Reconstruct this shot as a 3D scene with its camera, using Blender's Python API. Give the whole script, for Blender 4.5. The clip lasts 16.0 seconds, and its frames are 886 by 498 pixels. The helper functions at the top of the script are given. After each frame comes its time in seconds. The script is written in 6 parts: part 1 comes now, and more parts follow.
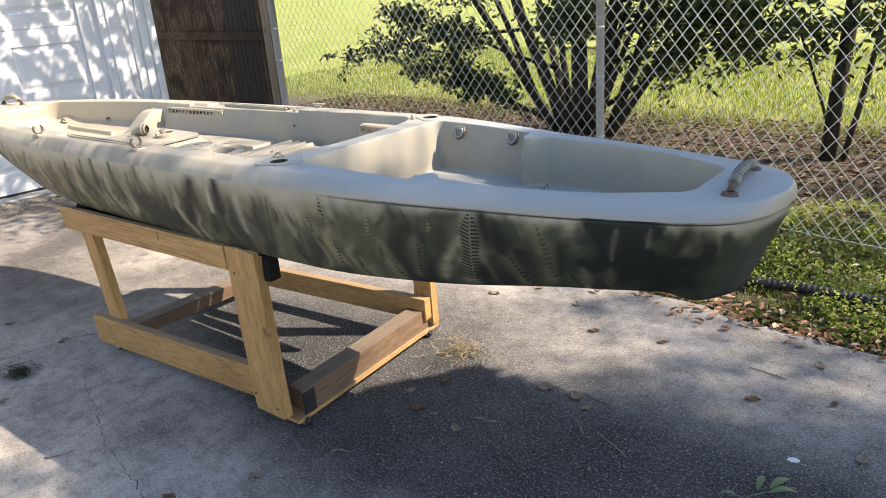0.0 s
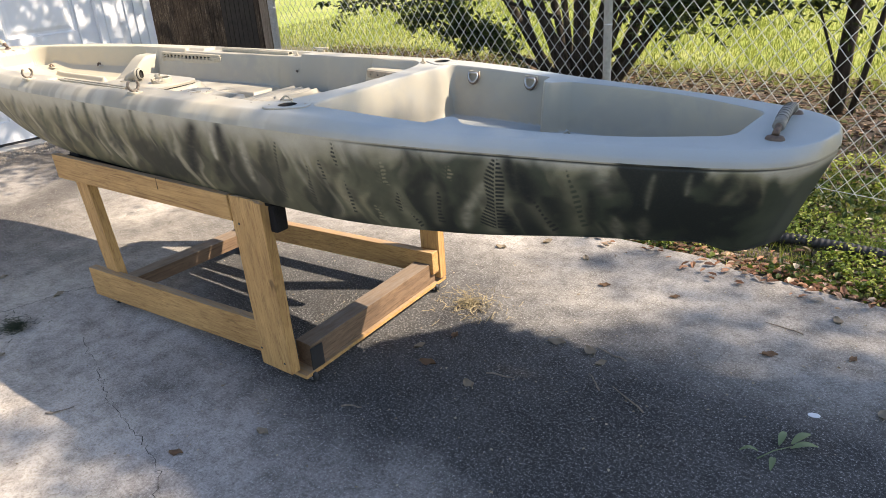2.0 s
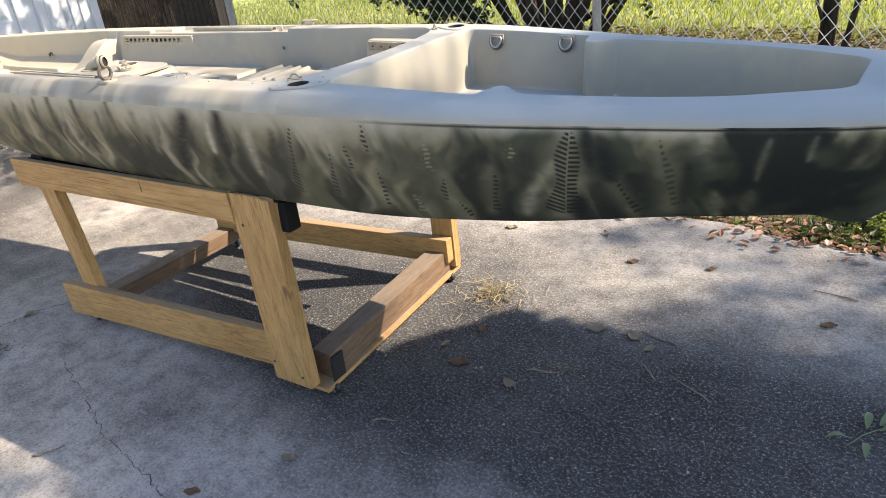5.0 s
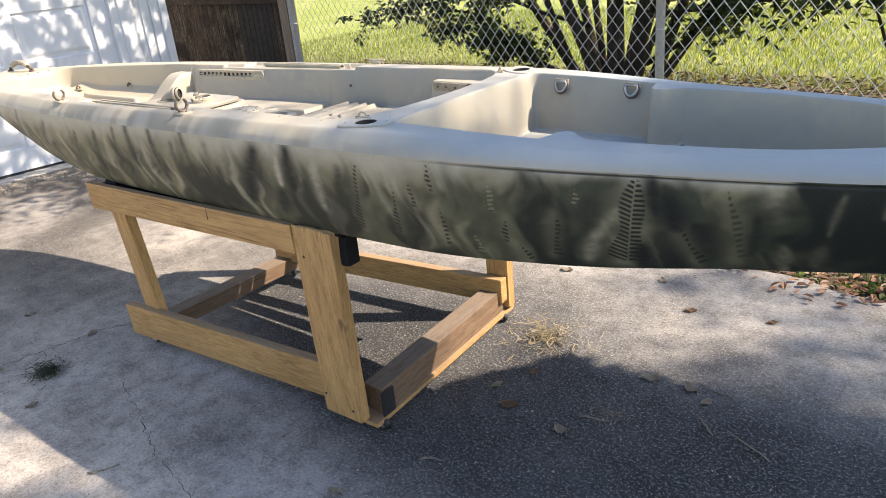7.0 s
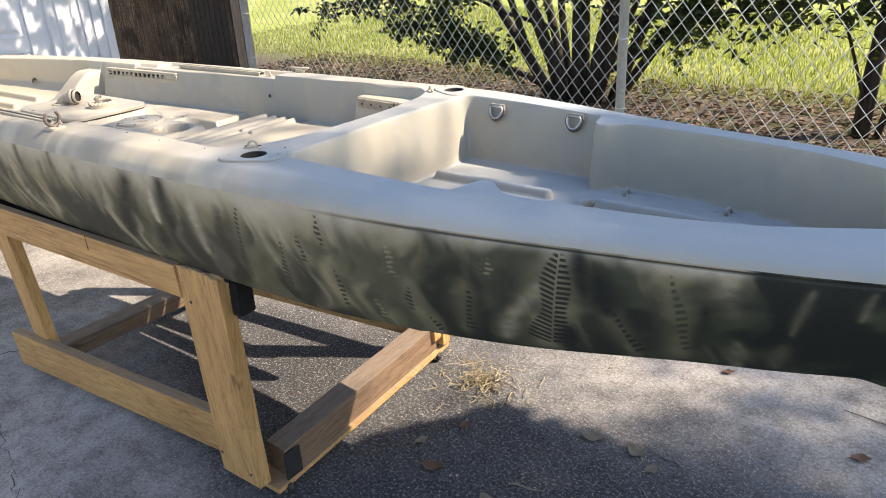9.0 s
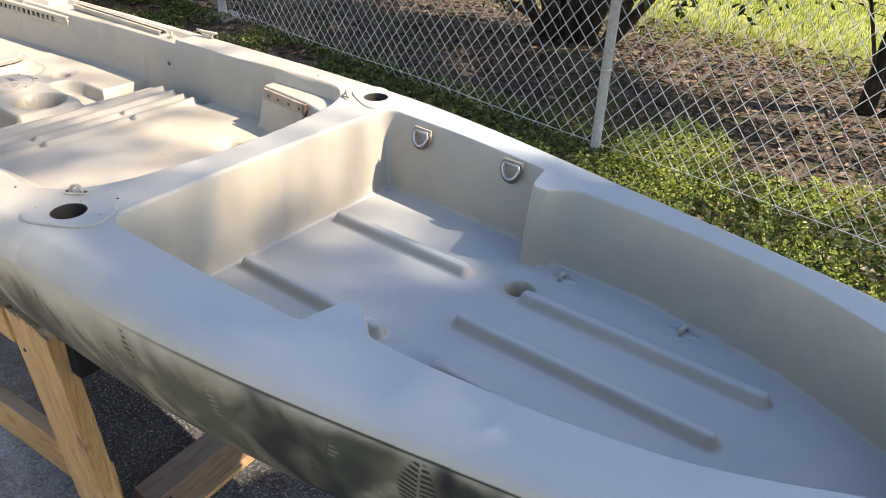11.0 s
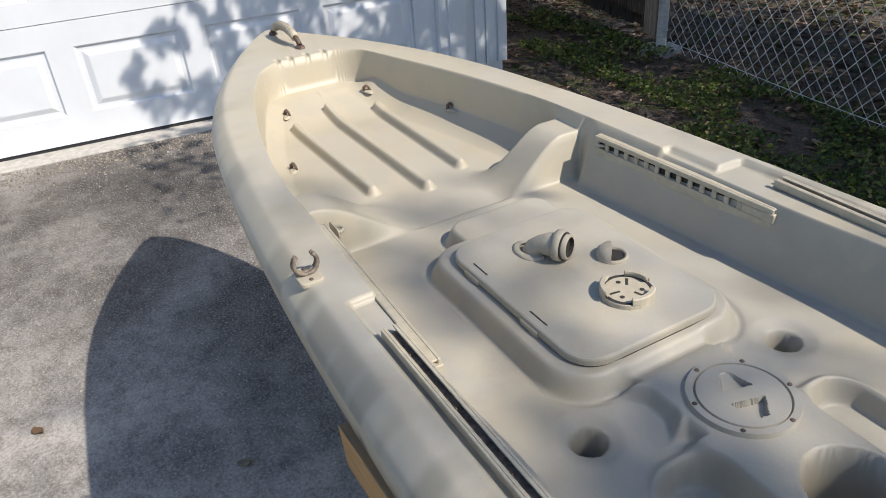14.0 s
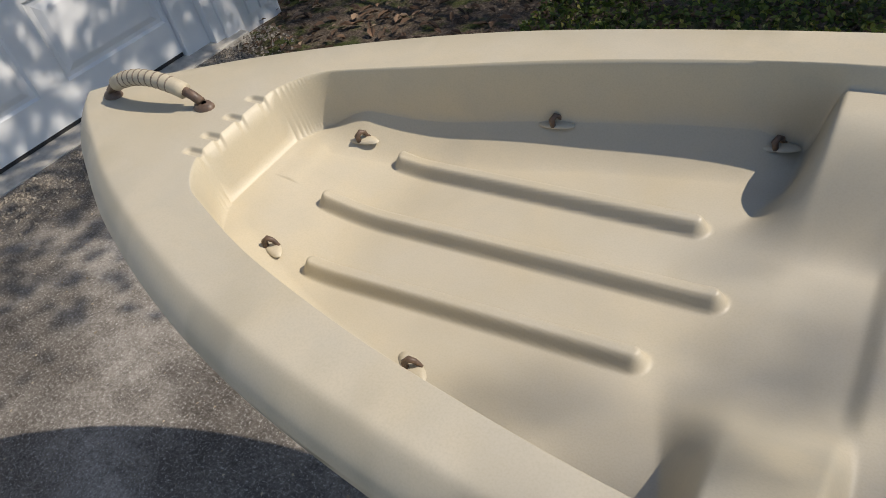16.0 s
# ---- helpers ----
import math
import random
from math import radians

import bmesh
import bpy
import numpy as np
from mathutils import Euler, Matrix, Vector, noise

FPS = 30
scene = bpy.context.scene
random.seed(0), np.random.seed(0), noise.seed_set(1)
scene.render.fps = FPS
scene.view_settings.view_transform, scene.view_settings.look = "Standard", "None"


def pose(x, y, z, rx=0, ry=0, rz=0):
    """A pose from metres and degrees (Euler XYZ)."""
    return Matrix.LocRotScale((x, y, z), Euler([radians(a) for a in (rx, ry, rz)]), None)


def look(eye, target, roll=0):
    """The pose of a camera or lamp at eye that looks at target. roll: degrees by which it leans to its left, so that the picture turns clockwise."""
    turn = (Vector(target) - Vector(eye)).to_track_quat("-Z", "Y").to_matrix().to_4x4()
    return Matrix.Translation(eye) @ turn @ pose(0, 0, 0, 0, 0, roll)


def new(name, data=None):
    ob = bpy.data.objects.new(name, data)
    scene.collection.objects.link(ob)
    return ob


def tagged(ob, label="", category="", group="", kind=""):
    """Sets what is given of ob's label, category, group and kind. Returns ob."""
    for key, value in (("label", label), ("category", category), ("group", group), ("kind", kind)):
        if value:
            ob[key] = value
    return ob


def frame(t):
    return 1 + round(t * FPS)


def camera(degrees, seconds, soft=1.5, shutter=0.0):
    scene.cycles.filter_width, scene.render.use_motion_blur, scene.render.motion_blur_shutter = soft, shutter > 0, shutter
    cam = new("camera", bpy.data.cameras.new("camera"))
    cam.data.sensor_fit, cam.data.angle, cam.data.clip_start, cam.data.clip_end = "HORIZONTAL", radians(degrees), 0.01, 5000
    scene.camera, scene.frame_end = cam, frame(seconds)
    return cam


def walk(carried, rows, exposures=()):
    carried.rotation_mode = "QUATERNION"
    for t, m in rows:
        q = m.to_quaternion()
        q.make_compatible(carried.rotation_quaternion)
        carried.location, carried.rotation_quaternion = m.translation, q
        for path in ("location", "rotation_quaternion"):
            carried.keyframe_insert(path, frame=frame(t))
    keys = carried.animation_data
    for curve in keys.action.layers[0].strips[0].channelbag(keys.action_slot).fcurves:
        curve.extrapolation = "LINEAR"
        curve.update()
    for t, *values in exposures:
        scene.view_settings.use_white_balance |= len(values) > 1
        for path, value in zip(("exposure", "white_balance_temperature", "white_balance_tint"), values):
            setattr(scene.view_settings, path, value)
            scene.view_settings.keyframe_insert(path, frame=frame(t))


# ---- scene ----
cam = camera(62.1, 16.0, 0.9)
PATH = [
    (0, (0.145, 0.182, 1.463), (-1.125, 1.562, 0.769), -4.4),
    (0.5, (0.141, 0.191, 1.461), (-1.127, 1.557, 0.736), -4.3),
    (1, (0.133, 0.185, 1.448), (-1.129, 1.543, 0.696), -4.2),
    (1.5, (0.104, 0.18, 1.432), (-1.142, 1.536, 0.652), -4.1),
    (2, (0.036, 0.187, 1.418), (-1.19, 1.547, 0.614), -4.0),
    (2.5, (-0.122, 0.207, 1.394), (-1.336, 1.568, 0.572), -3.7),
    (3, (-0.262, 0.2, 1.38), (-1.475, 1.55, 0.54), -3.7),
    (3.5, (-0.329, 0.2, 1.365), (-1.547, 1.538, 0.513), -4.1),
    (4, (-0.34, 0.201, 1.361), (-1.542, 1.547, 0.499), -5.0),
    (4.5, (-0.31, 0.231, 1.37), (-1.466, 1.611, 0.497), -6.3),
    (4.7, (-0.296, 0.246, 1.364), (-1.424, 1.646, 0.489), -6.7),
    (6.8, (-0.289, 0.251, 1.374), (-1.465, 1.66, 0.579), -5.9),
    (7, (-0.31, 0.235, 1.377), (-1.56, 1.593, 0.609), -5.6),
    (7.5, (-0.346, 0.205, 1.384), (-1.728, 1.454, 0.654), -5.2),
    (8, (-0.336, 0.238, 1.377), (-1.7, 1.504, 0.642), -5.1),
    (8.5, (-0.349, 0.335, 1.374), (-1.625, 1.673, 0.611), -4.5),
    (9, (-0.403, 0.556, 1.39), (-1.584, 1.961, 0.595), -3.0),
    (9.2, (-0.418, 0.649, 1.42), (-1.563, 2.073, 0.608), -2.4),
    (11.3, (-0.597, 1.054, 1.537), (-1.7, 2.328, 0.46), 3.1),
    (11.5, (-0.637, 1.081, 1.539), (-1.807, 2.288, 0.455), 2.7),
    (12, (-0.893, 1.109, 1.557), (-2.212, 2.156, 0.478), 1.5),
    (12.5, (-1.163, 1.112, 1.587), (-2.607, 2.003, 0.528), 0.3),
    (13, (-1.465, 1.181, 1.597), (-3.002, 1.94, 0.566), -1.4),
    (13.5, (-1.802, 1.138, 1.581), (-3.361, 1.859, 0.556), -2.8),
    (14, (-2.132, 1.099, 1.563), (-3.676, 1.821, 0.518), -4.4),
    (14.5, (-2.508, 1.101, 1.548), (-4.022, 1.833, 0.465), -7.1),
    (15, (-2.835, 1.073, 1.557), (-4.29, 1.868, 0.438), -10.2),
    (15.5, (-3.104, 1.111, 1.541), (-4.438, 2.025, 0.364), -14.1),
    (16, (-3.275, 1.117, 1.497), (-4.301, 2.197, 0.163), -15.3),
]
walk(cam, [(t, look(eye, target, roll)) for t, eye, target, roll in PATH], [(0, 1.18, 7300, 15), (2.5, 1.30, 7350, 15), (3.5, 1.34, 7300, 15), (4.5, 1.35, 7300, 15), (7, 1.27, 7250, 16), (8, 1.07, 7250, 16), (9, 1.34, 7300, 16), (11.5, 1.44, 7400, 18), (12.5, 0.95, 6900, 16), (13.5, 0.5, 6350, 13), (14.5, 0.33, 6480, 12), (15.5, 0.18, 6750, 12), (16, 0.11, 6850, 12)])

# ---- light ----
SUN = Vector((0.577, 0.375, 0.726)).normalized()
world = bpy.data.worlds.new("sky")
scene.world = world
world.use_nodes = True
wt = world.node_tree
sky = wt.nodes.new("ShaderNodeTexSky")
sky.sky_type, sky.sun_disc = "NISHITA", False
sky.sun_elevation = math.asin(SUN.z)
sky.sun_rotation = math.atan2(SUN.x, SUN.y)
sky.air_density, sky.dust_density, sky.ozone_density = 1.0, 0.6, 2.2
wt.links.new(sky.outputs[0], wt.nodes["Background"].inputs[0])
wt.nodes["Background"].inputs[1].default_value = 0.135
sun_data = bpy.data.lights.new("sun", "SUN")
sun_data.energy, sun_data.angle, sun_data.color = 4.5, radians(0.55), (1.0, 0.925, 0.81)
sun = new("sun", sun_data)
sun.matrix_world = look(SUN * 30, (0, 0, 0))


# ---- helpers of this scene ----
def smooth(a, b, x):
    t = np.clip((x - a) / (b - a), 0, 1)
    return t * t * (3 - 2 * t)


class Nodes:
    """A small wrapper that builds a node material."""

    def __init__(self, name, rough=0.7, metal=0.0, spec=0.5):
        self.mat = bpy.data.materials.new(name)
        self.mat.use_nodes = True
        self.t = self.mat.node_tree
        self.bsdf = self.t.nodes["Principled BSDF"]
        self.bsdf.inputs["Roughness"].default_value = rough
        self.bsdf.inputs["Metallic"].default_value = metal
        self.bsdf.inputs["Specular IOR Level"].default_value = spec
        self.coord = None

    def node(self, kind, **values):
        n = self.t.nodes.new(kind)
        for k, v in values.items():
            n.inputs[k.replace("_", " ")].default_value = v
        return n

    def link(self, a, b):
        self.t.links.new(a, b)

    def place(self, scale=(1, 1, 1), world_space=False, rot=(0, 0, 0)):
        if world_space:
            out = self.t.nodes.new("ShaderNodeNewGeometry").outputs["Position"]
        else:
            out = self.t.nodes.new("ShaderNodeTexCoord").outputs["Object"]
        m = self.t.nodes.new("ShaderNodeMapping")
        m.inputs["Scale"].default_value = scale
        m.inputs["Rotation"].default_value = rot
        self.link(out, m.inputs["Vector"])
        return m.outputs[0]

    def noise(self, scale, detail=4, rough=0.55, vec=None, warp=0.0):
        n = self.node("ShaderNodeTexNoise", Scale=scale, Detail=detail, Roughness=rough, Distortion=warp)
        if vec is not None:
            self.link(vec, n.inputs["Vector"])
        return n.outputs["Fac"]

    def ramp(self, fac, stops):
        n = self.t.nodes.new("ShaderNodeValToRGB")
        e = n.color_ramp.elements
        while len(e) < len(stops):
            e.new(0.5)
        for el, (p, c) in zip(e, stops):
            el.position = p
            el.color = (*c, 1) if len(c) == 3 else c
        self.link(fac, n.inputs[0])
        return n.outputs[0]

    def mix(self, fac, a, b, mode="MIX"):
        n = self.t.nodes.new("ShaderNodeMix")
        n.data_type, n.blend_type = "RGBA", mode
        for value, i in ((fac, 0), (a, 6), (b, 7)):
            if isinstance(value, (int, float)):
                n.inputs[i].default_value = value
            elif isinstance(value, tuple):
                n.inputs[i].default_value = (*value, 1)
            else:
                self.link(value, n.inputs[i])
        return n.outputs[2]

    def attribute(self, name):
        n = self.t.nodes.new("ShaderNodeAttribute")
        n.attribute_name = name
        return n.outputs["Fac"]

    def random(self):
        return self.t.nodes.new("ShaderNodeObjectInfo").outputs["Random"]

    def island(self):
        return self.t.nodes.new("ShaderNodeNewGeometry").outputs["Random Per Island"]

    def colour(self, c):
        if isinstance(c, tuple):
            self.bsdf.inputs["Base Color"].default_value = (*c, 1)
        else:
            self.link(c, self.bsdf.inputs["Base Color"])
        return self

    def roughness(self, fac, lo, hi):
        n = self.node("ShaderNodeMapRange")
        n.inputs["To Min"].default_value, n.inputs["To Max"].default_value = lo, hi
        self.link(fac, n.inputs["Value"])
        self.link(n.outputs[0], self.bsdf.inputs["Roughness"])
        return self

    def bump(self, fac, strength=0.3, distance=0.002):
        n = self.node("ShaderNodeBump", Strength=strength, Distance=distance)
        self.link(fac, n.inputs["Height"])
        if self.bsdf.inputs["Normal"].is_linked:
            self.link(self.bsdf.inputs["Normal"].links[0].from_socket, n.inputs["Normal"])
        self.link(n.outputs[0], self.bsdf.inputs["Normal"])
        return self


def mesh_of(name, verts, faces, material=None, shade=False):
    me = bpy.data.meshes.new(name)
    me.from_pydata(verts, [], faces)
    if material:
        me.materials.append(material)
    if shade:
        me.polygons.foreach_set("use_smooth", np.ones(len(me.polygons), dtype=bool))
    me.update()
    return me


def part(name, bm, material, parent=None, label="", shade=False, at=None):
    """Links a bmesh or a mesh as one object, under a thing or a part if a parent is given."""
    if isinstance(bm, bmesh.types.BMesh):
        me = bpy.data.meshes.new(name)
        bm.normal_update()
        bm.to_mesh(me)
        bm.free()
        me.materials.append(material)
        if shade:
            me.polygons.foreach_set("use_smooth", np.ones(len(me.polygons), dtype=bool))
    else:
        me = bm
        if material and not me.materials:
            me.materials.append(material)
    ob = new(name, me)
    ob.parent = parent
    if at is not None:
        ob.matrix_basis = at
    if label:
        ob["label"] = label
    return ob


def thing(name, m, label, category, group="", kind=""):
    return tagged(new(name), label, category, group, kind) if m is None else _placed(tagged(new(name), label, category, group, kind), m)


def _placed(ob, m):
    ob.matrix_basis = m
    return ob


def box(x0, x1, y0, y1, z0, z1, bevel=0.0, segments=2, m=None, bm=None):
    """A bevelled box, added to bm if one is given."""
    b = bmesh.new()
    bmesh.ops.create_cube(b, size=1, matrix=Matrix.Translation(((x0 + x1) / 2, (y0 + y1) / 2, (z0 + z1) / 2)) @ Matrix.Diagonal((x1 - x0, y1 - y0, z1 - z0, 1)))
    if bevel:
        bmesh.ops.bevel(b, geom=b.edges[:], offset=bevel, segments=segments, affect="EDGES", profile=0.6)
    if m is not None:
        b.transform(m)
    return joined(b, bm)


def joined(b, bm=None):
    if bm is None:
        return b
    me = bpy.data.meshes.new("temporary")
    b.to_mesh(me)
    b.free()
    bm.from_mesh(me)
    bpy.data.meshes.remove(me)
    return bm


def lathe(profile, n=24, m=None, bm=None, arc=360.0):
    """A surface of revolution round z from (radius, height) pairs."""
    b = bmesh.new()
    rings = []
    closed = arc >= 360
    count = n if closed else n + 1
    for i in range(count):
        a = radians(arc) * i / n
        rings.append([b.verts.new((r * math.cos(a), r * math.sin(a), z)) for r, z in profile])
    for i in range(n):
        p, q = rings[i], rings[(i + 1) % count]
        for j in range(len(profile) - 1):
            b.faces.new((p[j], q[j], q[j + 1], p[j + 1]))
    bmesh.ops.remove_doubles(b, verts=b.verts, dist=1e-6)
    if m is not None:
        b.transform(m)
    return joined(b, bm)


def tube(points, radius, n=8, bm=None, cap=True):
    """A tube along points; radius is one number or one for each point."""
    b = bmesh.new()
    pts = [Vector(p) for p in points]
    radii = radius if isinstance(radius, (list, tuple)) else [radius] * len(pts)
    rings, side = [], None
    for i, p in enumerate(pts):
        d = (pts[min(i + 1, len(pts) - 1)] - pts[max(i - 1, 0)]).normalized()
        if side is None:
            side = d.orthogonal().normalized()
        side = (side - d * side.dot(d)).normalized()
        up = d.cross(side)
        rings.append([b.verts.new(p + radii[i] * (math.cos(2 * math.pi * k / n) * side + math.sin(2 * math.pi * k / n) * up)) for k in range(n)])
    for p, q in zip(rings, rings[1:]):
        for k in range(n):
            b.faces.new((p[k], p[(k + 1) % n], q[(k + 1) % n], q[k]))
    if cap:
        b.faces.new(rings[0][::-1])
        b.faces.new(rings[-1])
    return joined(b, bm)


def grid_noise(rng, nx, ny, cells_x, cells_y):
    """Smooth value noise on a grid of nx by ny samples."""
    g = rng.random((cells_x + 2, cells_y + 2))
    x = np.linspace(0, cells_x, nx, endpoint=False)
    y = np.linspace(0, cells_y, ny, endpoint=False)
    i, j = x.astype(int), y.astype(int)
    fx, fy = smooth(0, 1, x - i)[:, None], smooth(0, 1, y - j)[None, :]
    a, b2, c, d = g[np.ix_(i, j)], g[np.ix_(i + 1, j)], g[np.ix_(i, j + 1)], g[np.ix_(i + 1, j + 1)]
    return (a * (1 - fx) + b2 * fx) * (1 - fy) + (c * (1 - fx) + d * fx) * fy


# ---- materials ----
def make_wood(name, dark, light, rough=0.75, axis=0):
    m = Nodes(name, rough)

    def along(a, b):
        return tuple(a if i == axis else b for i in range(3))
    v = m.place(along(1.2, 14))
    grain = m.noise(6, 5, 0.6, v, 0.6)
    fine = m.noise(40, 3, 0.6, m.place(along(1, 18)))
    big = m.noise(2.5, 3, 0.5, m.place())
    c = m.ramp(grain, [(0.3, dark), (0.55, tuple((a + b) / 2 for a, b in zip(dark, light))), (0.75, light)])
    c = m.mix(0.35, c, m.ramp(big, [(0.3, dark), (0.7, light)]))
    c = m.mix(m.ramp(m.noise(9, 5, 0.7, m.place(along(1, 3)), 0.5), [(0.55, (0, 0, 0)), (0.75, (0.55, 0.55, 0.55))]), c, tuple(0.55 * a for a in dark))
    lines = m.noise(7, 3, 0.55, m.place(along(0.5, 30)), 1.2)
    c = m.mix(1.0, c, m.ramp(lines, [(0.32, (0.64, 0.58, 0.51)), (0.48, (1, 1, 1)), (0.62, (1, 1, 1)), (0.74, (0.80, 0.75, 0.69))]), "MULTIPLY")
    # knots, and a grey weathered skin on the faces that lie open to the rain
    knot = m.noise(5, 2, 0.5, m.place(along(1.3, 3.2)))
    c = m.mix(m.ramp(knot, [(0.71, (0, 0, 0)), (0.76, (0.75, 0.75, 0.75))]), c, tuple(0.35 * a for a in dark))
    sep = m.t.nodes.new("ShaderNodeSeparateXYZ")
    m.link(m.t.nodes.new("ShaderNodeNewGeometry").outputs["Normal"], sep.inputs[0])
    grey = m.mix(1.0, m.ramp(sep.outputs[2], [(0.6, (0, 0, 0)), (0.95, (0.7, 0.7, 0.7))]), m.ramp(m.noise(14, 5, 0.7, m.place(along(1, 4))), [(0.35, (0.3, 0.3, 0.3)), (0.65, (1, 1, 1))]), "MULTIPLY")
    c = m.mix(grey, c, (0.23, 0.20, 0.165))
    m.colour(c).bump(fine, 0.35, 0.001).bump(grain, 0.35, 0.002)
    return m.mat


LUMBER = ((0.29, 0.150, 0.050), (0.60, 0.365, 0.142))
WOOD = make_wood("stand_lumber_rail", *LUMBER)
WOOD_POST = make_wood("stand_lumber_post", *LUMBER, axis=2)
WOOD_WORN = make_wood("worn_lumber", (0.085, 0.052, 0.031), (0.25, 0.158, 0.092), axis=1)


def make_carpet():
    m = Nodes("black_carpet", 0.95, spec=0.1)
    n = m.noise(400, 3, 0.7, m.place())
    m.colour(m.ramp(n, [(0.3, (0.008, 0.008, 0.009)), (0.7, (0.03, 0.028, 0.027))])).bump(n, 0.8, 0.003)
    return m.mat


CARPET = make_carpet()


def make_paint():
    """Khaki sprayed plastic of the deck, with greyer overspray in places."""
    m = Nodes("khaki_deck_paint", 0.5, spec=0.5)
    v = m.place()
    cloud = m.noise(2.3, 3, 0.5, v)
    mid = m.noise(11, 4, 0.6, v)
    speck = m.noise(420, 2, 0.5, v)
    c = m.ramp(cloud, [(0.34, (0.335, 0.31, 0.25)), (0.50, (0.405, 0.357, 0.265)), (0.68, (0.45, 0.392, 0.28))])
    c = m.mix(m.ramp(mid, [(0.44, (0, 0, 0)), (0.64, (0.5, 0.5, 0.5))]), c, (0.34, 0.33, 0.285))
    c = m.mix(m.ramp(m.noise(4.5, 5, 0.6, v, 0.4), [(0.48, (0, 0, 0)), (0.62, (0.5, 0.5, 0.5))]), c, (0.285, 0.272, 0.235))
    c = m.mix(m.mix(1.0, m.attribute("drift"), (0.55, 0.55, 0.55), "MULTIPLY"), c, (0.15, 0.142, 0.105))
    # blue-grey skylight put into the colour of the stern's level parts
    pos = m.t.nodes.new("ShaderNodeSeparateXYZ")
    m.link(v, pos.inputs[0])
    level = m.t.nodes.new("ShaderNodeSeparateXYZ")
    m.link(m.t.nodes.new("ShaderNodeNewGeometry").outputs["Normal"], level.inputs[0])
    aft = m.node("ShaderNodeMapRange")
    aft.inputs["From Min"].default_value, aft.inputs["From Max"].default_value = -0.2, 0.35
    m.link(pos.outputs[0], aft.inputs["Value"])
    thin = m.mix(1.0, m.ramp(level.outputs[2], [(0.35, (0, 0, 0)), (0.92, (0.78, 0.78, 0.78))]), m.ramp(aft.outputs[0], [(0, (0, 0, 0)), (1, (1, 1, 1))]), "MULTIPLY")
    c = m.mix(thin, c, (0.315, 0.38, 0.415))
    fore = m.node("ShaderNodeMapRange")
    fore.inputs["From Min"].default_value, fore.inputs["From Max"].default_value = -1.3, -1.95
    m.link(pos.outputs[0], fore.inputs["Value"])
    c = m.mix(m.ramp(fore.outputs[0], [(0, (0, 0, 0)), (1, (0.45, 0.45, 0.45))]), c, (0.515, 0.452, 0.325))
    # skylight put into the paint: paler, with noise, on what lies flat
    sep = m.t.nodes.new("ShaderNodeSeparateXYZ")
    m.link(m.t.nodes.new("ShaderNodeNewGeometry").outputs["Normal"], sep.inputs[0])
    flat = m.ramp(sep.outputs[2], [(0.80, (0, 0, 0)), (0.985, (1, 1, 1))])
    skylit = m.mix(1.0, flat, m.ramp(m.noise(3.4, 5, 0.6, v, 0.3), [(0.42, (0.0, 0.0, 0.0)), (0.60, (0.24, 0.24, 0.24))]), "MULTIPLY")
    c = m.mix(skylit, c, (0.50, 0.482, 0.435))
    c = m.mix(m.ramp(speck, [(0.4, (0, 0, 0)), (0.75, (0.22, 0.22, 0.22))]), c, (0.30, 0.27, 0.20))
    m.colour(c).roughness(mid, 0.40, 0.58).bump(speck, 0.10, 0.0006).bump(mid, 0.05, 0.002)
    return m.mat


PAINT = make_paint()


def make_camo():
    """The hull's sprayed camouflage: painted masks carried by the mesh, broken up by fine overspray."""
    m = Nodes("camouflage_hull_paint", 0.5, spec=0.28)
    v = m.place()
    speck = m.noise(300, 2, 0.5, v)
    mid = m.noise(14, 4, 0.6, v)
    base = m.ramp(mid, [(0.3, (0.17, 0.152, 0.090)), (0.7, (0.27, 0.24, 0.145))])
    green = m.ramp(mid, [(0.3, (0.021, 0.028, 0.018)), (0.7, (0.043, 0.052, 0.032))])
    black = (0.012, 0.014, 0.012)
    khaki = m.ramp(mid, [(0.3, (0.36, 0.325, 0.25)), (0.7, (0.43, 0.385, 0.29))])
    c = m.mix(m.attribute("khaki"), base, khaki)
    c = m.mix(m.attribute("green"), c, green)
    c = m.mix(m.attribute("black"), c, black)
    c = m.mix(m.ramp(speck, [(0.45, (0, 0, 0)), (0.8, (0.14, 0.14, 0.14))]), c, (0.08, 0.077, 0.058))
    m.colour(c).roughness(mid, 0.45, 0.65).bump(speck, 0.08, 0.0006)
    return m.mat


CAMO = make_camo()


def make_plain(name, c, rough=0.6, metal=0.0, spec=0.5, var=0.25, scale=30, bump=0.1):
    m = Nodes(name, rough, metal, spec)
    n = m.noise(scale, 4, 0.6, m.place())
    lo = tuple(x * (1 - var) for x in c)
    hi = tuple(min(1, x * (1 + var)) for x in c)
    m.colour(m.ramp(n, [(0.3, lo), (0.7, hi)])).bump(n, bump, 0.001)
    return m.mat


BLACK = make_plain("black_rubber", (0.015, 0.015, 0.016), 0.55)
STEEL = make_plain("brushed_steel", (0.45, 0.45, 0.45), 0.35, 0.9)
GALV = make_plain("galvanised_steel", (0.60, 0.61, 0.62), 0.45, 0.35, var=0.2, scale=60)
WHITE = make_plain("white_paint", (0.66, 0.675, 0.69), 0.5, var=0.03, scale=5, bump=0.03)
KHAKI_PART = make_plain("khaki_fitting_paint", (0.40, 0.355, 0.265), 0.62, var=0.12, scale=60)
BROWN_PART = make_plain("worn_brown_clip", (0.10, 0.065, 0.045), 0.5, var=0.5, scale=90)


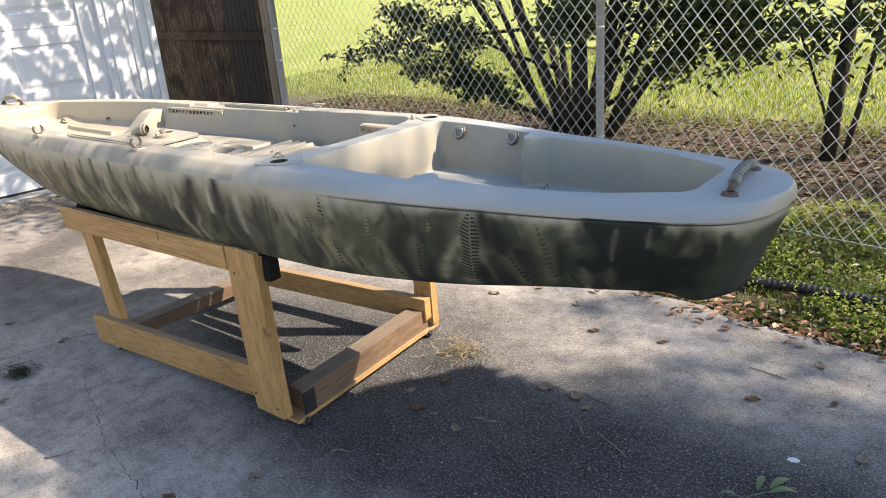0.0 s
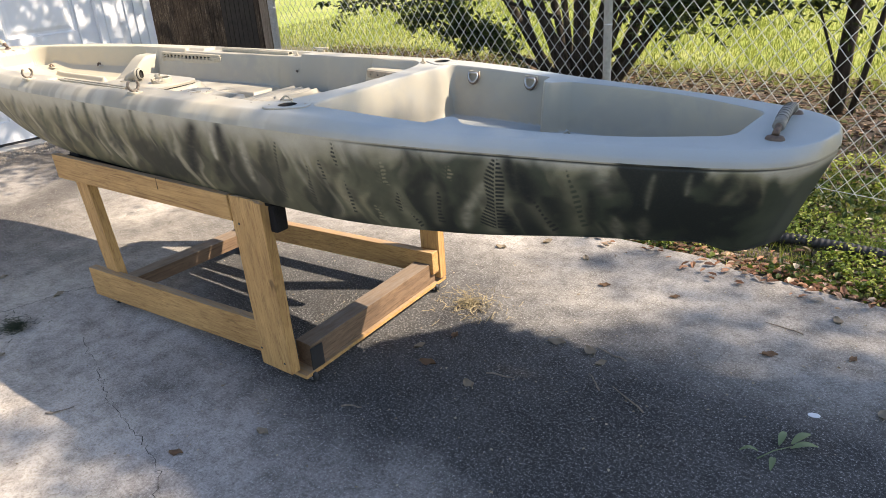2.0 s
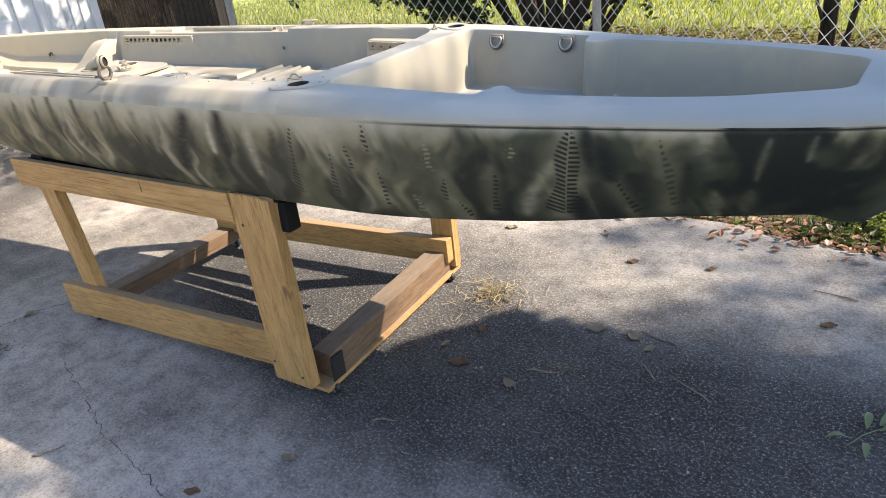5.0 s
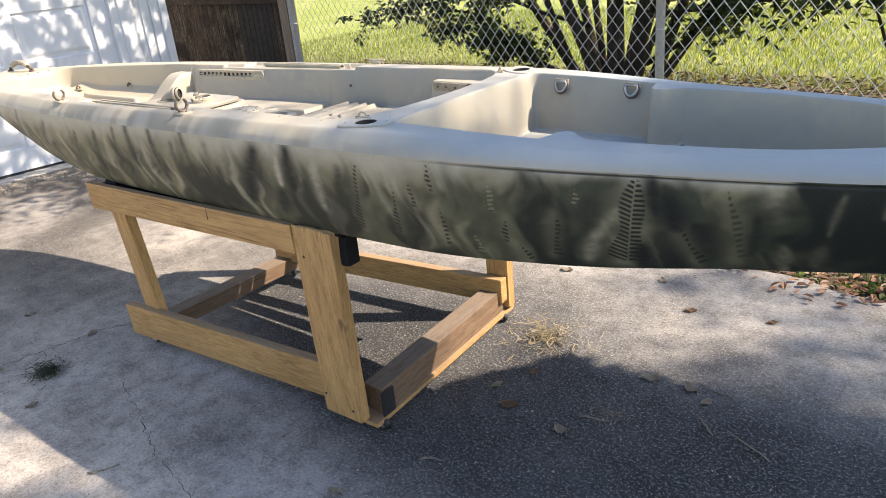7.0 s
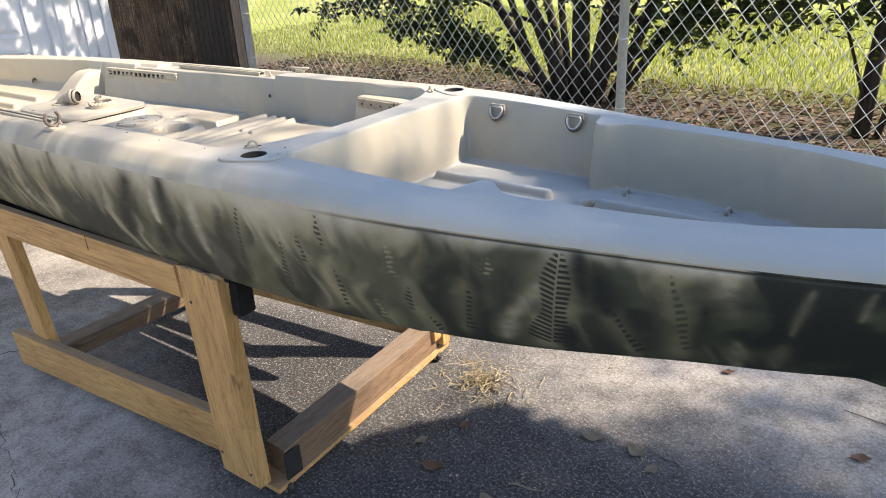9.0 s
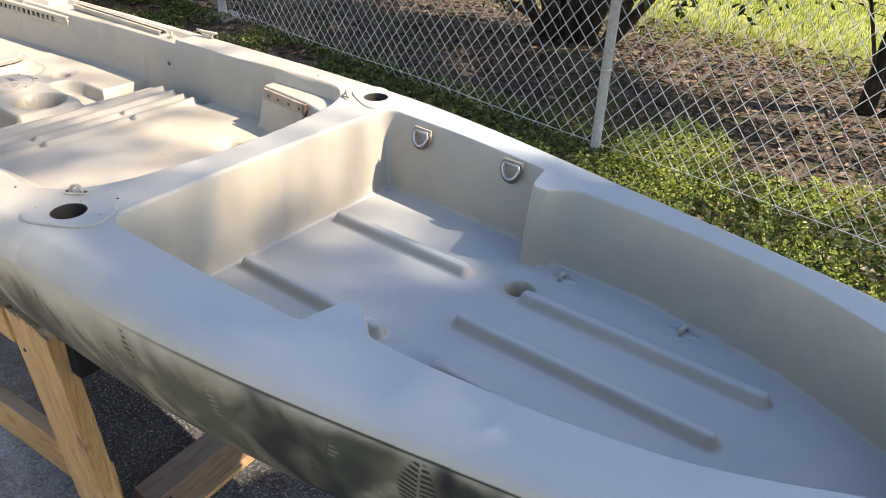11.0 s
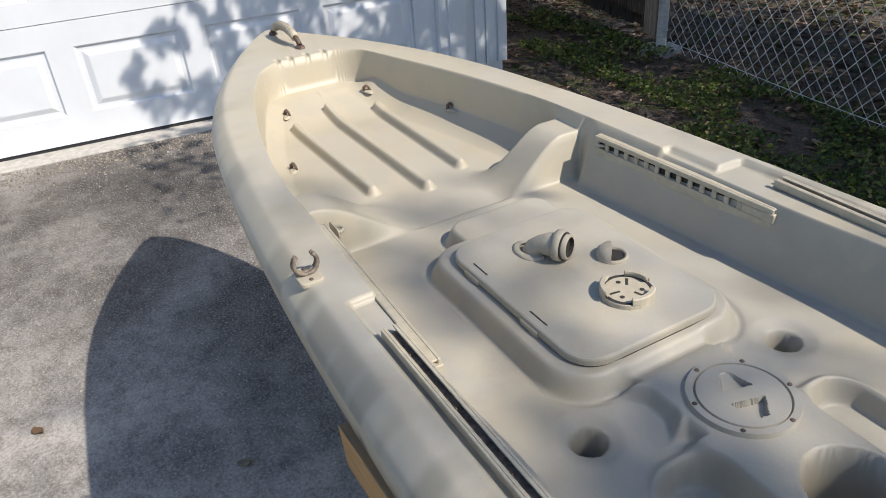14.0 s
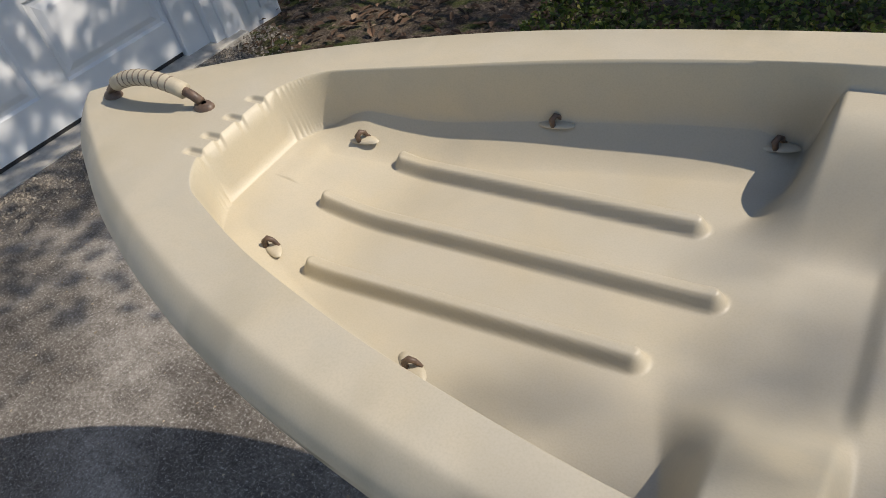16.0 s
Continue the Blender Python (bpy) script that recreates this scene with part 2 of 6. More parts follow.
# ---- ground ----
def make_concrete():
    m = Nodes("stained_shaded_concrete", 0.85, spec=0.3)
    v = m.place(world_space=True)
    cloud = m.noise(0.55, 5, 0.55, v, 0.15)
    stain = m.noise(1.9, 5, 0.55, v, 0.12)
    grit = m.noise(130, 3, 0.8, v)
    pore = m.noise(60, 5, 0.8, v)
    sep = m.t.nodes.new("ShaderNodeSeparateXYZ")
    m.link(v, sep.inputs[0])

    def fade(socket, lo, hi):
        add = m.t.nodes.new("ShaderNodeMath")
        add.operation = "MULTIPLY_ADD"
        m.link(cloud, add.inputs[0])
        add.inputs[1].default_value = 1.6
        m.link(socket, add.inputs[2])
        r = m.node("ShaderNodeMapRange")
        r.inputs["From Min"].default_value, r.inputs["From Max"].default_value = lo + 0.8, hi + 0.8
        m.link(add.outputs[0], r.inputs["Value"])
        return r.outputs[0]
    # old tyre and mould staining, with shade and sun put into its broad zones
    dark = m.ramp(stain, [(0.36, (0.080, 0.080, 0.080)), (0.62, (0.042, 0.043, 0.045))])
    # pale tone along the edge, for the strip in the sun
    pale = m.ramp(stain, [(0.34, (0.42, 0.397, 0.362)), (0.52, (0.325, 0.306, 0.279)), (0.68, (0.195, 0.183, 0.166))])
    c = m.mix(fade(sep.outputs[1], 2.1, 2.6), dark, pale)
    # lighter tone towards the house, for ground in the sun
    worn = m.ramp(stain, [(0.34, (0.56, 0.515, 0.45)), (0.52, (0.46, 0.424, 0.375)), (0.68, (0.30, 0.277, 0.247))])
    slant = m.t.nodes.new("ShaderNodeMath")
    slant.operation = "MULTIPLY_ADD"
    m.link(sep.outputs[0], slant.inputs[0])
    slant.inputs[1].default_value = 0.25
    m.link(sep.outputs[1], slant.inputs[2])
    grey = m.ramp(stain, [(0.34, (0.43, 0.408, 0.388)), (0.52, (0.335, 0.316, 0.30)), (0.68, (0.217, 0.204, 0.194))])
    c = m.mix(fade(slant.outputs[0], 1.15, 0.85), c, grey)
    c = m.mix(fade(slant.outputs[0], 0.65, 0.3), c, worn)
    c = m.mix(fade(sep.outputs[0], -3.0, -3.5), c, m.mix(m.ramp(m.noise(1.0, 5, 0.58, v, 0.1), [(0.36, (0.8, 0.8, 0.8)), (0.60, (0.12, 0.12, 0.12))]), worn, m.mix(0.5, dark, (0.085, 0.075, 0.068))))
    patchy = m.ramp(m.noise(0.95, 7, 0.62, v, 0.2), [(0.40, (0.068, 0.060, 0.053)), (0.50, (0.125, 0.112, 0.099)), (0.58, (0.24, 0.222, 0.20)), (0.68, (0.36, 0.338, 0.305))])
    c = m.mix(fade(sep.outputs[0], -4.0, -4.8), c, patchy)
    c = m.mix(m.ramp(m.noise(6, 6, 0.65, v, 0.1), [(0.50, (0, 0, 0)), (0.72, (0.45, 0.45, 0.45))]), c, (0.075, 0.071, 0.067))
    # sand and cement grain over a wide range of sizes
    blotch = m.noise(17, 5, 0.65, v, 0.1)
    c = m.mix(1.0, c, m.ramp(blotch, [(0.38, (0.72, 0.71, 0.70)), (0.56, (1.0, 1.0, 1.0))]), "MULTIPLY")
    wide = m.noise(95, 7, 0.80, v)
    c = m.mix(1.0, c, m.ramp(wide, [(0.34, (0.46, 0.45, 0.445)), (0.46, (0.82, 0.81, 0.80)), (0.53, (1.0, 1.0, 1.0)), (0.66, (1.0, 1.0, 1.0))]), "MULTIPLY")
    c = m.mix(m.ramp(wide, [(0.54, (0, 0, 0)), (0.64, (0.46, 0.46, 0.46))]), c, (0.46, 0.455, 0.44))
    c = m.mix(m.ramp(grit, [(0.58, (0, 0, 0)), (0.65, (0.7, 0.7, 0.7))]), c, (0.48, 0.475, 0.46))
    m.colour(c).bump(pore, 0.35, 0.004).bump(grit, 0.4, 0.002)
    return m.mat


def make_soil():
    """Soil with leaf litter and thin turf; sunlit lawn behind the fence."""
    m = Nodes("soil_and_turf", 0.95, spec=0.15)
    v = m.place(world_space=True)
    big = m.noise(0.9, 4, 0.6, v)
    mid = m.noise(7, 5, 0.65, v)
    fine = m.noise(60, 4, 0.7, v)
    soil = m.ramp(fine, [(0.3, (0.045, 0.036, 0.028)), (0.55, (0.12, 0.095, 0.075)), (0.75, (0.24, 0.195, 0.16))])
    turf = m.ramp(fine, [(0.3, (0.028, 0.042, 0.012)), (0.7, (0.085, 0.105, 0.03))])
    c = m.mix(m.ramp(mid, [(0.50, (0, 0, 0)), (0.64, (0.9, 0.9, 0.9))]), soil, turf)
    sep = m.t.nodes.new("ShaderNodeSeparateXYZ")
    m.link(v, sep.inputs[0])
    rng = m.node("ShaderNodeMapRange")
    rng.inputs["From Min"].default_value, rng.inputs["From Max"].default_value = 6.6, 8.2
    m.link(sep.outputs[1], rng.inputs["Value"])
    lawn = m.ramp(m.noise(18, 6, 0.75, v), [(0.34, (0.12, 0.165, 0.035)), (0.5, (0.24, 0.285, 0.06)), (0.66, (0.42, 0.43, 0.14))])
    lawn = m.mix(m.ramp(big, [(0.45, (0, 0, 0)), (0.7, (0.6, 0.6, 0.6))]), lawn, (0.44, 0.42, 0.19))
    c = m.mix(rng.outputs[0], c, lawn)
    m.colour(c).bump(fine, 0.8, 0.02).bump(mid, 0.5, 0.03)
    return m.mat


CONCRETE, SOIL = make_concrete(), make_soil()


def build_ground():
    xs = np.unique(np.concatenate([np.linspace(-300, -12, 10), np.linspace(-12, 8, 101), np.linspace(8, 300, 10)]))
    ys = np.unique(np.concatenate([np.linspace(-300, 2.6, 10), np.linspace(2.6, 12, 48), np.linspace(12, 300, 10)]))
    verts, faces = [], []
    for y in ys:
        for x in xs:
            near = 1.0 if (-12 < x < 8 and 2.7 < y < 12) else 0.0
            verts.append((x, y, -0.055 + near * 0.03 * noise.noise((x * 1.1, y * 1.1, 0)) + near * 0.012 * noise.noise((x * 4, y * 4, 3))))
    n = len(xs)
    for j in range(len(ys) - 1):
        for i in range(n - 1):
            a = j * n + i
            faces.append((a, a + 1, a + n + 1, a + n))
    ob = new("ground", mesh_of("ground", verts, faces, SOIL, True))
    tagged(ob, "bare brown soil with patchy turf and fallen leaves", "ground", kind="structure")


build_ground()


def edge_y(x):
    return 3.10 + 0.035 * noise.noise((x * 1.3, 0, 0)) + 0.015 * noise.noise((x * 6, 4, 0)) + (0.05 if x < -1.0 else 0.0)


def build_driveway():
    xs = np.linspace(-6.62, 9.0, 160)
    verts, faces = [], []
    for x in xs:
        e = edge_y(x)
        verts += [(x, -9, 0), (x, e - 0.02, 0), (x, e, -0.012), (x, e + 0.005, -0.12)]
    for i in range(len(xs) - 1):
        a = i * 4
        for k in range(3):
            faces.append((a + k, a + 4 + k, a + 5 + k, a + 1 + k))
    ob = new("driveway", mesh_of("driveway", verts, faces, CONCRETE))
    tagged(ob, "stained concrete driveway with sun and shade in its colour, grit and cracks", "driveway", kind="structure")


build_driveway()


# ---- the kayak ----
KAYAK = Matrix.Translation((-1.6213, 1.7529, 0.008)) @ Matrix.Rotation(0.0391, 4, "Z")
STAND = Matrix.Translation((-1.6213, 1.7499, 0)) @ Matrix.Rotation(0.045084, 4, "Z")

HALF_U = [-2.865, -2.852, -2.80, -2.72, -2.62, -2.52, -2.42, -2.30, -2.15, -1.98, -1.75, -1.5, -1.2, -0.8, -0.3, 0.0, 0.25, 0.42, 0.62, 0.88, 1.08, 1.19, 1.25, 1.29, 1.31]
HALF_W = [0.0, 0.038, 0.086, 0.136, 0.194, 0.241, 0.282, 0.323, 0.361, 0.389, 0.415, 0.433, 0.444, 0.449, 0.447, 0.437, 0.418, 0.397, 0.361, 0.308, 0.257, 0.215, 0.172, 0.105, 0.0]
KEEL_U = [-2.865, -2.80, -2.65, -2.4, -2.1, -1.7, -1.2, 0.1, 0.5, 0.9, 1.12, 1.24, 1.31]
KEEL_Z = [0.93, 0.86, 0.80, 0.75, 0.705, 0.670, 0.650, 0.650, 0.672, 0.711, 0.720, 0.700, 0.715]
WELL_U = [-2.50, -2.42, -2.2, -2.0, -1.75, -1.62, -1.13, -0.75, -0.46, -0.34, -0.16, -0.07, 0.0]
WELL_W = [0.122, 0.157, 0.228, 0.275, 0.311, 0.317, 0.328, 0.333, 0.332, 0.336, 0.342, 0.322, 0.262]
TANK_U = [0.06, 0.25, 0.40, 0.455, 0.463, 0.472, 0.482, 0.496, 0.522, 0.55, 0.72, 0.90, 1.13]
TANK_W = [0.316, 0.311, 0.300, 0.294, 0.262, 0.231, 0.222, 0.224, 0.246, 0.262, 0.248, 0.214, 0.115]


def curve(x, xs, ys):
    """Interpolates smoothly through a few stations (monotone cubic)."""
    xs, ys = np.array(xs), np.array(ys)
    d = np.diff(ys) / np.diff(xs)
    m = np.zeros(len(xs))
    m[1:-1] = np.where(d[1:] * d[:-1] > 0, 2 * d[1:] * d[:-1] / (d[1:] + d[:-1] + 1e-12), 0)
    m[0], m[-1] = d[0], d[-1]
    i = np.clip(np.searchsorted(xs, x) - 1, 0, len(xs) - 2)
    h = xs[i + 1] - xs[i]
    t = np.clip((x - xs[i]) / h, 0, 1)
    return (2 * t**3 - 3 * t**2 + 1) * ys[i] + (t**3 - 2 * t**2 + t) * h * m[i] + (-2 * t**3 + 3 * t**2) * ys[i + 1] + (t**3 - t**2) * h * m[i + 1]


def deck_z(u):
    return 0.985 + 0.008 * np.minimum(u, 0) - 0.014 * smooth(0.05, 0.6, u)


def edge_drop(u):
    """How far the rolled edge of the deck falls to the seam with the hull."""
    return 0.040 - 0.012 * smooth(0.05, 0.6, u)


def rolled(a, w):
    """The rolled edge: a soft crease, then a sloping band that rounds over at its foot."""
    roll = np.clip((a - (w - 0.045)) / 0.045, 0, 1)
    band = np.where(roll < 0.30, (roll - 0.08) ** 2 / 0.44 * (roll > 0.08), roll - 0.19) / 0.81
    return 0.55 * (1 - np.sqrt(np.maximum(1 - roll**2, 0))) + 0.45 * band


def rounded(u, v, u0, u1, w, r):
    """Signed distance to a rounded outline between u0 and u1 with half-width w."""
    q1 = np.abs(v) - w + r
    q2 = np.maximum(u0 - u, u - u1) + r
    return np.hypot(np.maximum(q1, 0), np.maximum(q2, 0)) + np.minimum(np.maximum(q1, q2), 0) - r


def step(d, width):
    """1 inside, 0 outside, with a wall of that width inside the edge."""
    return smooth(0, width, -d)


def wall_step(d, width):
    """Like step, but with a crisp crease at the foot and a small round at the top."""
    return np.clip(-d / width, 0, 1) ** 1.35


def rib(u, v, u0, u1, v0, r):
    d = np.hypot(np.maximum(np.maximum(u0 - u, u - u1), 0), v - v0)
    return smooth(r * 1.25, r * 0.35, d)


def hole(u, v, u0, v0, r, soft=0.006):
    return smooth(r + soft / 2, r - soft / 2, np.hypot(u - u0, v - v0))


def well_shift(u):
    """How far the cockpit lies off the centre line."""
    return 0.012 * smooth(-2.5, -2.25, u) * smooth(-0.95, -1.2, u) - 0.007 * smooth(-0.5, -0.3, u) * smooth(0.03, 0.0, u)


def deck_height(u, v):
    """The moulded top of the kayak, above the ground."""
    a = np.abs(v)
    w = curve(u, HALF_U, HALF_W)
    zd = deck_z(u)
    top = zd + 0.006 * (1 - (a / np.maximum(w, 0.02)) ** 2)
    # lowered shelves that carry the gear tracks, open towards the cockpit
    for side in (-1, 1):
        q = v * side
        shelf = rounded(u, q - 0.30, -1.334, -0.692, 0.088 if side > 0 else 0.078, 0.010)
        top = top - 0.012 * step(shelf, 0.006)
    saddle = rounded(u, v - 0.27, -1.46, -1.30, 0.072, 0.012)
    top = np.minimum(top, zd - 0.008 + 0.03 * smooth(-0.022, 0.003, saddle))
    # cockpit and bow well
    floor = 0.850 + 0 * u
    centre = np.where(v < 0, smooth(0.085, 0.305, a), smooth(0.085, 0.25, a))
    bow = 0.836 + 0.046 * smooth(-2.25, -2.52, u)
    floor = np.where(u < -1.66, bow, floor)
    rise = smooth(-1.84 + 0.055 * centre, -1.748 + 0.004 * centre, u) * (u < -1.66)
    floor = floor + rise * (0.004 + 0.105 * centre)
    drop = smooth(-1.668, -1.645, u)
    after = 0.850
    floor = np.where(u > -1.668, (bow + 0.004 + 0.105 * centre) * (1 - drop) + after * drop, floor)
    # the mound under the hatch
    mound = rounded(u + 1.297, v, -0.235, 0.205, 0.176, 0.075)
    neck = rounded(u, v - 0.02, -1.60, -1.35, 0.118, 0.05)
    swell = np.minimum(mound, neck)
    floor = floor + 0.031 * smooth(0.002, -0.019, swell) - 0.003 * smooth(0.010, 0.003, np.abs(swell - 0.003))
    # the console round the deck plate and the cup holder
    cons = np.minimum(rounded(u, v, -0.972, -0.74, 0.186, 0.055), rounded(u, v, -1.13, -0.74, 0.079, 0.02))
    flare = np.hypot(u + 1.035, np.abs(v) - 0.128) - 0.052
    cons = np.minimum(cons, np.maximum(np.maximum(-flare, np.abs(v) - 0.125), np.maximum(-1.09 - u, u + 0.985)))
    raised = smooth(0.003, -0.014, cons) * smooth(-1.14, -1.06, u)
    floor = floor * (1 - raised) + raised * (0.872 - 0.011 * smooth(0.082, 0.10, a))
    floor = floor - 0.022 * hole(u, v, -0.982, 0.012, 0.056, 0.008)
    # foot recesses on both sides of the cup holder
    lobe = rounded(u, a - 0.131, -0.958, -0.70, 0.052, 0.046)
    wing = rounded(u, a - 0.30, -0.834, -0.70, 0.135, 0.022)
    neck2 = rounded(u, a - 0.17, -0.812, -0.70, 0.09, 0.02)
    sunk = smooth(0.003, -0.013, np.minimum(np.minimum(lobe, wing), neck2))
    floor = floor * (1 - sunk) + sunk * 0.817
    floor = floor - 0.13 * hole(u, v, -0.814, 0.008, 0.057, 0.008)
    # ridged foot rest, then the flat seat floor
    rest = smooth(-0.768, -0.748, u)
    block = 0.856 + 0 * u
    for c0 in (-0.700, -0.654, -0.611, -0.569):
        block = block + 0.0135 * np.exp(-((u - c0) / np.where(u < c0, 0.015, 0.010)) ** 2)
    for c0 in (-0.668, -0.617, -0.572):
        for v0 in (-0.118, 0.100):
            block = block - 0.012 * rib(u, v, c0 - 0.005, c0 + 0.005, v0, 0.0075)
    block = np.where(u > -0.565, np.maximum(0.852, block), block)
    # the rest stops short of the far wall
    block = block - (block - 0.838) * smooth(0.280, 0.286, v) * smooth(-0.535, -0.55, u)
    floor = np.where((a < 0.076) & (u < -0.735), floor, floor * (1 - rest) + rest * block)
    for u0, v0 in ((-0.280, 0.173), (-1.05, 0.181)):
        for side in (-1, 1):
            floor = floor - 0.008 * hole(u, v, u0, v0 * side, 0.036, 0.03) - 0.075 * hole(u, v, u0, v0 * side, 0.021, 0.008)
    # ribs of the bow well
    for v0, u0, u1, splay in ((-0.113, -2.302, -1.866, 0.030), (-0.003, -2.357, -1.815, 0.018), (0.114, -2.306, -1.868, 0.0)):
        floor = floor + 0.0205 * rib(u, v - splay * (u + 2.08), u0, u1, v0, 0.0150)
    # padded ledges beside the seat that carry the short rails
    for side in (-1, 1):
        s = v * side
        inner = np.interp(u, [-0.33, -0.16, -0.10, -0.073, -0.045, -0.02, 0.0], [0.306, 0.290, 0.273, 0.256, 0.237, 0.207, 0.145])
        ledge = 0.84 + 0.113 * np.clip((s - inner + 0.032) / 0.032, 0, 1)
        floor = np.where((s > inner - 0.032) & (u < 0.0), np.maximum(floor, floor + (ledge - floor) * smooth(-0.326, -0.314, u)), floor)
    shift = well_shift(u)
    well = rounded(u + (0.005 + 0.48 * v**2) * smooth(-0.5, -0.1, u), v + shift, -2.494, 0.0, curve(u, WELL_U, WELL_W), 0.035 + 0.03 * smooth(-1.5, -0.5, u) + 0.03 * smooth(-2.1, -2.3, u))
    # a soft fillet round the foot of the bow well
    floor = floor + np.where(v > 0, 0.050 * np.clip(1 + well / 0.075, 0, 1) ** 1.5, 0.034 * np.clip(1 + well / 0.055, 0, 1) ** 1.6) * smooth(-1.75, -1.85, u) * smooth(-2.47, -2.38, u)
    d1 = wall_step(well, np.interp(u, [-2.2, -1.75, -1.66, -1.62, -1.5, -1.4, -1.18, -0.9, -0.6, -0.4, -0.3], [0.008, 0.008, 0.016, 0.050, 0.050, 0.040, 0.028, 0.022, 0.020, 0.020, 0.010]))
    z = top * (1 - d1) + np.minimum(floor, top) * d1
    # stern well
    tank = rounded(u, v, 0.06, 1.13, curve(u, TANK_U, TANK_W), 0.035)
    d2 = wall_step(tank, np.interp(u, [0.3, 0.47, 0.50], [0.034, 0.026, 0.020]))
    tf = 0.830 + 0 * u
    for v0, u0, u1 in ((0.108, 0.125, 0.42), (-0.115, 0.12, 0.42), (0.108, 0.55, 0.93), (-0.012, 0.505, 0.90), (-0.125, 0.54, 0.92)):
        tf = tf + 0.020 * rib(u, v, u0, u1, v0, 0.0148)
    for side in (-1, 1):
        tf = tf - 0.010 * hole(u, v, 0.513, 0.145 * side, 0.037, 0.03) - 0.075 * hole(u, v, 0.513, 0.145 * side, 0.021, 0.008)
    z = z * (1 - d2) + tf * d2
    # rod holder bores in the side decks
    for side in (-1, 1):
        z = z - 0.16 * hole(u, v, 0.006, 0.341 * side, 0.0255, 0.006)
    for v0 in (-0.082, -0.045, 0.002, 0.052):
        z = z - 0.006 * rib(u, v, -2.516, -2.490, v0, 0.0075) * smooth(0.945, 0.975, z)
    # rolled outer edge
    return z - edge_drop(u) * rolled(a, w)


def build_deck(kayak):
    nu = 1250
    u = -2.865 + 4.175 * (np.linspace(0, 1, nu))
    w = curve(u, HALF_U, HALF_W)
    # the mesh lines run along the walls of the wells, so that the rims stay clean
    inner = np.where(u < 0.03, curve(np.clip(u, -2.5, 0.0), WELL_U, WELL_W), curve(np.clip(u, 0.06, 1.13), TANK_U, TANK_W))
    inner = np.minimum(inner, 0.74 * w)
    half = np.concatenate([np.linspace(0, 0.86, 84, endpoint=False), np.linspace(0.86, 1.06, 34, endpoint=False), 1 + np.linspace(0.06, 1, 24)])
    lines = np.concatenate([-half[:0:-1], half])
    nv = len(lines)
    uu = np.repeat(u[:, None], nv, 1)
    a = np.abs(lines)[None, :]
    vv = np.sign(lines)[None, :] * np.where(a < 1, a * inner[:, None], inner[:, None] + (a - 1) * (w - inner)[:, None])
    shift = well_shift(u)
    vv = vv - shift[:, None] * np.minimum(1, (w[:, None] - np.abs(vv)) / np.maximum(w - inner, 1e-6)[:, None])
    zz = deck_height(uu, vv)
    verts = np.stack([uu, vv, zz], -1).reshape(-1, 3)
    i = (np.arange(nu - 1)[:, None] * nv + np.arange(nv - 1)[None, :]).reshape(-1)
    faces = np.stack([i, i + nv, i + nv + 1, i + 1], -1)
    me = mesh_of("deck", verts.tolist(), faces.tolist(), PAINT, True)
    # green overspray that drifted up from the hull on to the rolled edge
    rng = np.random.default_rng(31)
    drift = 0.6 * grid_noise(rng, nu, nv, 46, 6) + 0.4 * grid_noise(rng, nu, nv, 130, 14)
    drift = smooth(0.42, 0.62, drift) * smooth(w[:, None] - 0.105, w[:, None] - 0.010, np.abs(vv)) * smooth(0.25, -0.2, uu)
    layer = me.attributes.new("drift", "FLOAT", "POINT")
    layer.data.foreach_set("value", drift.reshape(-1).astype(np.float32))
    return part("deck", me, None, kayak, "khaki sprayed plastic deck with moulded wells")


def fern_mask(u, z, u0, z0, lean, length, width, teeth):
    """A sprayed fern stencil: short leaflets on both sides of a bare stem, shorter towards the tip."""
    c, s = math.cos(lean), math.sin(lean)
    along = (u - u0) * s + (z - z0) * c
    across = (u - u0) * c - (z - z0) * s
    t = np.clip(along / length, 0, 1)
    inside = smooth(-0.004, 0.004, along) * smooth(length, length - 0.01, along)
    across = across - 0.10 * width * np.sin(t * 2.4)
    reach = 1.25 * width * np.maximum(1 - t, 0) ** 0.4 * (0.80 + 0.20 * np.sin(t * 9 + u0 * 40))
    leaflet = 0.5 + 0.5 * np.sin(2 * math.pi * (teeth * t - np.abs(across) * 22.0 - 0.25 * np.sign(across)))
    inside = inside * smooth(0.0010, 0.0024, np.abs(across))
    worn = 1.0 if width > 0.028 else 0.55 + 0.45 * np.sign(np.sin(u0 * 90)) * np.tanh(across * 300)
    return inside * worn * smooth(reach + 0.004, reach - 0.004, np.abs(across)) * smooth(0.30, 0.58, leaflet)


def stroke(u, z, u0, z0, u1, z1, width):
    """One soft pass of the spray can from one place to another, fuzzy at its edge."""
    t = np.clip(((u - u0) * (u1 - u0) + (z - z0) * (z1 - z0)) / ((u1 - u0) ** 2 + (z1 - z0) ** 2 + 1e-9), 0, 1)
    d = np.hypot(u - u0 - t * (u1 - u0), z - z0 - t * (z1 - z0))
    return np.exp(-((d / (width * (0.75 + 0.5 * np.sin(math.pi * t)))) ** 2))


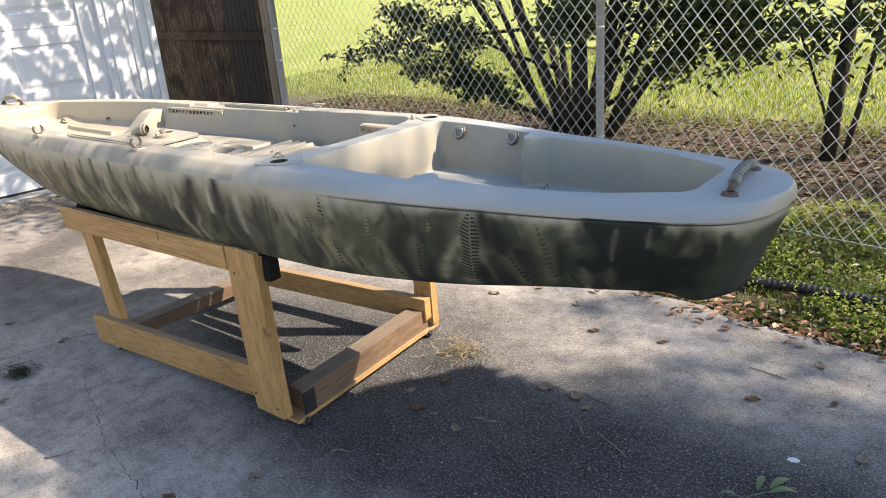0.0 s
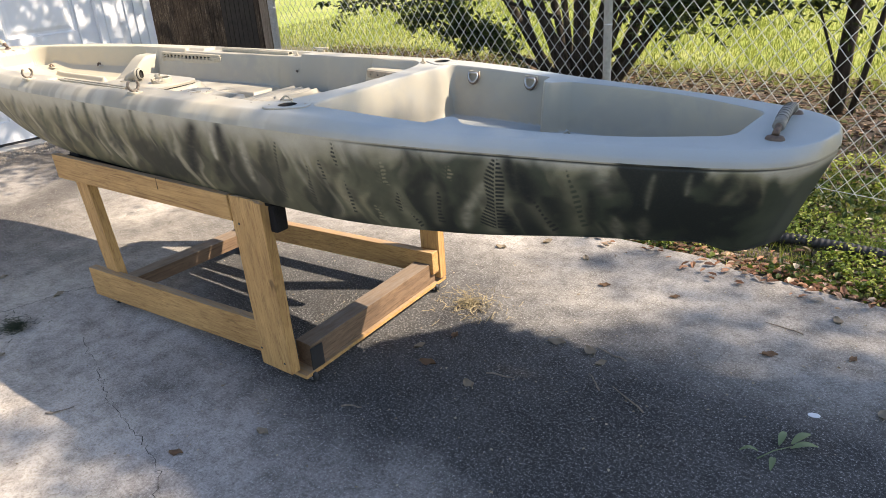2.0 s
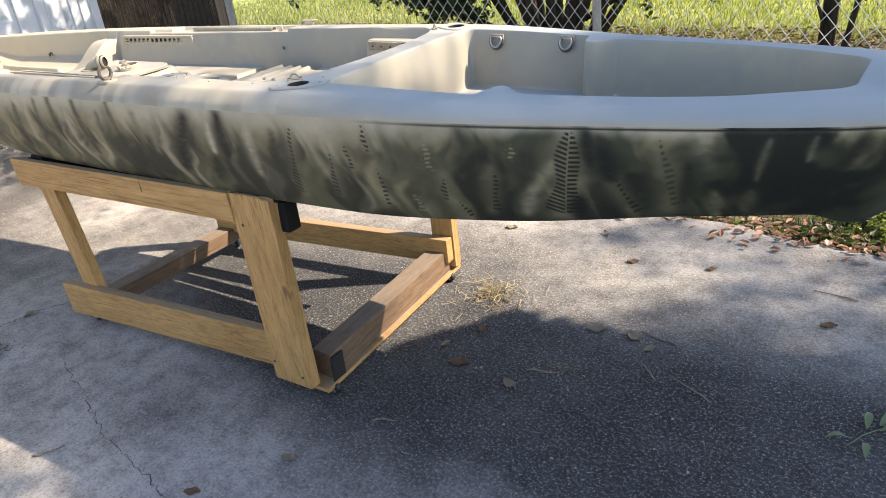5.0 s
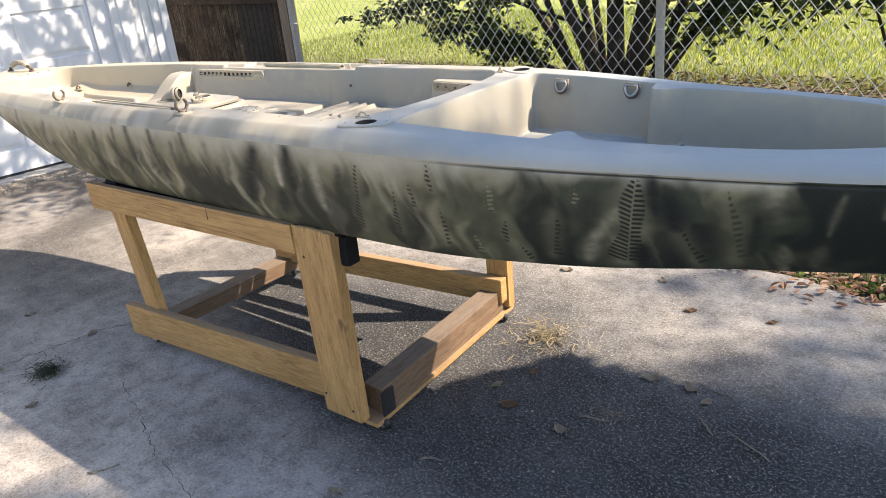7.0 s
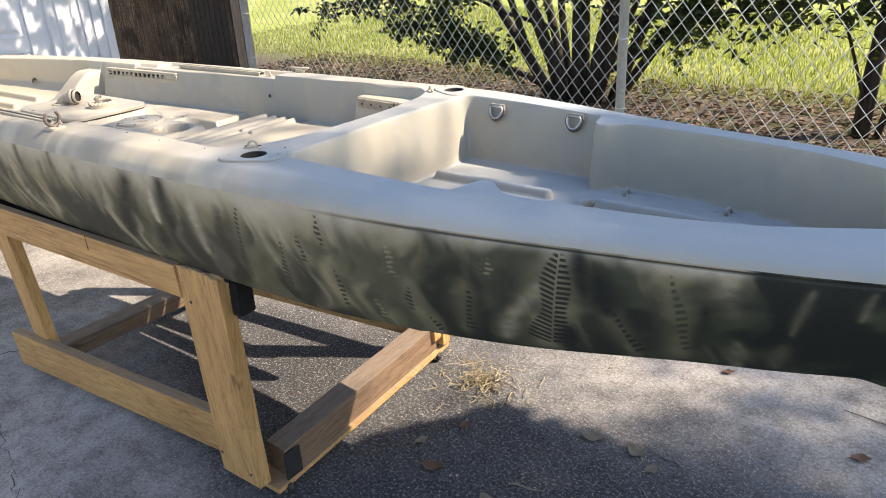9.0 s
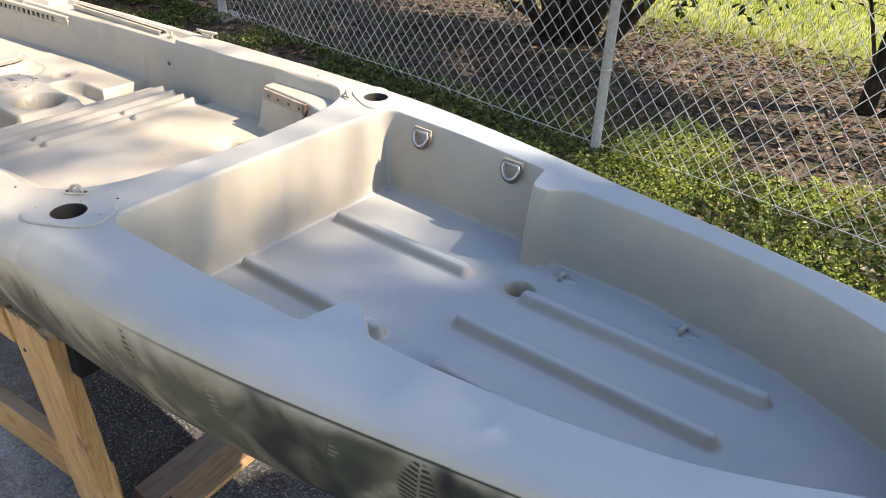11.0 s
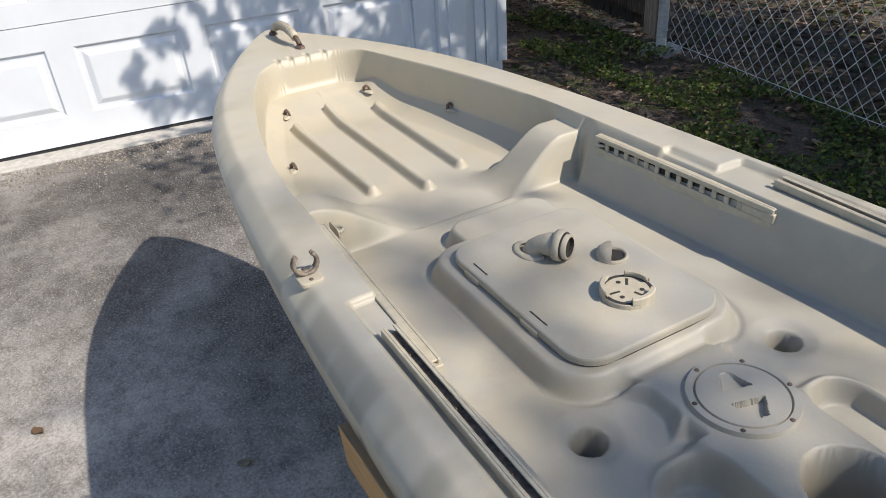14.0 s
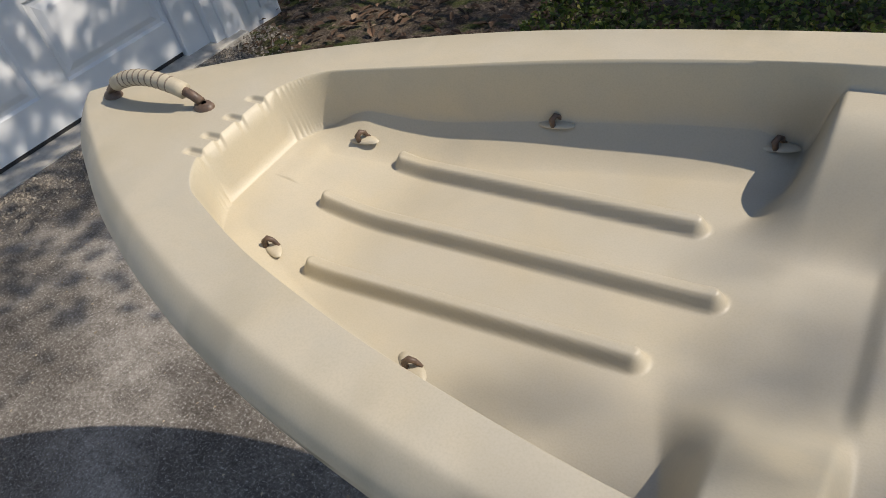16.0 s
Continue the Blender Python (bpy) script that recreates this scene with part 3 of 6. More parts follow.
# passes of the spray can: from, to, width, strength
BLACK_STROKES = [(-0.315, 0.914, -0.42, 0.76, 0.034, 1.0), (-0.185, 0.93, -0.206, 0.814, 0.026, 1.0), (-0.26, 0.80, -0.30, 0.74, 0.026, 0.85), (-0.018, 0.895, -0.058, 0.763, 0.020, 0.7),
                 (0.195, 0.875, 0.205, 0.845, 0.018, 0.75), (0.255, 0.80, 0.262, 0.775, 0.022, 0.8), (0.750, 0.892, 0.757, 0.838, 0.036, 1.2), (0.760, 0.84, 0.800, 0.735, 0.018, 0.8), (0.692, 0.775, 0.684, 0.725, 0.030, 1.1), (0.722, 0.925, 0.728, 0.86, 0.018, 1.1),
                 (0.899, 0.867, 0.878, 0.778, 0.012, 0.8), (1.17, 0.92, 1.15, 0.80, 0.018, 0.7), (0.47, 0.93, 0.465, 0.83, 0.022, 0.55), (0.60, 0.88, 0.59, 0.80, 0.020, 0.5)]
GREEN_STROKES = [(-1.16, 0.894, -1.242, 0.757, 0.018, 0.8), (-1.31, 0.88, -1.40, 0.77, 0.016, 0.7), (-1.02, 0.92, -1.07, 0.80, 0.013, 0.7), (-0.931, 0.945, -0.959, 0.80, 0.015, 0.8), (-0.803, 0.93, -0.825, 0.76, 0.017, 0.8), (-0.70, 0.90, -0.74, 0.76, 0.013, 0.6),
                 (-0.633, 0.94, -0.645, 0.80, 0.015, 0.7), (-0.53, 0.91, -0.55, 0.74, 0.020, 0.5), (-1.55, 0.90, -1.66, 0.80, 0.016, 0.6), (-1.80, 0.92, -1.90, 0.82, 0.014, 0.55), (-2.05, 0.93, -2.15, 0.85, 0.014, 0.5), (-2.30, 0.93, -2.37, 0.87, 0.012, 0.45)]
KHAKI_STROKES = [(-0.231, 0.905, -0.250, 0.828, 0.013, 0.9), (-0.098, 0.912, -0.122, 0.773, 0.020, 0.75), (0.084, 0.89, 0.111, 0.775, 0.009, 0.5), (0.60, 0.80, 0.573, 0.735, 0.016, 0.55), (0.654, 0.864, 0.60, 0.79, 0.012, 0.45), (0.925, 0.921, 0.93, 0.88, 0.024, 0.45),
                 (1.0, 0.80, 0.985, 0.76, 0.018, 0.35), (1.03, 0.92, 1.01, 0.84, 0.008, 0.45), (1.10, 0.925, 1.095, 0.88, 0.007, 0.45), (0.94, 0.80, 0.93, 0.745, 0.014, 0.4), (-0.86, 0.92, -0.90, 0.78, 0.012, 0.6), (-1.09, 0.90, -1.16, 0.77, 0.012, 0.6), (-0.46, 0.92, -0.50, 0.80, 0.016, 0.5)]
# fern stencils: foot, lean, length, width, leaflets and tone (0 black, 1 bare, 2 green)
FERNS = [(-0.006, 0.727, 0.275, 0.20, 0.021, 17, 0), (0.196, 0.822, -0.12, 0.065, 0.017, 6, 0), (0.254, 0.87, -0.09, 0.07, 0.017, 6, 0), (0.231, 0.719, 0.16, 0.115, 0.018, 9, 0), (0.377, 0.835, 0.08, 0.075, 0.019, 7, 1), (0.408, 0.755, 0.10, 0.065, 0.018, 6, 0),
         (0.496, 0.734, 0.27, 0.115, 0.021, 10, 0), (0.562, 0.87, 0.25, 0.04, 0.016, 4, 1), (0.435, 0.705, -0.3, 0.05, 0.018, 5, 0), (0.335, 0.715, -0.2, 0.055, 0.018, 5, 1), (0.654, 0.737, 0.19, 0.203, 0.033, 19, 0),
         (0.786, 0.741, -0.30, 0.105, 0.020, 9, 0), (0.856, 0.764, -0.06, 0.16, 0.024, 12, 2), (0.115, 0.735, 0.2, 0.13, 0.018, 11, 0)]


def build_hull(kayak):
    verts, faces, khaki, green, black = [], [], [], [], []
    for sgn in (-1, 1):
        # the side that lies open to the driveway is meshed finely enough to carry the stencils
        near = sgn < 0
        u = np.unique(np.concatenate([np.linspace(-2.865, -0.1, 760 if near else 220), np.linspace(-0.1, 0.95, 620 if near else 90), np.linspace(0.95, 1.31, 130 if near else 60)]))
        nu, nk = len(u), 172 if near else 56
        w = curve(u, HALF_U, HALF_W)
        keel = curve(u, KEEL_U, KEEL_Z)
        zt = deck_z(u) - edge_drop(u)
        t = np.linspace(0, 1, nk)
        # girth from the rolled edge (0) over the side and the chine to the keel (1)
        side = np.clip(t / 0.72, 0, 1)
        under = np.clip((t - 0.72) / 0.28, 0, 1)
        chine = 0.80 - 0.10 * smooth(-1.4, -2.6, u) - 0.12 * smooth(0.6, 1.2, u)
        vv = np.where(t[None, :] < 0.72,
                      w[:, None] * (1 - (1 - chine[:, None]) * side[None, :] ** 1.7),
                      w[:, None] * chine[:, None] * np.cos(under[None, :] * math.pi / 2))
        zc = keel + 0.035 + 0.02 * smooth(-1.4, -2.6, u)
        zc = np.minimum(zc, zt - 0.01)
        zz = np.where(t[None, :] < 0.72,
                      zt[:, None] + (zc - zt)[:, None] * side[None, :],
                      keel[:, None] + (zc - keel)[:, None] * np.maximum(1 - np.sin(under[None, :] * math.pi / 2), 0) ** 0.9)
        uu = np.repeat(u[:, None], nk, 1)
        rake = smooth(0.95, 1.31, uu) * (zt[:, None] - zz) * 0.42
        seam = np.abs(zz - (zt[:, None] - 0.006))
        vv = vv - 0.0025 * smooth(0.004, 0.0015, seam) * smooth(0.15, 0.5, uu)
        base = len(verts)
        verts += np.stack([uu - rake, sgn * vv, zz], -1).reshape(-1, 3).tolist()
        i = (np.arange(nu - 1)[:, None] * nk + np.arange(nk - 1)[None, :]).reshape(-1) + base
        f = np.stack([i, i + 1, i + nk + 1, i + nk], -1)
        faces += (f if sgn > 0 else f[:, ::-1]).tolist()
        rng = np.random.default_rng(5 + sgn)
        depth = (zt[:, None] - zz) / 0.30
        lean = u[:, None] + 0.28 * (zt[:, None] - zz) * smooth(0.5, -1.0, uu) + 0.016 * np.sin(uu * 27 + zz * 33)
        k = np.clip(((lean + 3.1) / 4.6 * 1500).astype(int), 0, 1499)
        cols = np.repeat((np.arange(nk) * 132 // nk)[None, :], nu, 0)

        def field(*layers):
            return sum(a * grid_noise(rng, 1500, 132, b, c)[k, cols] for a, b, c in layers)
        streak = field((0.55, 62, 2), (0.33, 150, 4), (0.12, 380, 12))
        blot = field((0.5, 46, 2), (0.34, 110, 5), (0.16, 300, 14))
        lines = field((0.7, 105, 2), (0.3, 300, 6)) - 0.05 * smooth(0.2, 0.8, uu)
        aft = smooth(0.1, 0.65, uu)
        waist = smooth(-1.7, -1.1, uu) * smooth(0.6, 0.1, uu)
        soft = smooth(0.05 - 0.06 * aft, 0.42 - 0.30 * aft, depth + 0.35 * (streak - 0.5))
        g = smooth(0.38, 0.66, streak + 0.06 * waist + 0.12 * smooth(-1.6, 0.4, uu) + 0.15 * aft + 0.14 * (depth - 0.5)) * soft * (0.66 + 0.27 * aft)
        b = smooth(0.55, 0.76, blot + 0.06 * waist + 0.13 * smooth(-1.5, 1.0, uu) + 0.10 * (depth - 0.4)) * soft * (0.55 + 0.35 * aft + 0.2 * waist)
        kh = 1 - smooth(0.02 - 0.03 * aft, 0.30 - 0.20 * aft, depth + 0.25 * (blot - 0.5))
        kh = np.maximum(kh, (0.55 - 0.42 * aft) * smooth(0.56, 0.76, lines) * smooth(0.95, 0.6, depth))
        g = g * (1 - (0.8 - 0.55 * aft) * smooth(0.56, 0.76, lines))
        fuzz = 0.75 + 0.5 * field((0.6, 240, 40), (0.4, 600, 90))
        for *line, amount in GREEN_STROKES:
            g = np.maximum(g, np.clip(amount * fuzz, 0, 1) * stroke(uu, zz, *line))
        for *line, amount in BLACK_STROKES:
            b = np.maximum(b, np.clip(amount * fuzz, 0, 1) * stroke(uu, zz, *line))
        for *line, amount in KHAKI_STROKES:
            m = np.clip(amount * fuzz, 0, 1) * stroke(uu, zz, *line)
            kh, g, b = np.maximum(kh, m), g * (1 - m), b * (1 - m)
        for u0, z0, lean_a, length, width, teeth, tone in FERNS:
            f = fern_mask(uu, zz, u0, z0, lean_a, length, width, teeth)
            glow = stroke(uu, zz, u0, z0, u0 + length * math.sin(lean_a), z0 + length * math.cos(lean_a), width * 1.1)
            if tone == 1:
                b, g = b * (1 - 0.8 * f), g * (1 - 0.75 * f)
            elif tone == 2:
                b, g = b * (1 - 0.6 * glow), np.maximum(g * (1 - 0.35 * glow), 0.95 * f)
            else:
                # a lighter mist lies under the dark leaflets
                bold = 1.0 if width > 0.028 else 0.45
                b, g, kh = b * (1 - (0.40 + 0.15 * bold) * glow), g * (1 - (0.30 + 0.30 * bold) * glow), np.maximum(kh, 0.22 * bold * glow)
                b = np.maximum(b, (0.88 + 0.12 * bold) * f)
                kh = kh * (1 - 0.8 * bold * f)
        # the heaviest black was sprayed last
        for *line, amount in BLACK_STROKES:
            if amount > 1:
                b = np.maximum(b, np.clip(fuzz, 0, 1) * stroke(uu, zz, *line))
        b = np.maximum(b, 0.9 * smooth(0.003, 0.0012, seam) * smooth(0.15, 0.45, uu) * smooth(1.35, 1.2, uu))
        khaki.append(kh), green.append(g), black.append(b)
    me = mesh_of("hull", verts, faces, CAMO, True)
    for name, values in (("khaki", khaki), ("green", green), ("black", black)):
        at = me.attributes.new(name, "FLOAT", "POINT")
        at.data.foreach_set("value", np.clip(np.concatenate([x.reshape(-1) for x in values]), 0, 1).astype(np.float32))
    return part("hull", me, None, kayak, "hull sprayed in dark green and tan camouflage")


kayak = thing("fishing_kayak", KAYAK, "khaki sit-on-top fishing kayak with camouflage hull on a wooden stand", "kayak")
build_deck(kayak)
build_hull(kayak)


# ---- the stand ----
def battered_post(x0, x1, y0, y1, z0, z1):
    """A post whose top and edges are dented by use."""
    b = box(x0, x1, y0, y1, z0, z1)
    bmesh.ops.subdivide_edges(b, edges=b.edges[:], cuts=12, use_grid_fill=True)
    for vert in b.verts:
        p = vert.co
        high = max(0.0, 1 - (z1 - p.z) / 0.06)
        edge = min(p.x - x0, x1 - p.x, 0.02) < 0.004
        dent = noise.noise((p.x * 60, p.y * 60, p.z * 14))
        p.z -= 0.010 * high * max(0.0, dent + 0.15)
        if p.y < y0 + 0.004:
            p.y += 0.006 * high * max(0.0, noise.noise((p.x * 45, 3, p.z * 30))) + 0.0012 * abs(dent)
        if edge:
            p.x += (0.0025 if p.x < (x0 + x1) / 2 else -0.0025) * max(0.0, dent)
    bmesh.ops.bevel(b, geom=[e for e in b.edges if e.is_manifold and e.calc_face_angle(0) > 1.0], offset=0.003, segments=2, affect="EDGES", profile=0.6)
    return b


DARK_CUT = make_plain("sawn_gap", (0.03, 0.022, 0.015), 0.9)


def board(a, b, high, thick, lean=0.0, rise=0.0, bevel=0.003):
    """A board from a to b, its front lower edge; it leans outward by lean towards the top and is thick towards +y. rise: how much taller it is at b."""
    a, b = Vector(a), Vector(b)
    back = Vector((0, thick, 0))
    bm = bmesh.new()
    low = [a, b, b + back, a + back]
    tops = [Vector((0, -lean, high + (rise if k in (1, 2) else 0.0))) for k in range(4)]
    verts = [bm.verts.new(p) for p in low] + [bm.verts.new(p + t) for p, t in zip(low, tops)]
    for f in ((3, 2, 1, 0), (4, 5, 6, 7), (0, 1, 5, 4), (1, 2, 6, 5), (2, 3, 7, 6), (3, 0, 4, 7)):
        bm.faces.new([verts[k] for k in f])
    bmesh.ops.bevel(bm, geom=bm.edges[:], offset=bevel, segments=2, affect="EDGES", profile=0.6)
    return bm


def lean_by(bm, z0, slope, slide=0.0):
    """Leans a part outward (towards -y) above the height z0, and along x by slide."""
    for vert in bm.verts:
        vert.co.y -= (vert.co.z - z0) * slope
        vert.co.x += (vert.co.z - z0) * slide
    return bm


def skewed(bm, slope=0.075):
    """Slides a cross piece along x as it runs to the far side."""
    for vert in bm.verts:
        vert.co.x -= (vert.co.y + 0.25) * slope
    return bm


def build_stand():
    st = thing("rolling_stand", STAND, "yellowish lumber kayak stand on small black casters", "stand")

    def put(name, b, mat=WOOD, label=""):
        return part(name, b, mat, st, label)
    # near frame: it leans outward, and its lower rail runs skew behind the battered post
    put("upper_rail", board((-1.428, -0.381, 0.585), (-0.314, -0.368, 0.606), 0.100, 0.024, 0.004, -0.012))
    put("lower_rail", board((-1.418, -0.366, 0.052), (-0.300, -0.287, 0.060), 0.130, 0.036, 0.004))
    put("post", lean_by(battered_post(-0.342, -0.188, -0.333, -0.2945, 0.052, 0.694), 0.055, 0.054, 0.045), WOOD_POST, "yellowish lumber post with a battered top")
    put("post", lean_by(box(-1.325, -1.235, -0.327, -0.289, 0.060, 0.672, 0.003), 0.06, 0.045, -0.07), WOOD_POST)
    # far frame
    put("lower_rail", board((-1.400, 0.363, 0.082), (-0.212, 0.474, 0.086), 0.098, 0.038))
    put("upper_rail", board((-1.400, 0.400, 0.590), (-0.250, 0.478, 0.590), 0.098, 0.030))
    put("post", box(-0.304, -0.206, 0.514, 0.552, 0.055, 0.690, 0.003), WOOD_POST)
    put("post", box(-1.375, -1.285, 0.4335, 0.4715, 0.060, 0.684, 0.003), WOOD_POST)
    put("cross_rail", skewed(board((-0.250, -0.247, 0.042), (-0.172, -0.251, 0.042), 0.089, 0.755)), WOOD_WORN, "weathered brown cross rail")
    put("cross_rail", board((-1.385, -0.283, 0.040), (-1.305, -0.283, 0.040), 0.062, 0.695), WOOD_WORN, "weathered brown cross rail")
    for v0, w in ((-0.339, 0.048), (0.368, 0.030)):
        put("padded_bunk", board((-1.40, v0 - 0.015, 0.585), (-0.136, v0 + 0.004, 0.585), 0.090, w, bevel=0.009), CARPET, "bunk wrapped in black carpet")
        for u0 in (-1.36, -0.215):
            put("padded_block", box(u0, u0 + 0.07, v0 - 0.006, v0 + w - 0.006, 0.6755, 0.692, 0.006, 2), CARPET, "black carpet pad")
    put("bracket", box(-0.1665, -0.1615, -0.260, -0.205, 0.03, 0.125, 0.001), BLACK, "black steel bracket")
    put("base_strip", skewed(board((-0.262, -0.300, 0.028), (-0.158, -0.300, 0.028), 0.0138, 0.865, bevel=0.001)))
    put("base_strip", box(-1.400, -1.29, -0.330, -0.250, 0.0285, 0.0392, 0.001))
    for u0, v0 in ((-0.185, -0.262), (-1.375, -0.310), (-0.245, 0.49), (-1.35, 0.385)):
        c = part("caster", box(u0 - 0.022, u0 + 0.022, v0 - 0.02, v0 + 0.02, 0.023, 0.0278, 0.001), STEEL, st, "small swivel caster")
        wheel = lathe([(0, -0.009), (0.016, -0.009), (0.019, -0.005), (0.019, 0.005), (0.016, 0.009), (0, 0.009)], 18, Matrix.Translation((u0 + 0.022, v0, 0.0192)) @ Matrix.Rotation(radians(90), 4, "X"))
        part("wheel", wheel, BLACK, c, "black rubber wheel", shade=True)
        for d in (-0.0135, 0.0105):
            part("fork_plate", box(u0 + 0.006, u0 + 0.030, v0 + d, v0 + d + 0.003, 0.012, 0.0232, 0.0008), STEEL, c)
    for u0, z0 in ((-0.285, 0.60), (-0.325, 0.12), (-0.215, 0.09)):
        part("nail", lathe([(0.0045, 0), (0.004, 0.0012), (0, 0.0016)], 10, Matrix.Translation((u0, -0.3335 - 0.054 * (z0 - 0.055), z0)) @ Matrix.Rotation(radians(90), 4, "X")), BLACK, st)
    # the saw cut in the upper rail
    put("saw_cut", box(-0.7000, -0.6975, -0.3765, -0.3735, 0.650, 0.692, 0.0004, 1), DARK_CUT)
    return st


stand = build_stand()


# ---- house ----
HOUSE = Matrix.Translation((-6.57, 0, 0)) @ Matrix.Rotation(radians(-3.7), 4, "Z")
SEAL = make_plain("black_door_seal", (0.02, 0.02, 0.022), 0.7)


def panel_face(w, h, inset=0.028, depth=0.013):
    """A raised-and-fielded door panel, from its outer edge inward; local x is outward, y along, z up."""
    rings = ((0, 0.0), (0.012, -depth), (0.030, -depth), (0.055, -0.002), (0.062, 0.0))
    verts, faces = [], []
    for off, x in rings:
        verts += [(x, -w / 2 + off, -h / 2 + off), (x, w / 2 - off, -h / 2 + off), (x, w / 2 - off, h / 2 - off), (x, -w / 2 + off, h / 2 - off)]
    for i in range(len(rings) - 1):
        for k in range(4):
            a, b = i * 4 + k, i * 4 + (k + 1) % 4
            faces.append((a, b, b + 4, a + 4))
    n = (len(rings) - 1) * 4
    faces.append((n, n + 1, n + 2, n + 3))
    return verts, faces


def build_house():
    wall = tagged(new("wall_garage"), "white painted garage wall with vertical siding", "wall", kind="structure")
    wall.matrix_basis = HOUSE
    b = box(-0.20, 0.0, 3.31, 3.62, -0.1, 2.75)
    box(-0.20, 0.0, -2.9, -1.72, -0.1, 2.75, bm=b)
    box(-0.20, 0.0, -1.72, 3.31, 2.22, 2.75, bm=b)
    box(-6.0, -0.20, 3.42, 3.62, -0.1, 2.75, bm=b)
    box(-6.0, -0.20, -2.9, -2.7, -0.1, 2.75, bm=b)
    box(-6.2, -6.0, -2.9, 3.62, -0.1, 2.75, bm=b)
    part("wall_body", b, WHITE, wall)
    for y in (3.42, 3.50, 3.585):
        part("siding_board", box(0.001, 0.016, y, y + 0.066, 0.03, 2.70, 0.004), WHITE, wall)
    for x in np.arange(-5.9, -0.1, 0.16):
        part("siding_board", box(x, x + 0.15, 3.621, 3.636, 0.03, 2.70, 0.004), WHITE, wall)
    trim = tagged(new("trim_door"), "white painted timber trim round the garage door", "trim", kind="structure")
    trim.matrix_basis = HOUSE
    part("jamb", box(-0.16, 0.022, 3.17, 3.308, -0.02, 2.3, 0.006), WHITE, trim)
    part("casing", box(0.0225, 0.040, 3.23, 3.345, -0.01, 2.3, 0.004), WHITE, trim)
    part("stop_strip", box(-0.10, -0.03, 3.026, 3.1695, -0.02, 2.3, 0.006), WHITE, trim)
    part("jamb", box(-0.16, 0.022, -1.72, -1.58, -0.02, 2.3, 0.006), WHITE, trim)
    part("head", box(-0.16, 0.022, -1.58, 3.17, 2.18, 2.3, 0.006), WHITE, trim)
    roof = tagged(new("roof_garage"), "low grey shingle roof over the garage", "roof", kind="structure")
    roof.matrix_basis = HOUSE
    b = bmesh.new()
    pts = [(0.35, 2.72), (-3.0, 3.7), (-6.5, 2.72), (-6.5, 2.82), (-3.0, 3.82), (0.35, 2.82)]
    ends = [[b.verts.new((x, y, z)) for x, z in pts] for y in (-3.2, 3.9)]
    for k in range(6):
        b.faces.new((ends[0][k], ends[0][(k + 1) % 6], ends[1][(k + 1) % 6], ends[1][k]))
    b.faces.new(ends[0][::-1]), b.faces.new(ends[1])
    part("shingles", b, make_plain("grey_shingles", (0.10, 0.10, 0.10), 0.9), roof)

    # the sectional door, its leaf 6 cm back from the wall
    door = tagged(new("door_garage"), "white panelled sectional garage door, closed", "garage door", kind="structure")
    door.matrix_basis = HOUSE @ Matrix.Translation((-0.06, 0, 0))
    y0, y1 = -1.60, 3.024
    cols, pitch, first, cw, ch = 7, 0.69, 2.735, 0.55, 0.365
    # each section: its foot, its head and the foot of its panels
    for z0, z1, zp in ((0.028, 0.688, 0.190), (0.692, 1.300, 0.808), (1.304, 1.912, 1.420), (1.916, 2.19, None)):
        section = part("door_section", box(-0.045, -0.0145, y0, y1, z0, z1, 0.003), WHITE, door)
        if zp is None:
            part("door_rail", box(-0.0145, 0.0, y0, y1, z0, z1, 0.002, 1), WHITE, section)
            continue
        zc = zp + ch / 2
        # rails and stiles that frame the panels
        part("door_rail", box(-0.0145, 0.0, y0, y1, z0, zp), WHITE, section)
        part("door_rail", box(-0.0145, 0.0, y0, y1, zp + ch, z1), WHITE, section)
        for c in range(cols):
            pc = first - c * pitch
            low = y0 if c == cols - 1 else pc - pitch + cw / 2
            part("stile", box(-0.0145, 0.0, low, pc - cw / 2, zp, zp + ch), WHITE, section)
            v, f = panel_face(cw, ch)
            part("panel", mesh_of("panel", v, f, WHITE), None, section, at=Matrix.Translation((0, pc, zc)))
        part("stile", box(-0.0145, 0.0, first + cw / 2, y1, zp, zp + ch), WHITE, section)
    part("seal", box(-0.04, -0.008, y0, y1, 0.0, 0.0275, 0.004), SEAL, door, "black rubber bottom seal")


build_house()


def make_gravel():
    m = Nodes("apron_grit", 0.95, spec=0.2)
    v = m.place(world_space=True)
    n = m.noise(70, 4, 0.75, v)
    c = m.ramp(n, [(0.3, (0.09, 0.08, 0.068)), (0.5, (0.24, 0.215, 0.18)), (0.7, (0.42, 0.38, 0.32))])
    m.colour(c).bump(n, 1.0, 0.008)
    return m.mat


GRAVEL = make_gravel()


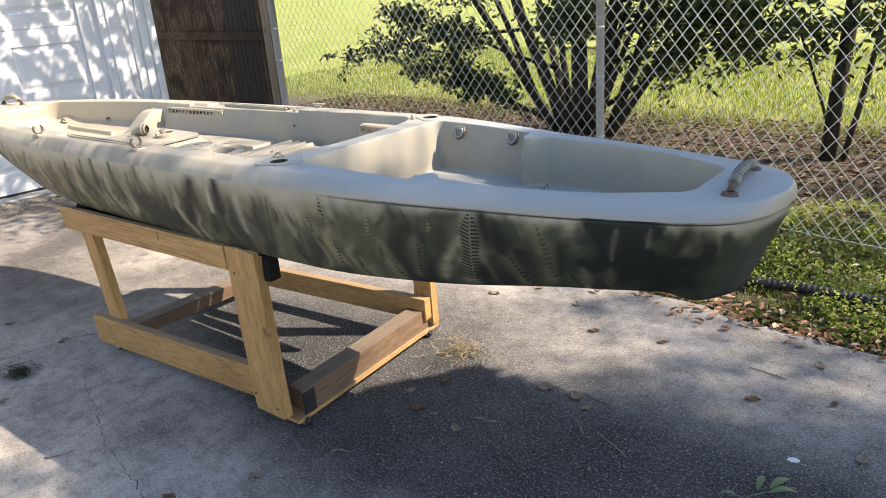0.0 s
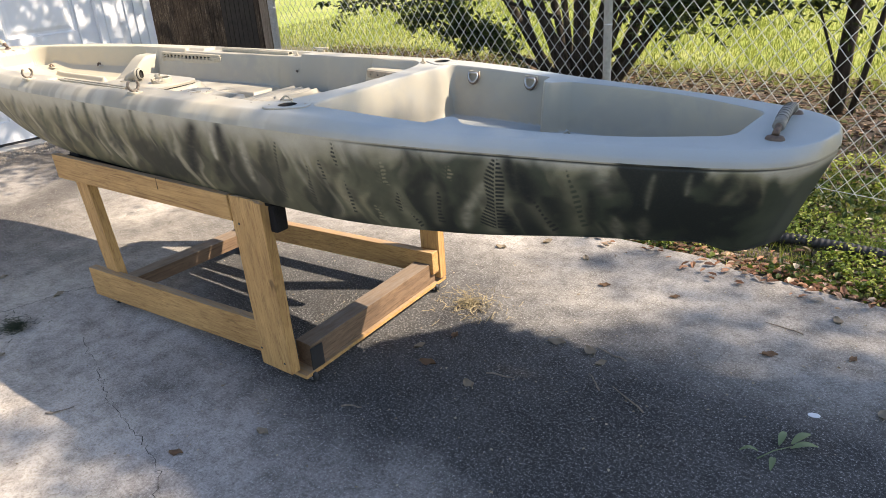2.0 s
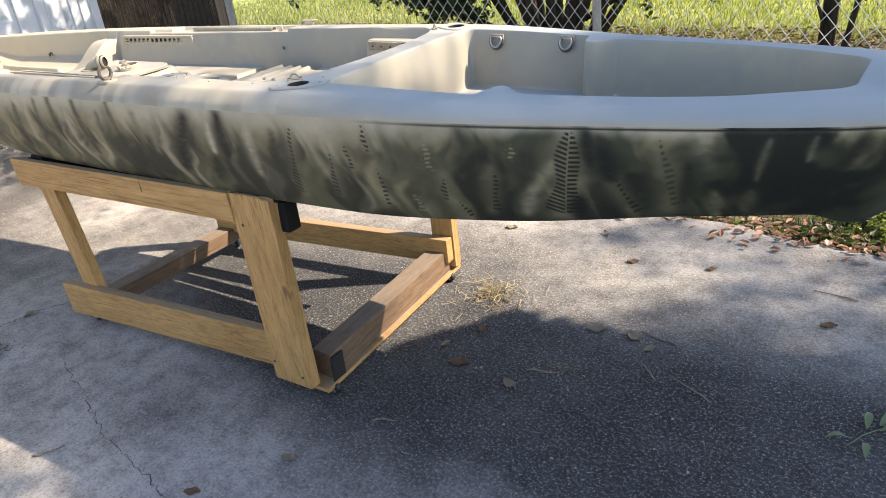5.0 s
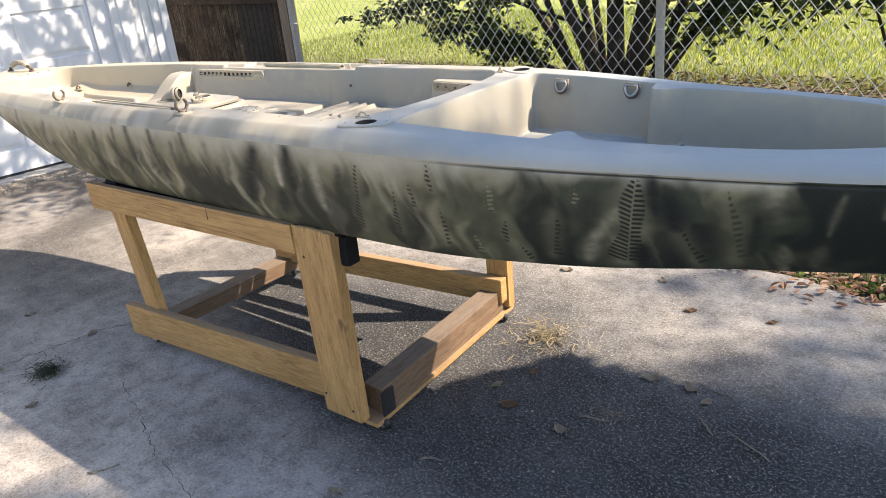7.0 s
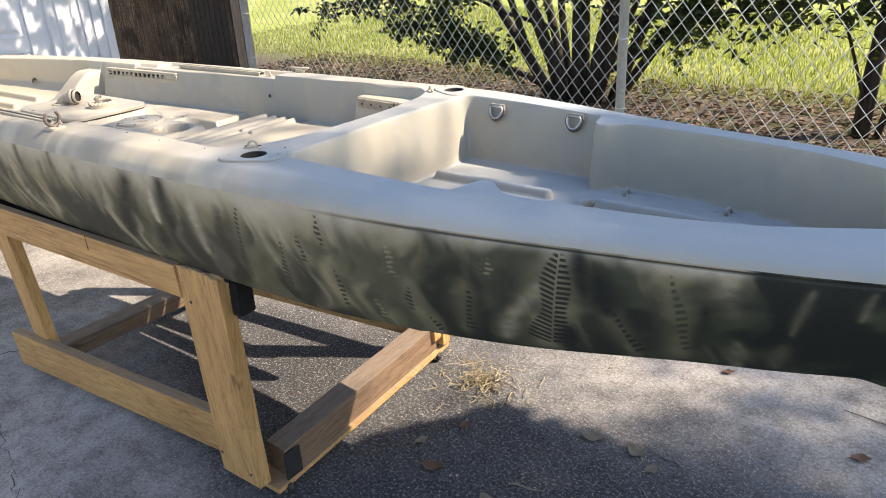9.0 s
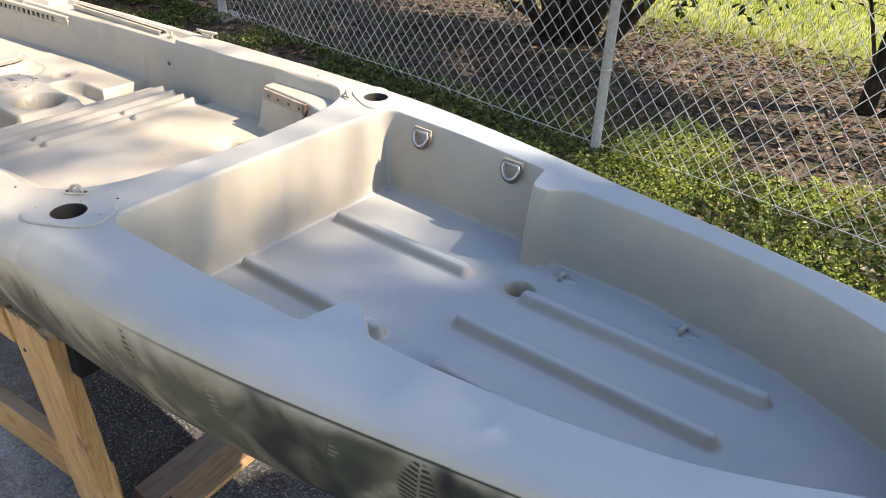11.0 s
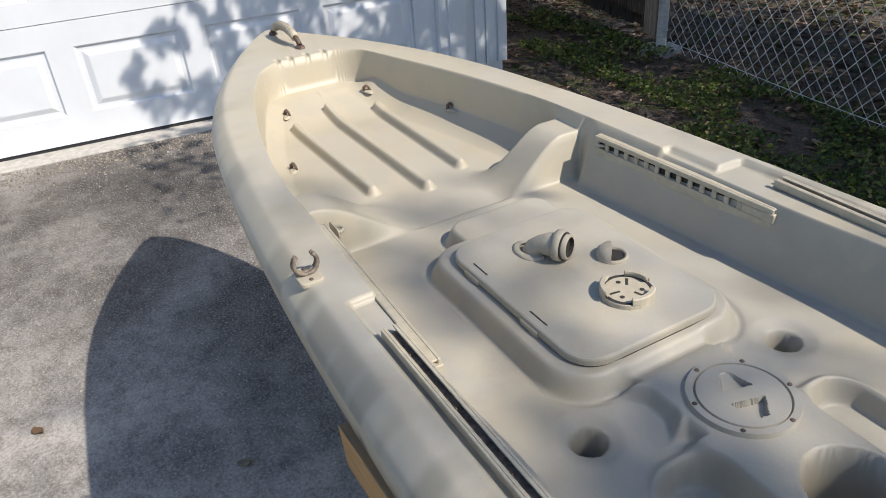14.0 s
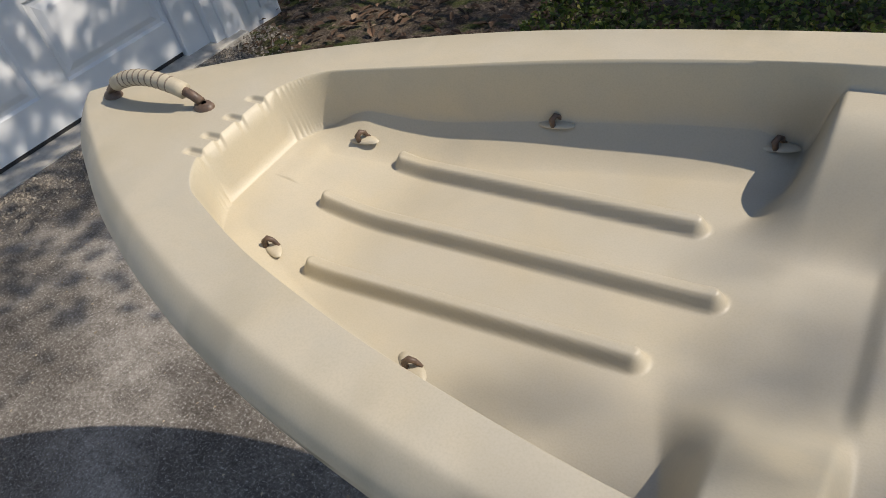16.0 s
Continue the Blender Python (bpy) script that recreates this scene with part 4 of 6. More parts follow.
def build_apron():
    sill = tagged(new("door_sill"), "pale concrete sill under the garage door", "sill", kind="structure")
    sill.matrix_basis = HOUSE
    part("sill_slab", box(-0.20, 0.10, -1.72, 3.32, -0.1, 0.006, 0.004), make_plain("pale_concrete", (0.42, 0.40, 0.36), 0.85, var=0.2, scale=25), sill)
    rng = np.random.default_rng(3)
    n = 6500
    verts, faces = [], []
    y = rng.uniform(-1.7, 3.4, n)
    x = 0.10 + np.abs(rng.normal(0, 0.15, n)) + 0.02
    for i in range(n):
        r = 0.002 + 0.011 * rng.uniform() ** 2
        base = len(verts)
        p = HOUSE @ Vector((x[i], y[i], 0.001 + r * 0.4))
        ang = rng.uniform(0, 6.28)
        for dx, dy, dz in ((1, 0, 0), (-0.4, 0.8, 0), (-0.5, -0.9, 0), (0, 0, 0.9)):
            ca, sa = math.cos(ang), math.sin(ang)
            verts.append((p.x + r * (dx * ca - dy * sa), p.y + r * (dx * sa + dy * ca), p.z - r * 0.4 + r * dz))
        faces += [(base, base + 1, base + 3), (base + 1, base + 2, base + 3), (base + 2, base, base + 3)]
    tagged(new("gravel", mesh_of("gravel", verts, faces, GRAVEL)), "small brown gravel and grit along the garage door", "gravel", kind="stuff")


build_apron()


# ---- fence and gate ----
def fence_y(x):
    return 4.19 - 0.093 * x


def build_fence():
    f = tagged(new("chain_link_fence"), "galvanised chain link fence with steel posts beside the driveway", "fence", kind="structure")
    wide, high, r = 0.088, 0.052, 0.0026
    verts, faces = [], []
    x0, x1, top = -5.98, 3.6, 1.55
    n = int((x1 - x0) / (wide / 2))
    rows = int(top / high)

    def wire(xs):
        prev = None
        for j, (x, d) in enumerate(xs):
            y, z = fence_y(x) + d, -0.04 + j * high
            base = len(verts)
            sag = 0.006 * noise.noise((x * 1.4, z * 2, 7))
            verts.extend([(x - r, y + sag, z), (x, y - r + sag, z), (x + r, y + sag, z), (x, y + r + sag, z)])
            if prev is not None:
                for k in range(4):
                    faces.append((prev + k, prev + (k + 1) % 4, base + (k + 1) % 4, base + k))
            prev = base
    for i in range(0, n, 2):
        wire([(x0 + (i + j % 2) * wide / 2, 0.002 if j % 2 else -0.002) for j in range(rows + 1)])
        wire([(x0 + (i + 2 - j % 2) * wide / 2, -0.002 if j % 2 else 0.002) for j in range(rows + 1)])
    ob = part("wire_mesh", mesh_of("wire_mesh", verts, faces, GALV, True), None, f)
    ob["kind"] = "stuff"
    part("tension_wire", tube([(x, fence_y(x) - 0.006, 0.012 + 0.006 * math.sin(x * 3)) for x in np.linspace(x0, x1, 40)], 0.0022, 6), GALV, f, shade=True)
    part("top_rail", tube([(x0, fence_y(x0), 1.53), (x1, fence_y(x1), 1.53)], 0.019, 12), GALV, f, shade=True)
    for x, rad in ((-6.02, 0.036), (-2.25, 0.026), (1.5, 0.026)):
        y = fence_y(x) - rad - 0.006
        post = part("post", lathe([(rad, -0.3), (rad, 1.60), (rad * 1.15, 1.60), (rad * 1.1, 1.63), (rad * 0.6, 1.66), (0, 1.67)], 18, Matrix.Translation((x, y, 0))), GALV, f, shade=True)
        for z in (0.10, 0.42, 0.80, 1.1):
            part("tie", lathe([(rad + 0.0005, -0.004), (rad + 0.003, -0.002), (rad + 0.003, 0.002), (rad + 0.0005, 0.004)], 16, Matrix.Translation((x, y, z))), GALV, post, shade=True)
    part("footing", lathe([(0.16, -0.3), (0.155, -0.05), (0.13, -0.02), (0.0, -0.015)], 20, Matrix.Translation((-6.02, fence_y(-6.02) - 0.05, 0))), make_plain("old_footing", (0.24, 0.22, 0.19), 0.9, var=0.3), f, "rough concrete footing", shade=True)


build_fence()


def make_old_boards():
    m = Nodes("weathered_boards", 0.9, spec=0.2)
    v = m.place((44, 44, 1.5))
    grain = m.noise(3.2, 6, 0.75, v, 0.5)
    fine = m.noise(10, 4, 0.7, m.place((60, 60, 3)))
    big = m.noise(2.6, 4, 0.6, m.place())
    c = m.ramp(grain, [(0.38, (0.010, 0.008, 0.007)), (0.48, (0.045, 0.034, 0.026)), (0.57, (0.12, 0.095, 0.072)), (0.68, (0.40, 0.355, 0.30))])
    c = m.mix(m.ramp(big, [(0.47, (0, 0, 0)), (0.60, (0.85, 0.85, 0.85))]), c, (0.010, 0.008, 0.007))
    c = m.mix(m.random(), c, m.mix(0.5, c, (0.05, 0.034, 0.024)))
    m.colour(c).bump(grain, 0.8, 0.006).bump(fine, 0.4, 0.003)
    return m.mat


OLD = make_old_boards()
CHARRED = make_plain("mouldy_black_boards", (0.014, 0.012, 0.011), 0.9, var=0.7, scale=14, bump=0.5)
GREYED = make_wood("greyed_gate_lumber", (0.11, 0.085, 0.065), (0.36, 0.30, 0.24), 0.85, axis=2)


def build_gate():
    g = thing("wooden_gate", pose(-6.06, fence_y(-6.1) + 0.02, 0, 0, 0, 180 - math.degrees(math.atan(0.093))), "weathered dark brown plank gate, closed beside the house", "gate")
    rng = random.Random(4)
    x = 0.02
    while x < 3.2:
        w = rng.uniform(0.085, 0.105)
        top = 1.72 + rng.uniform(-0.015, 0.015)
        part("plank", box(x, x + w - 0.006, -0.011 + rng.uniform(-0.003, 0.003), 0.008, 0.045 + rng.uniform(-0.01, 0.012), top, 0.002, 1), CHARRED if 0.32 < x < 1.0 and rng.random() < 0.85 else OLD, g)
        x += w
    for z in (0.14, 0.98, 1.5):
        part("rail", box(0.0, 3.2, 0.0125, 0.05, z, z + 0.088, 0.003), OLD, g)
    for x0 in (0.0, 3.1):
        part("stile", box(x0, x0 + 0.14, 0.0505, 0.088, 0.04, 1.70, 0.003), GREYED, g, "greyed lumber stile")
    return g


build_gate()


# ---- fittings of the kayak ----
JAW = make_plain("worn_clip_jaw", (0.17, 0.135, 0.10), 0.55, var=0.6, scale=120)


def top_at(u, v):
    return float(deck_height(np.array([float(u)]), np.array([float(v)]))[0])


def rounded_plate(hu, hv, r, h, n=6, edge=0.002, m=None):
    """A rounded rectangular plate from z = 0 to h with eased top edge."""
    outline = []
    for cx, cy, a0 in ((hu - r, hv - r, 0), (-hu + r, hv - r, 90), (-hu + r, -hv + r, 180), (hu - r, -hv + r, 270)):
        for k in range(n + 1):
            a = radians(a0 + 90 * k / n)
            outline.append((cx, cy, math.cos(a), math.sin(a)))
    b = bmesh.new()
    rings = []
    for z, off in ((0, 0), (h - edge, 0), (h - edge * 0.3, -edge * 0.3), (h, -edge)):
        rings.append([b.verts.new((cx + (r + off) * c, cy + (r + off) * s, z)) for cx, cy, c, s in outline])
    for p, q in zip(rings, rings[1:]):
        for k in range(len(p)):
            b.faces.new((p[k], p[(k + 1) % len(p)], q[(k + 1) % len(p)], q[k]))
    b.faces.new(rings[-1])
    b.faces.new(rings[0][::-1])
    if m is not None:
        b.transform(m)
    return b


def screw(parent, p, r=0.0035, m=None, material=BROWN_PART):
    rot = Matrix() if m is None else m
    part("screw", lathe([(r, -0.001), (r, 0.0008), (r * 0.7, 0.0018), (0, 0.0021)], 10, Matrix.Translation(p) @ rot), material, parent, shade=True)


# near-black; in bores, slots and gaps it puts their shade into the colour
DARK = make_plain("dark_recess", (0.03, 0.027, 0.022), 0.7)


def build_hatch():
    z = 0.8790
    lid = part("hatch_lid", rounded_plate(0.187, 0.138, 0.05, 0.012, 8, 0.004, Matrix.Translation((-1.303, 0.0, z + 0.0055))), PAINT, kayak, "khaki rectangular hatch lid")
    part("gasket", rounded_plate(0.1845, 0.1355, 0.048, 0.008, 8, 0.001, Matrix.Translation((-1.303, 0.0, z - 0.003))), DARK, lid, "dark rubber gasket")
    for u in (-1.400, -1.240):
        part("hinge", box(u - 0.022, u + 0.022, -0.1415, -0.130, z + 0.002, z + 0.012, 0.003), KHAKI_PART, lid)
        part("hinge_slot", box(u - 0.021, u + 0.021, -0.1235, -0.1205, z + 0.0172, z + 0.0179, 0.0003, 1), DARK, lid)
    top = z + 0.0175
    # elbow outlet
    e = part("elbow_pipe", tube([(-1.396, -0.024, top - 0.002), (-1.390, -0.021, top + 0.010), (-1.380, -0.015, top + 0.019), (-1.366, -0.008, top + 0.024), (-1.345, 0.003, top + 0.026)], [0.017, 0.0165, 0.0165, 0.020, 0.021], 16), KHAKI_PART, kayak, "khaki plastic elbow outlet", shade=True)
    d = Vector((0.022, 0.012, 0.001)).normalized()
    q = d.to_track_quat("Z", "Y").to_matrix().to_4x4()
    at = Matrix.Translation((-1.352, 0.0, top + 0.026)) @ q
    part("collar", lathe([(0.020, -0.006), (0.0255, -0.005), (0.0265, 0.002), (0.0255, 0.008), (0.0205, 0.009)], 20, at), KHAKI_PART, e, shade=True)
    # near-black ring added where the collar has a dark gap
    part("seal", lathe([(0.0235, 0.0088), (0.0235, 0.0112), (0.0150, 0.0114)], 20, at), DARK, e, "dark ring for the gap at the collar")
    part("spigot", lathe([(0.0212, 0.0112), (0.0212, 0.0185), (0.0170, 0.0190)], 20, at), KHAKI_PART, e, shade=True)
    part("bore", lathe([(0.0172, 0.0188), (0.0165, 0.0119), (0, 0.0119)], 16, at), DARK, e, "dark bore")
    part("flange", lathe([(0.030, 0), (0.030, 0.003), (0.026, 0.005), (0.018, 0.006)], 20, Matrix.Translation((-1.398, -0.026, top - 0.0005)) @ Matrix.Diagonal((1.15, 0.8, 1, 1))), KHAKI_PART, e, shade=True)
    # small cup with half a cover
    c = part("vent_cup", lathe([(0.026, 0.0), (0.026, 0.004), (0.0235, 0.006), (0.021, 0.004), (0.020, 0.0005)], 22, Matrix.Translation((-1.308, 0.075, top))), KHAKI_PART, kayak, "khaki vent cup with half a cover", shade=True)
    part("vent_bottom", lathe([(0.0205, 0.001), (0, 0.001)], 18, Matrix.Translation((-1.308, 0.075, top))), DARK, c)
    part("vent_cover", lathe([(0.0, 0.021), (0.018, 0.019), (0.025, 0.012), (0.026, 0.004)], 14, Matrix.Translation((-1.308, 0.075, top)) @ Matrix.Rotation(radians(150), 4, "Z"), arc=165), KHAKI_PART, c, shade=True)
    # round mount
    at = Matrix.Translation((-1.213, 0.022, top))
    mnt = part("round_mount", lathe([(0.041, 0.0), (0.041, 0.0075), (0.0395, 0.009), (0, 0.009)], 32, at), KHAKI_PART, kayak, "khaki round twist mount", shade=False)
    for a, arc in ((-30, 75), (85, 60), (190, 80)):
        ring = lathe([(0.0415, 0.0085), (0.0415, 0.0175), (0.0400, 0.0190), (0.0340, 0.0190), (0.0335, 0.0155), (0.0365, 0.0150), (0.0365, 0.0085)], 12, at @ Matrix.Rotation(radians(a), 4, "Z"), arc=arc)
        bmesh.ops.holes_fill(ring, edges=[e2 for e2 in ring.edges if e2.is_boundary])
        part("rim", ring, KHAKI_PART, mnt)
    for a in (20, 140, 260):
        part("slot", box(0.012, 0.030, -0.0022, 0.0022, 0.0088, 0.0096, 0.0003, 1, m=at @ Matrix.Rotation(radians(a), 4, "Z")), DARK, mnt)
    for a in (55, 175, 300):
        part("bolt_hole", lathe([(0.004, 0.0094), (0, 0.0096)], 10, at @ Matrix.Rotation(radians(a), 4, "Z") @ Matrix.Translation((0.022, 0, 0))), DARK, mnt)
    part("gap_ring", lathe([(0.0340, 0.0092), (0.0400, 0.0092)], 32, at), DARK, mnt, "dark gap under the rim")
    # round deck plate on the console
    z2 = 0.8725
    n, rings = 72, [0.0, 0.006, 0.011, 0.016, 0.020, 0.024, 0.028, 0.032, 0.036, 0.040, 0.044, 0.048, 0.053, 0.0575, 0.0590, 0.0600, 0.0612, 0.066, 0.0705, 0.0725, 0.0735]
    rings = sorted(set(rings + [0.0085, 0.0135, 0.018, 0.022, 0.026, 0.030, 0.034, 0.038, 0.042, 0.046]))

    def face(x, y):
        r = math.hypot(x, y)
        z = 0.0060 - 0.0035 * float(smooth(0.0013, 0.0004, abs(r - 0.0594))) - 0.010 * float(smooth(0.0705, 0.0735, r))
        # two finger recesses, each sloping down to a straight edge
        for ang, wide in ((165, 0.021), (-15, 0.025)):
            c, q = math.cos(radians(ang)), math.sin(radians(ang))
            px, py = x * c + y * q - 0.012, -x * q + y * c
            if 0 < px < 0.030 and abs(py) < wide * (1 - px / 0.042):
                z -= 0.015 * (1 - px / 0.034) if ang > 0 else 0.010
        return z
    verts = [(-0.982, 0.012, z2 + face(0, 0))]
    for r in rings[1:]:
        for k in range(n):
            x, y = r * math.cos(2 * math.pi * k / n), r * math.sin(2 * math.pi * k / n)
            verts.append((-0.982 + x, 0.012 + y, z2 + face(x, y)))
    faces = [(0, 1 + k, 1 + (k + 1) % n) for k in range(n)]
    for i in range(len(rings) - 2):
        for k in range(n):
            a, b2 = 1 + i * n + k, 1 + i * n + (k + 1) % n
            faces.append((a, a + n, b2 + n, b2))
    dp = part("deck_plate", mesh_of("deck_plate", verts, faces, PAINT), None, kayak, "khaki round screw-in deck plate with finger recesses")
    for a in range(0, 360, 60):
        screw(dp, (-0.982 + 0.066 * math.cos(radians(a + 12)), 0.012 + 0.066 * math.sin(radians(a + 12)), z2 + 0.0055))


build_hatch()


def build_paddle_clip(u, v):
    z = top_at(u, v)
    m = Matrix.Translation((u, v, z))
    c = part("paddle_clip", rounded_plate(0.024, 0.018, 0.008, 0.007, 4, 0.002, m @ Matrix.Translation((0, 0, -0.002))), KHAKI_PART, kayak, "clip with worn brown jaws")
    pts = [(0, -0.018 * math.sin(radians(a)), 0.024 - 0.018 * math.cos(radians(a))) for a in range(-140, 141, 20)]
    b = bmesh.new()
    for du in (-0.005, 0.001):
        tube([(p[0] + du, p[1], p[2]) for p in pts], 0.0034, 6, b)
    b.transform(m)
    part("jaw", b, JAW, c, "worn brown rubber jaw", shade=True)
    for du in (-0.016, 0.016):
        screw(c, m @ Vector((du, 0, 0.005)))


build_paddle_clip(-0.672, -0.398)
build_paddle_clip(-1.425, -0.398)


def build_pad_eye(u, v, turn=0.0, size=1.0, z=None, m=None):
    if m is None:
        m = Matrix.Translation((u, v, top_at(u, v) if z is None else z)) @ Matrix.Rotation(radians(turn), 4, "Z")
    e = part("pad_eye", rounded_plate(0.019 * size, 0.0075 * size, 0.007 * size, 0.003, 4, 0.001, m), KHAKI_PART, kayak)
    pts = [(0.010 * size * math.cos(radians(a)), 0, 0.002 + 0.012 * size * math.sin(radians(a))) for a in range(0, 181, 20)]
    b = tube(pts, 0.0028 * size, 8)
    b.transform(m)
    part("loop", b, KHAKI_PART, e, shade=True)
    for d in (-0.0145, 0.0145):
        screw(e, m @ Vector((d * size, 0, 0.003)), 0.0028)
    return e


for u, v, turn in ((-0.728, -0.362, 60), (-0.757, 0.365, -40), (-0.045, -0.300, 35), (-0.045, 0.305, -35), (-0.762, 0.020, 30)):
    build_pad_eye(u, v, turn)
for side in (-1, 1):
    wall = Matrix.Translation((-1.585, side * (0.292 if side > 0 else 0.296), 0.942)) @ Matrix.Rotation(radians(90 * side), 4, "X")
    build_pad_eye(0, 0, m=wall, size=1.15)


def build_cleat(u, v, turn):
    m = Matrix.Translation((u, v, top_at(u, v))) @ Matrix.Rotation(radians(turn), 4, "Z")
    c = part("horn_cleat", box(-0.014, 0.014, -0.008, 0.008, -0.001, 0.011, 0.003, 3, m=m), KHAKI_PART, kayak)
    b = tube([(-0.036, 0, 0.016), (-0.024, 0, 0.0135), (0, 0, 0.012), (0.024, 0, 0.0135), (0.036, 0, 0.016)], [0.003, 0.005, 0.006, 0.005, 0.003], 8)
    b.transform(m)
    part("horn", b, KHAKI_PART, c, shade=True)


build_cleat(-0.655, 0.405, 8)


def build_rod_holder(side):
    m = Matrix.Translation((0.006, 0.341 * side, top_at(0.06, 0.33 * side) - 0.0015)) @ Matrix.Rotation(radians(-28 * side), 4, "Z")
    b = bmesh.new()
    n = 36
    rings = []
    for r_in, z in ((None, 0.0), (None, 0.003), ("in", 0.0048), ("bore", 0.0048), ("bore2", -0.13)):
        ring = []
        for k in range(n):
            a = 2 * math.pi * k / n
            c, s = math.cos(a), math.sin(a)
            big = 1 / (abs(c / 0.068) ** 3.2 + abs(s / 0.042) ** 3.2) ** (1 / 3.2)
            r = big if r_in is None else big - 0.002 if r_in == "in" else 0.0265 if r_in == "bore" else 0.0235
            ring.append(b.verts.new((r * c, r * s, z)))
        rings.append(ring)
    for p, q in zip(rings, rings[1:]):
        for k in range(n):
            b.faces.new((p[k], p[(k + 1) % n], q[(k + 1) % n], q[k]))
    b.faces.new(rings[-1])
    b.transform(m)
    h = part("flush_rod_holder", b, PAINT, kayak, "khaki flush rod holder", shade=False)
    part("bore", lathe([(0.0233, -0.128), (0.0262, 0.0035), (0.0262, -0.1), (0, -0.1)][:2] + [], 24, m), DARK, h, "dark bore")
    part("bore_end", lathe([(0.024, -0.12), (0, -0.12)], 20, m), DARK, h)
    for x, y in ((0.052, 0.0), (-0.052, 0.0), (0.0, 0.034)):
        screw(h, m @ Vector((x, y, 0.0045)), 0.0030, material=KHAKI_PART)


for side in (-1, 1):
    build_rod_holder(side)


def build_gear_track(u0, u1, v, z):
    """An aluminium track: a base with two inward lips."""
    t = part("gear_track", box(u0, u1, v - 0.0125, v + 0.0125, z, z + 0.003, 0.0006, 1), KHAKI_PART, kayak, "khaki painted gear track with a slot")
    for s in (-1, 1):
        b = box(u0, u1, v + s * 0.0108 - 0.0017, v + s * 0.0108 + 0.0017, z + 0.0031, z + 0.0135, 0.0008, 1)
        box(u0, u1, min(v + s * 0.0048, v + s * 0.0090), max(v + s * 0.0048, v + s * 0.0090), z + 0.0105, z + 0.0135, 0.0006, 1, bm=b)
        part("lip", b, KHAKI_PART, t)
    part("slot", box(u0 + 0.002, u1 - 0.002, v - 0.009, v + 0.009, z + 0.0031, z + 0.004, 0.0003, 1), JAW, t)
    for k in range(4):
        screw(t, (u0 + (u1 - u0) * (k + 0.5) / 4, v, z + 0.004))


build_gear_track(-1.245, -0.797, -0.354, top_at(-1.0, -0.364))
build_gear_track(-1.237, -0.797, 0.366, top_at(-1.0, 0.364))


def build_foot_track(side):
    """A wall-mounted rail with a row of square holes."""
    u0, u1 = (-1.60, -1.192) if side > 0 else (-1.572, -1.165)
    a = math.atan2(0.026 if side > 0 else 0.010, u1 - u0)
    y0 = 0.2930 if side > 0 else 0.3300
    m = Matrix.Translation((u0, side * y0, 0.947 if side > 0 else 0.957)) @ Matrix.Rotation(a * side, 4, "Z")
    length = u1 - u0
    s = -side
    def bar(x0, x1, d0, d1, z0, z1, bm=None):
        return box(x0, x1, min(s * d0, s * d1), max(s * d0, s * d1), z0, z1, 0.0012, 1, bm=bm)
    n = 13
    step_x = (length - 0.07) / n
    b = bar(0, length, 0.012, 0.017, -0.030, -0.012)
    bar(0, length, 0.012, 0.017, 0.002, 0.012, b)
    bar(0, 0.012, 0.012, 0.017, -0.012, 0.002, b)
    for k in range(n):
        bar(0.012 + k * step_x + 0.016, 0.012 + (k + 1) * step_x, 0.012, 0.017, -0.012, 0.002, b)
    bar(0.012 + n * step_x, length, 0.012, 0.017, -0.012, 0.002, b)
    b.transform(m)
    t = part("foot_brace_track", b, KHAKI_PART, kayak, "khaki rail with square holes")
    b = bar(0, length, 0.0, 0.012, 0.008, 0.012)
    bar(0, length, 0.0, 0.0119, -0.030, -0.026, b)
    b.transform(m)
    part("flange", b, KHAKI_PART, t)
    # dark bar added behind the holes, in place of their shade
    if side > 0:
        b = bar(0.002, length - 0.04, 0.0015, 0.010, -0.02, 0.006)
        b.transform(m)
        part("hole_shade", b, DARK, t)
    b = bar(length - 0.018, length + 0.004, 0.0, 0.019, -0.012, 0.004)
    b.transform(m)
    part("end_stop", b, KHAKI_PART, t)


for side in (-1, 1):
    build_foot_track(side)


def build_seat_rail(side):
    """A short bolted rail on the slanting face of the ledge beside the seat."""
    m = Matrix.Translation((-0.303, side * (0.297 if side > 0 else 0.302), 0.010 if side > 0 else -0.022)) @ Matrix.Rotation(-side * math.atan2(0.0135, 0.15), 4, "Z")
    s = -side

    def bar(x0, x1, d0, d1, z0, z1, bevel=0.001):
        return box(x0, x1, min(s * d0, s * d1), max(s * d0, s * d1), z0, z1, bevel, 1, m=m)
    t = part("seat_rail", bar(0.0, 0.155, 0.0, 0.006, 0.915, 0.941), make_plain("worn_rail", (0.30, 0.245, 0.175), 0.6, var=0.3, scale=40), kayak, "worn tan rail with dark bolt holes")
    for k in range(4):
        part("bolt_hole", bar(0.016 + 0.038 * k, 0.023 + 0.038 * k, 0.005, 0.0066, 0.924, 0.930, 0.0003), DARK, t)
    part("rail_end", bar(0.152, 0.160, 0.0, 0.012, 0.909, 0.944), BROWN_PART, t, "worn brown end")


for side in (-1, 1):
    build_seat_rail(side)


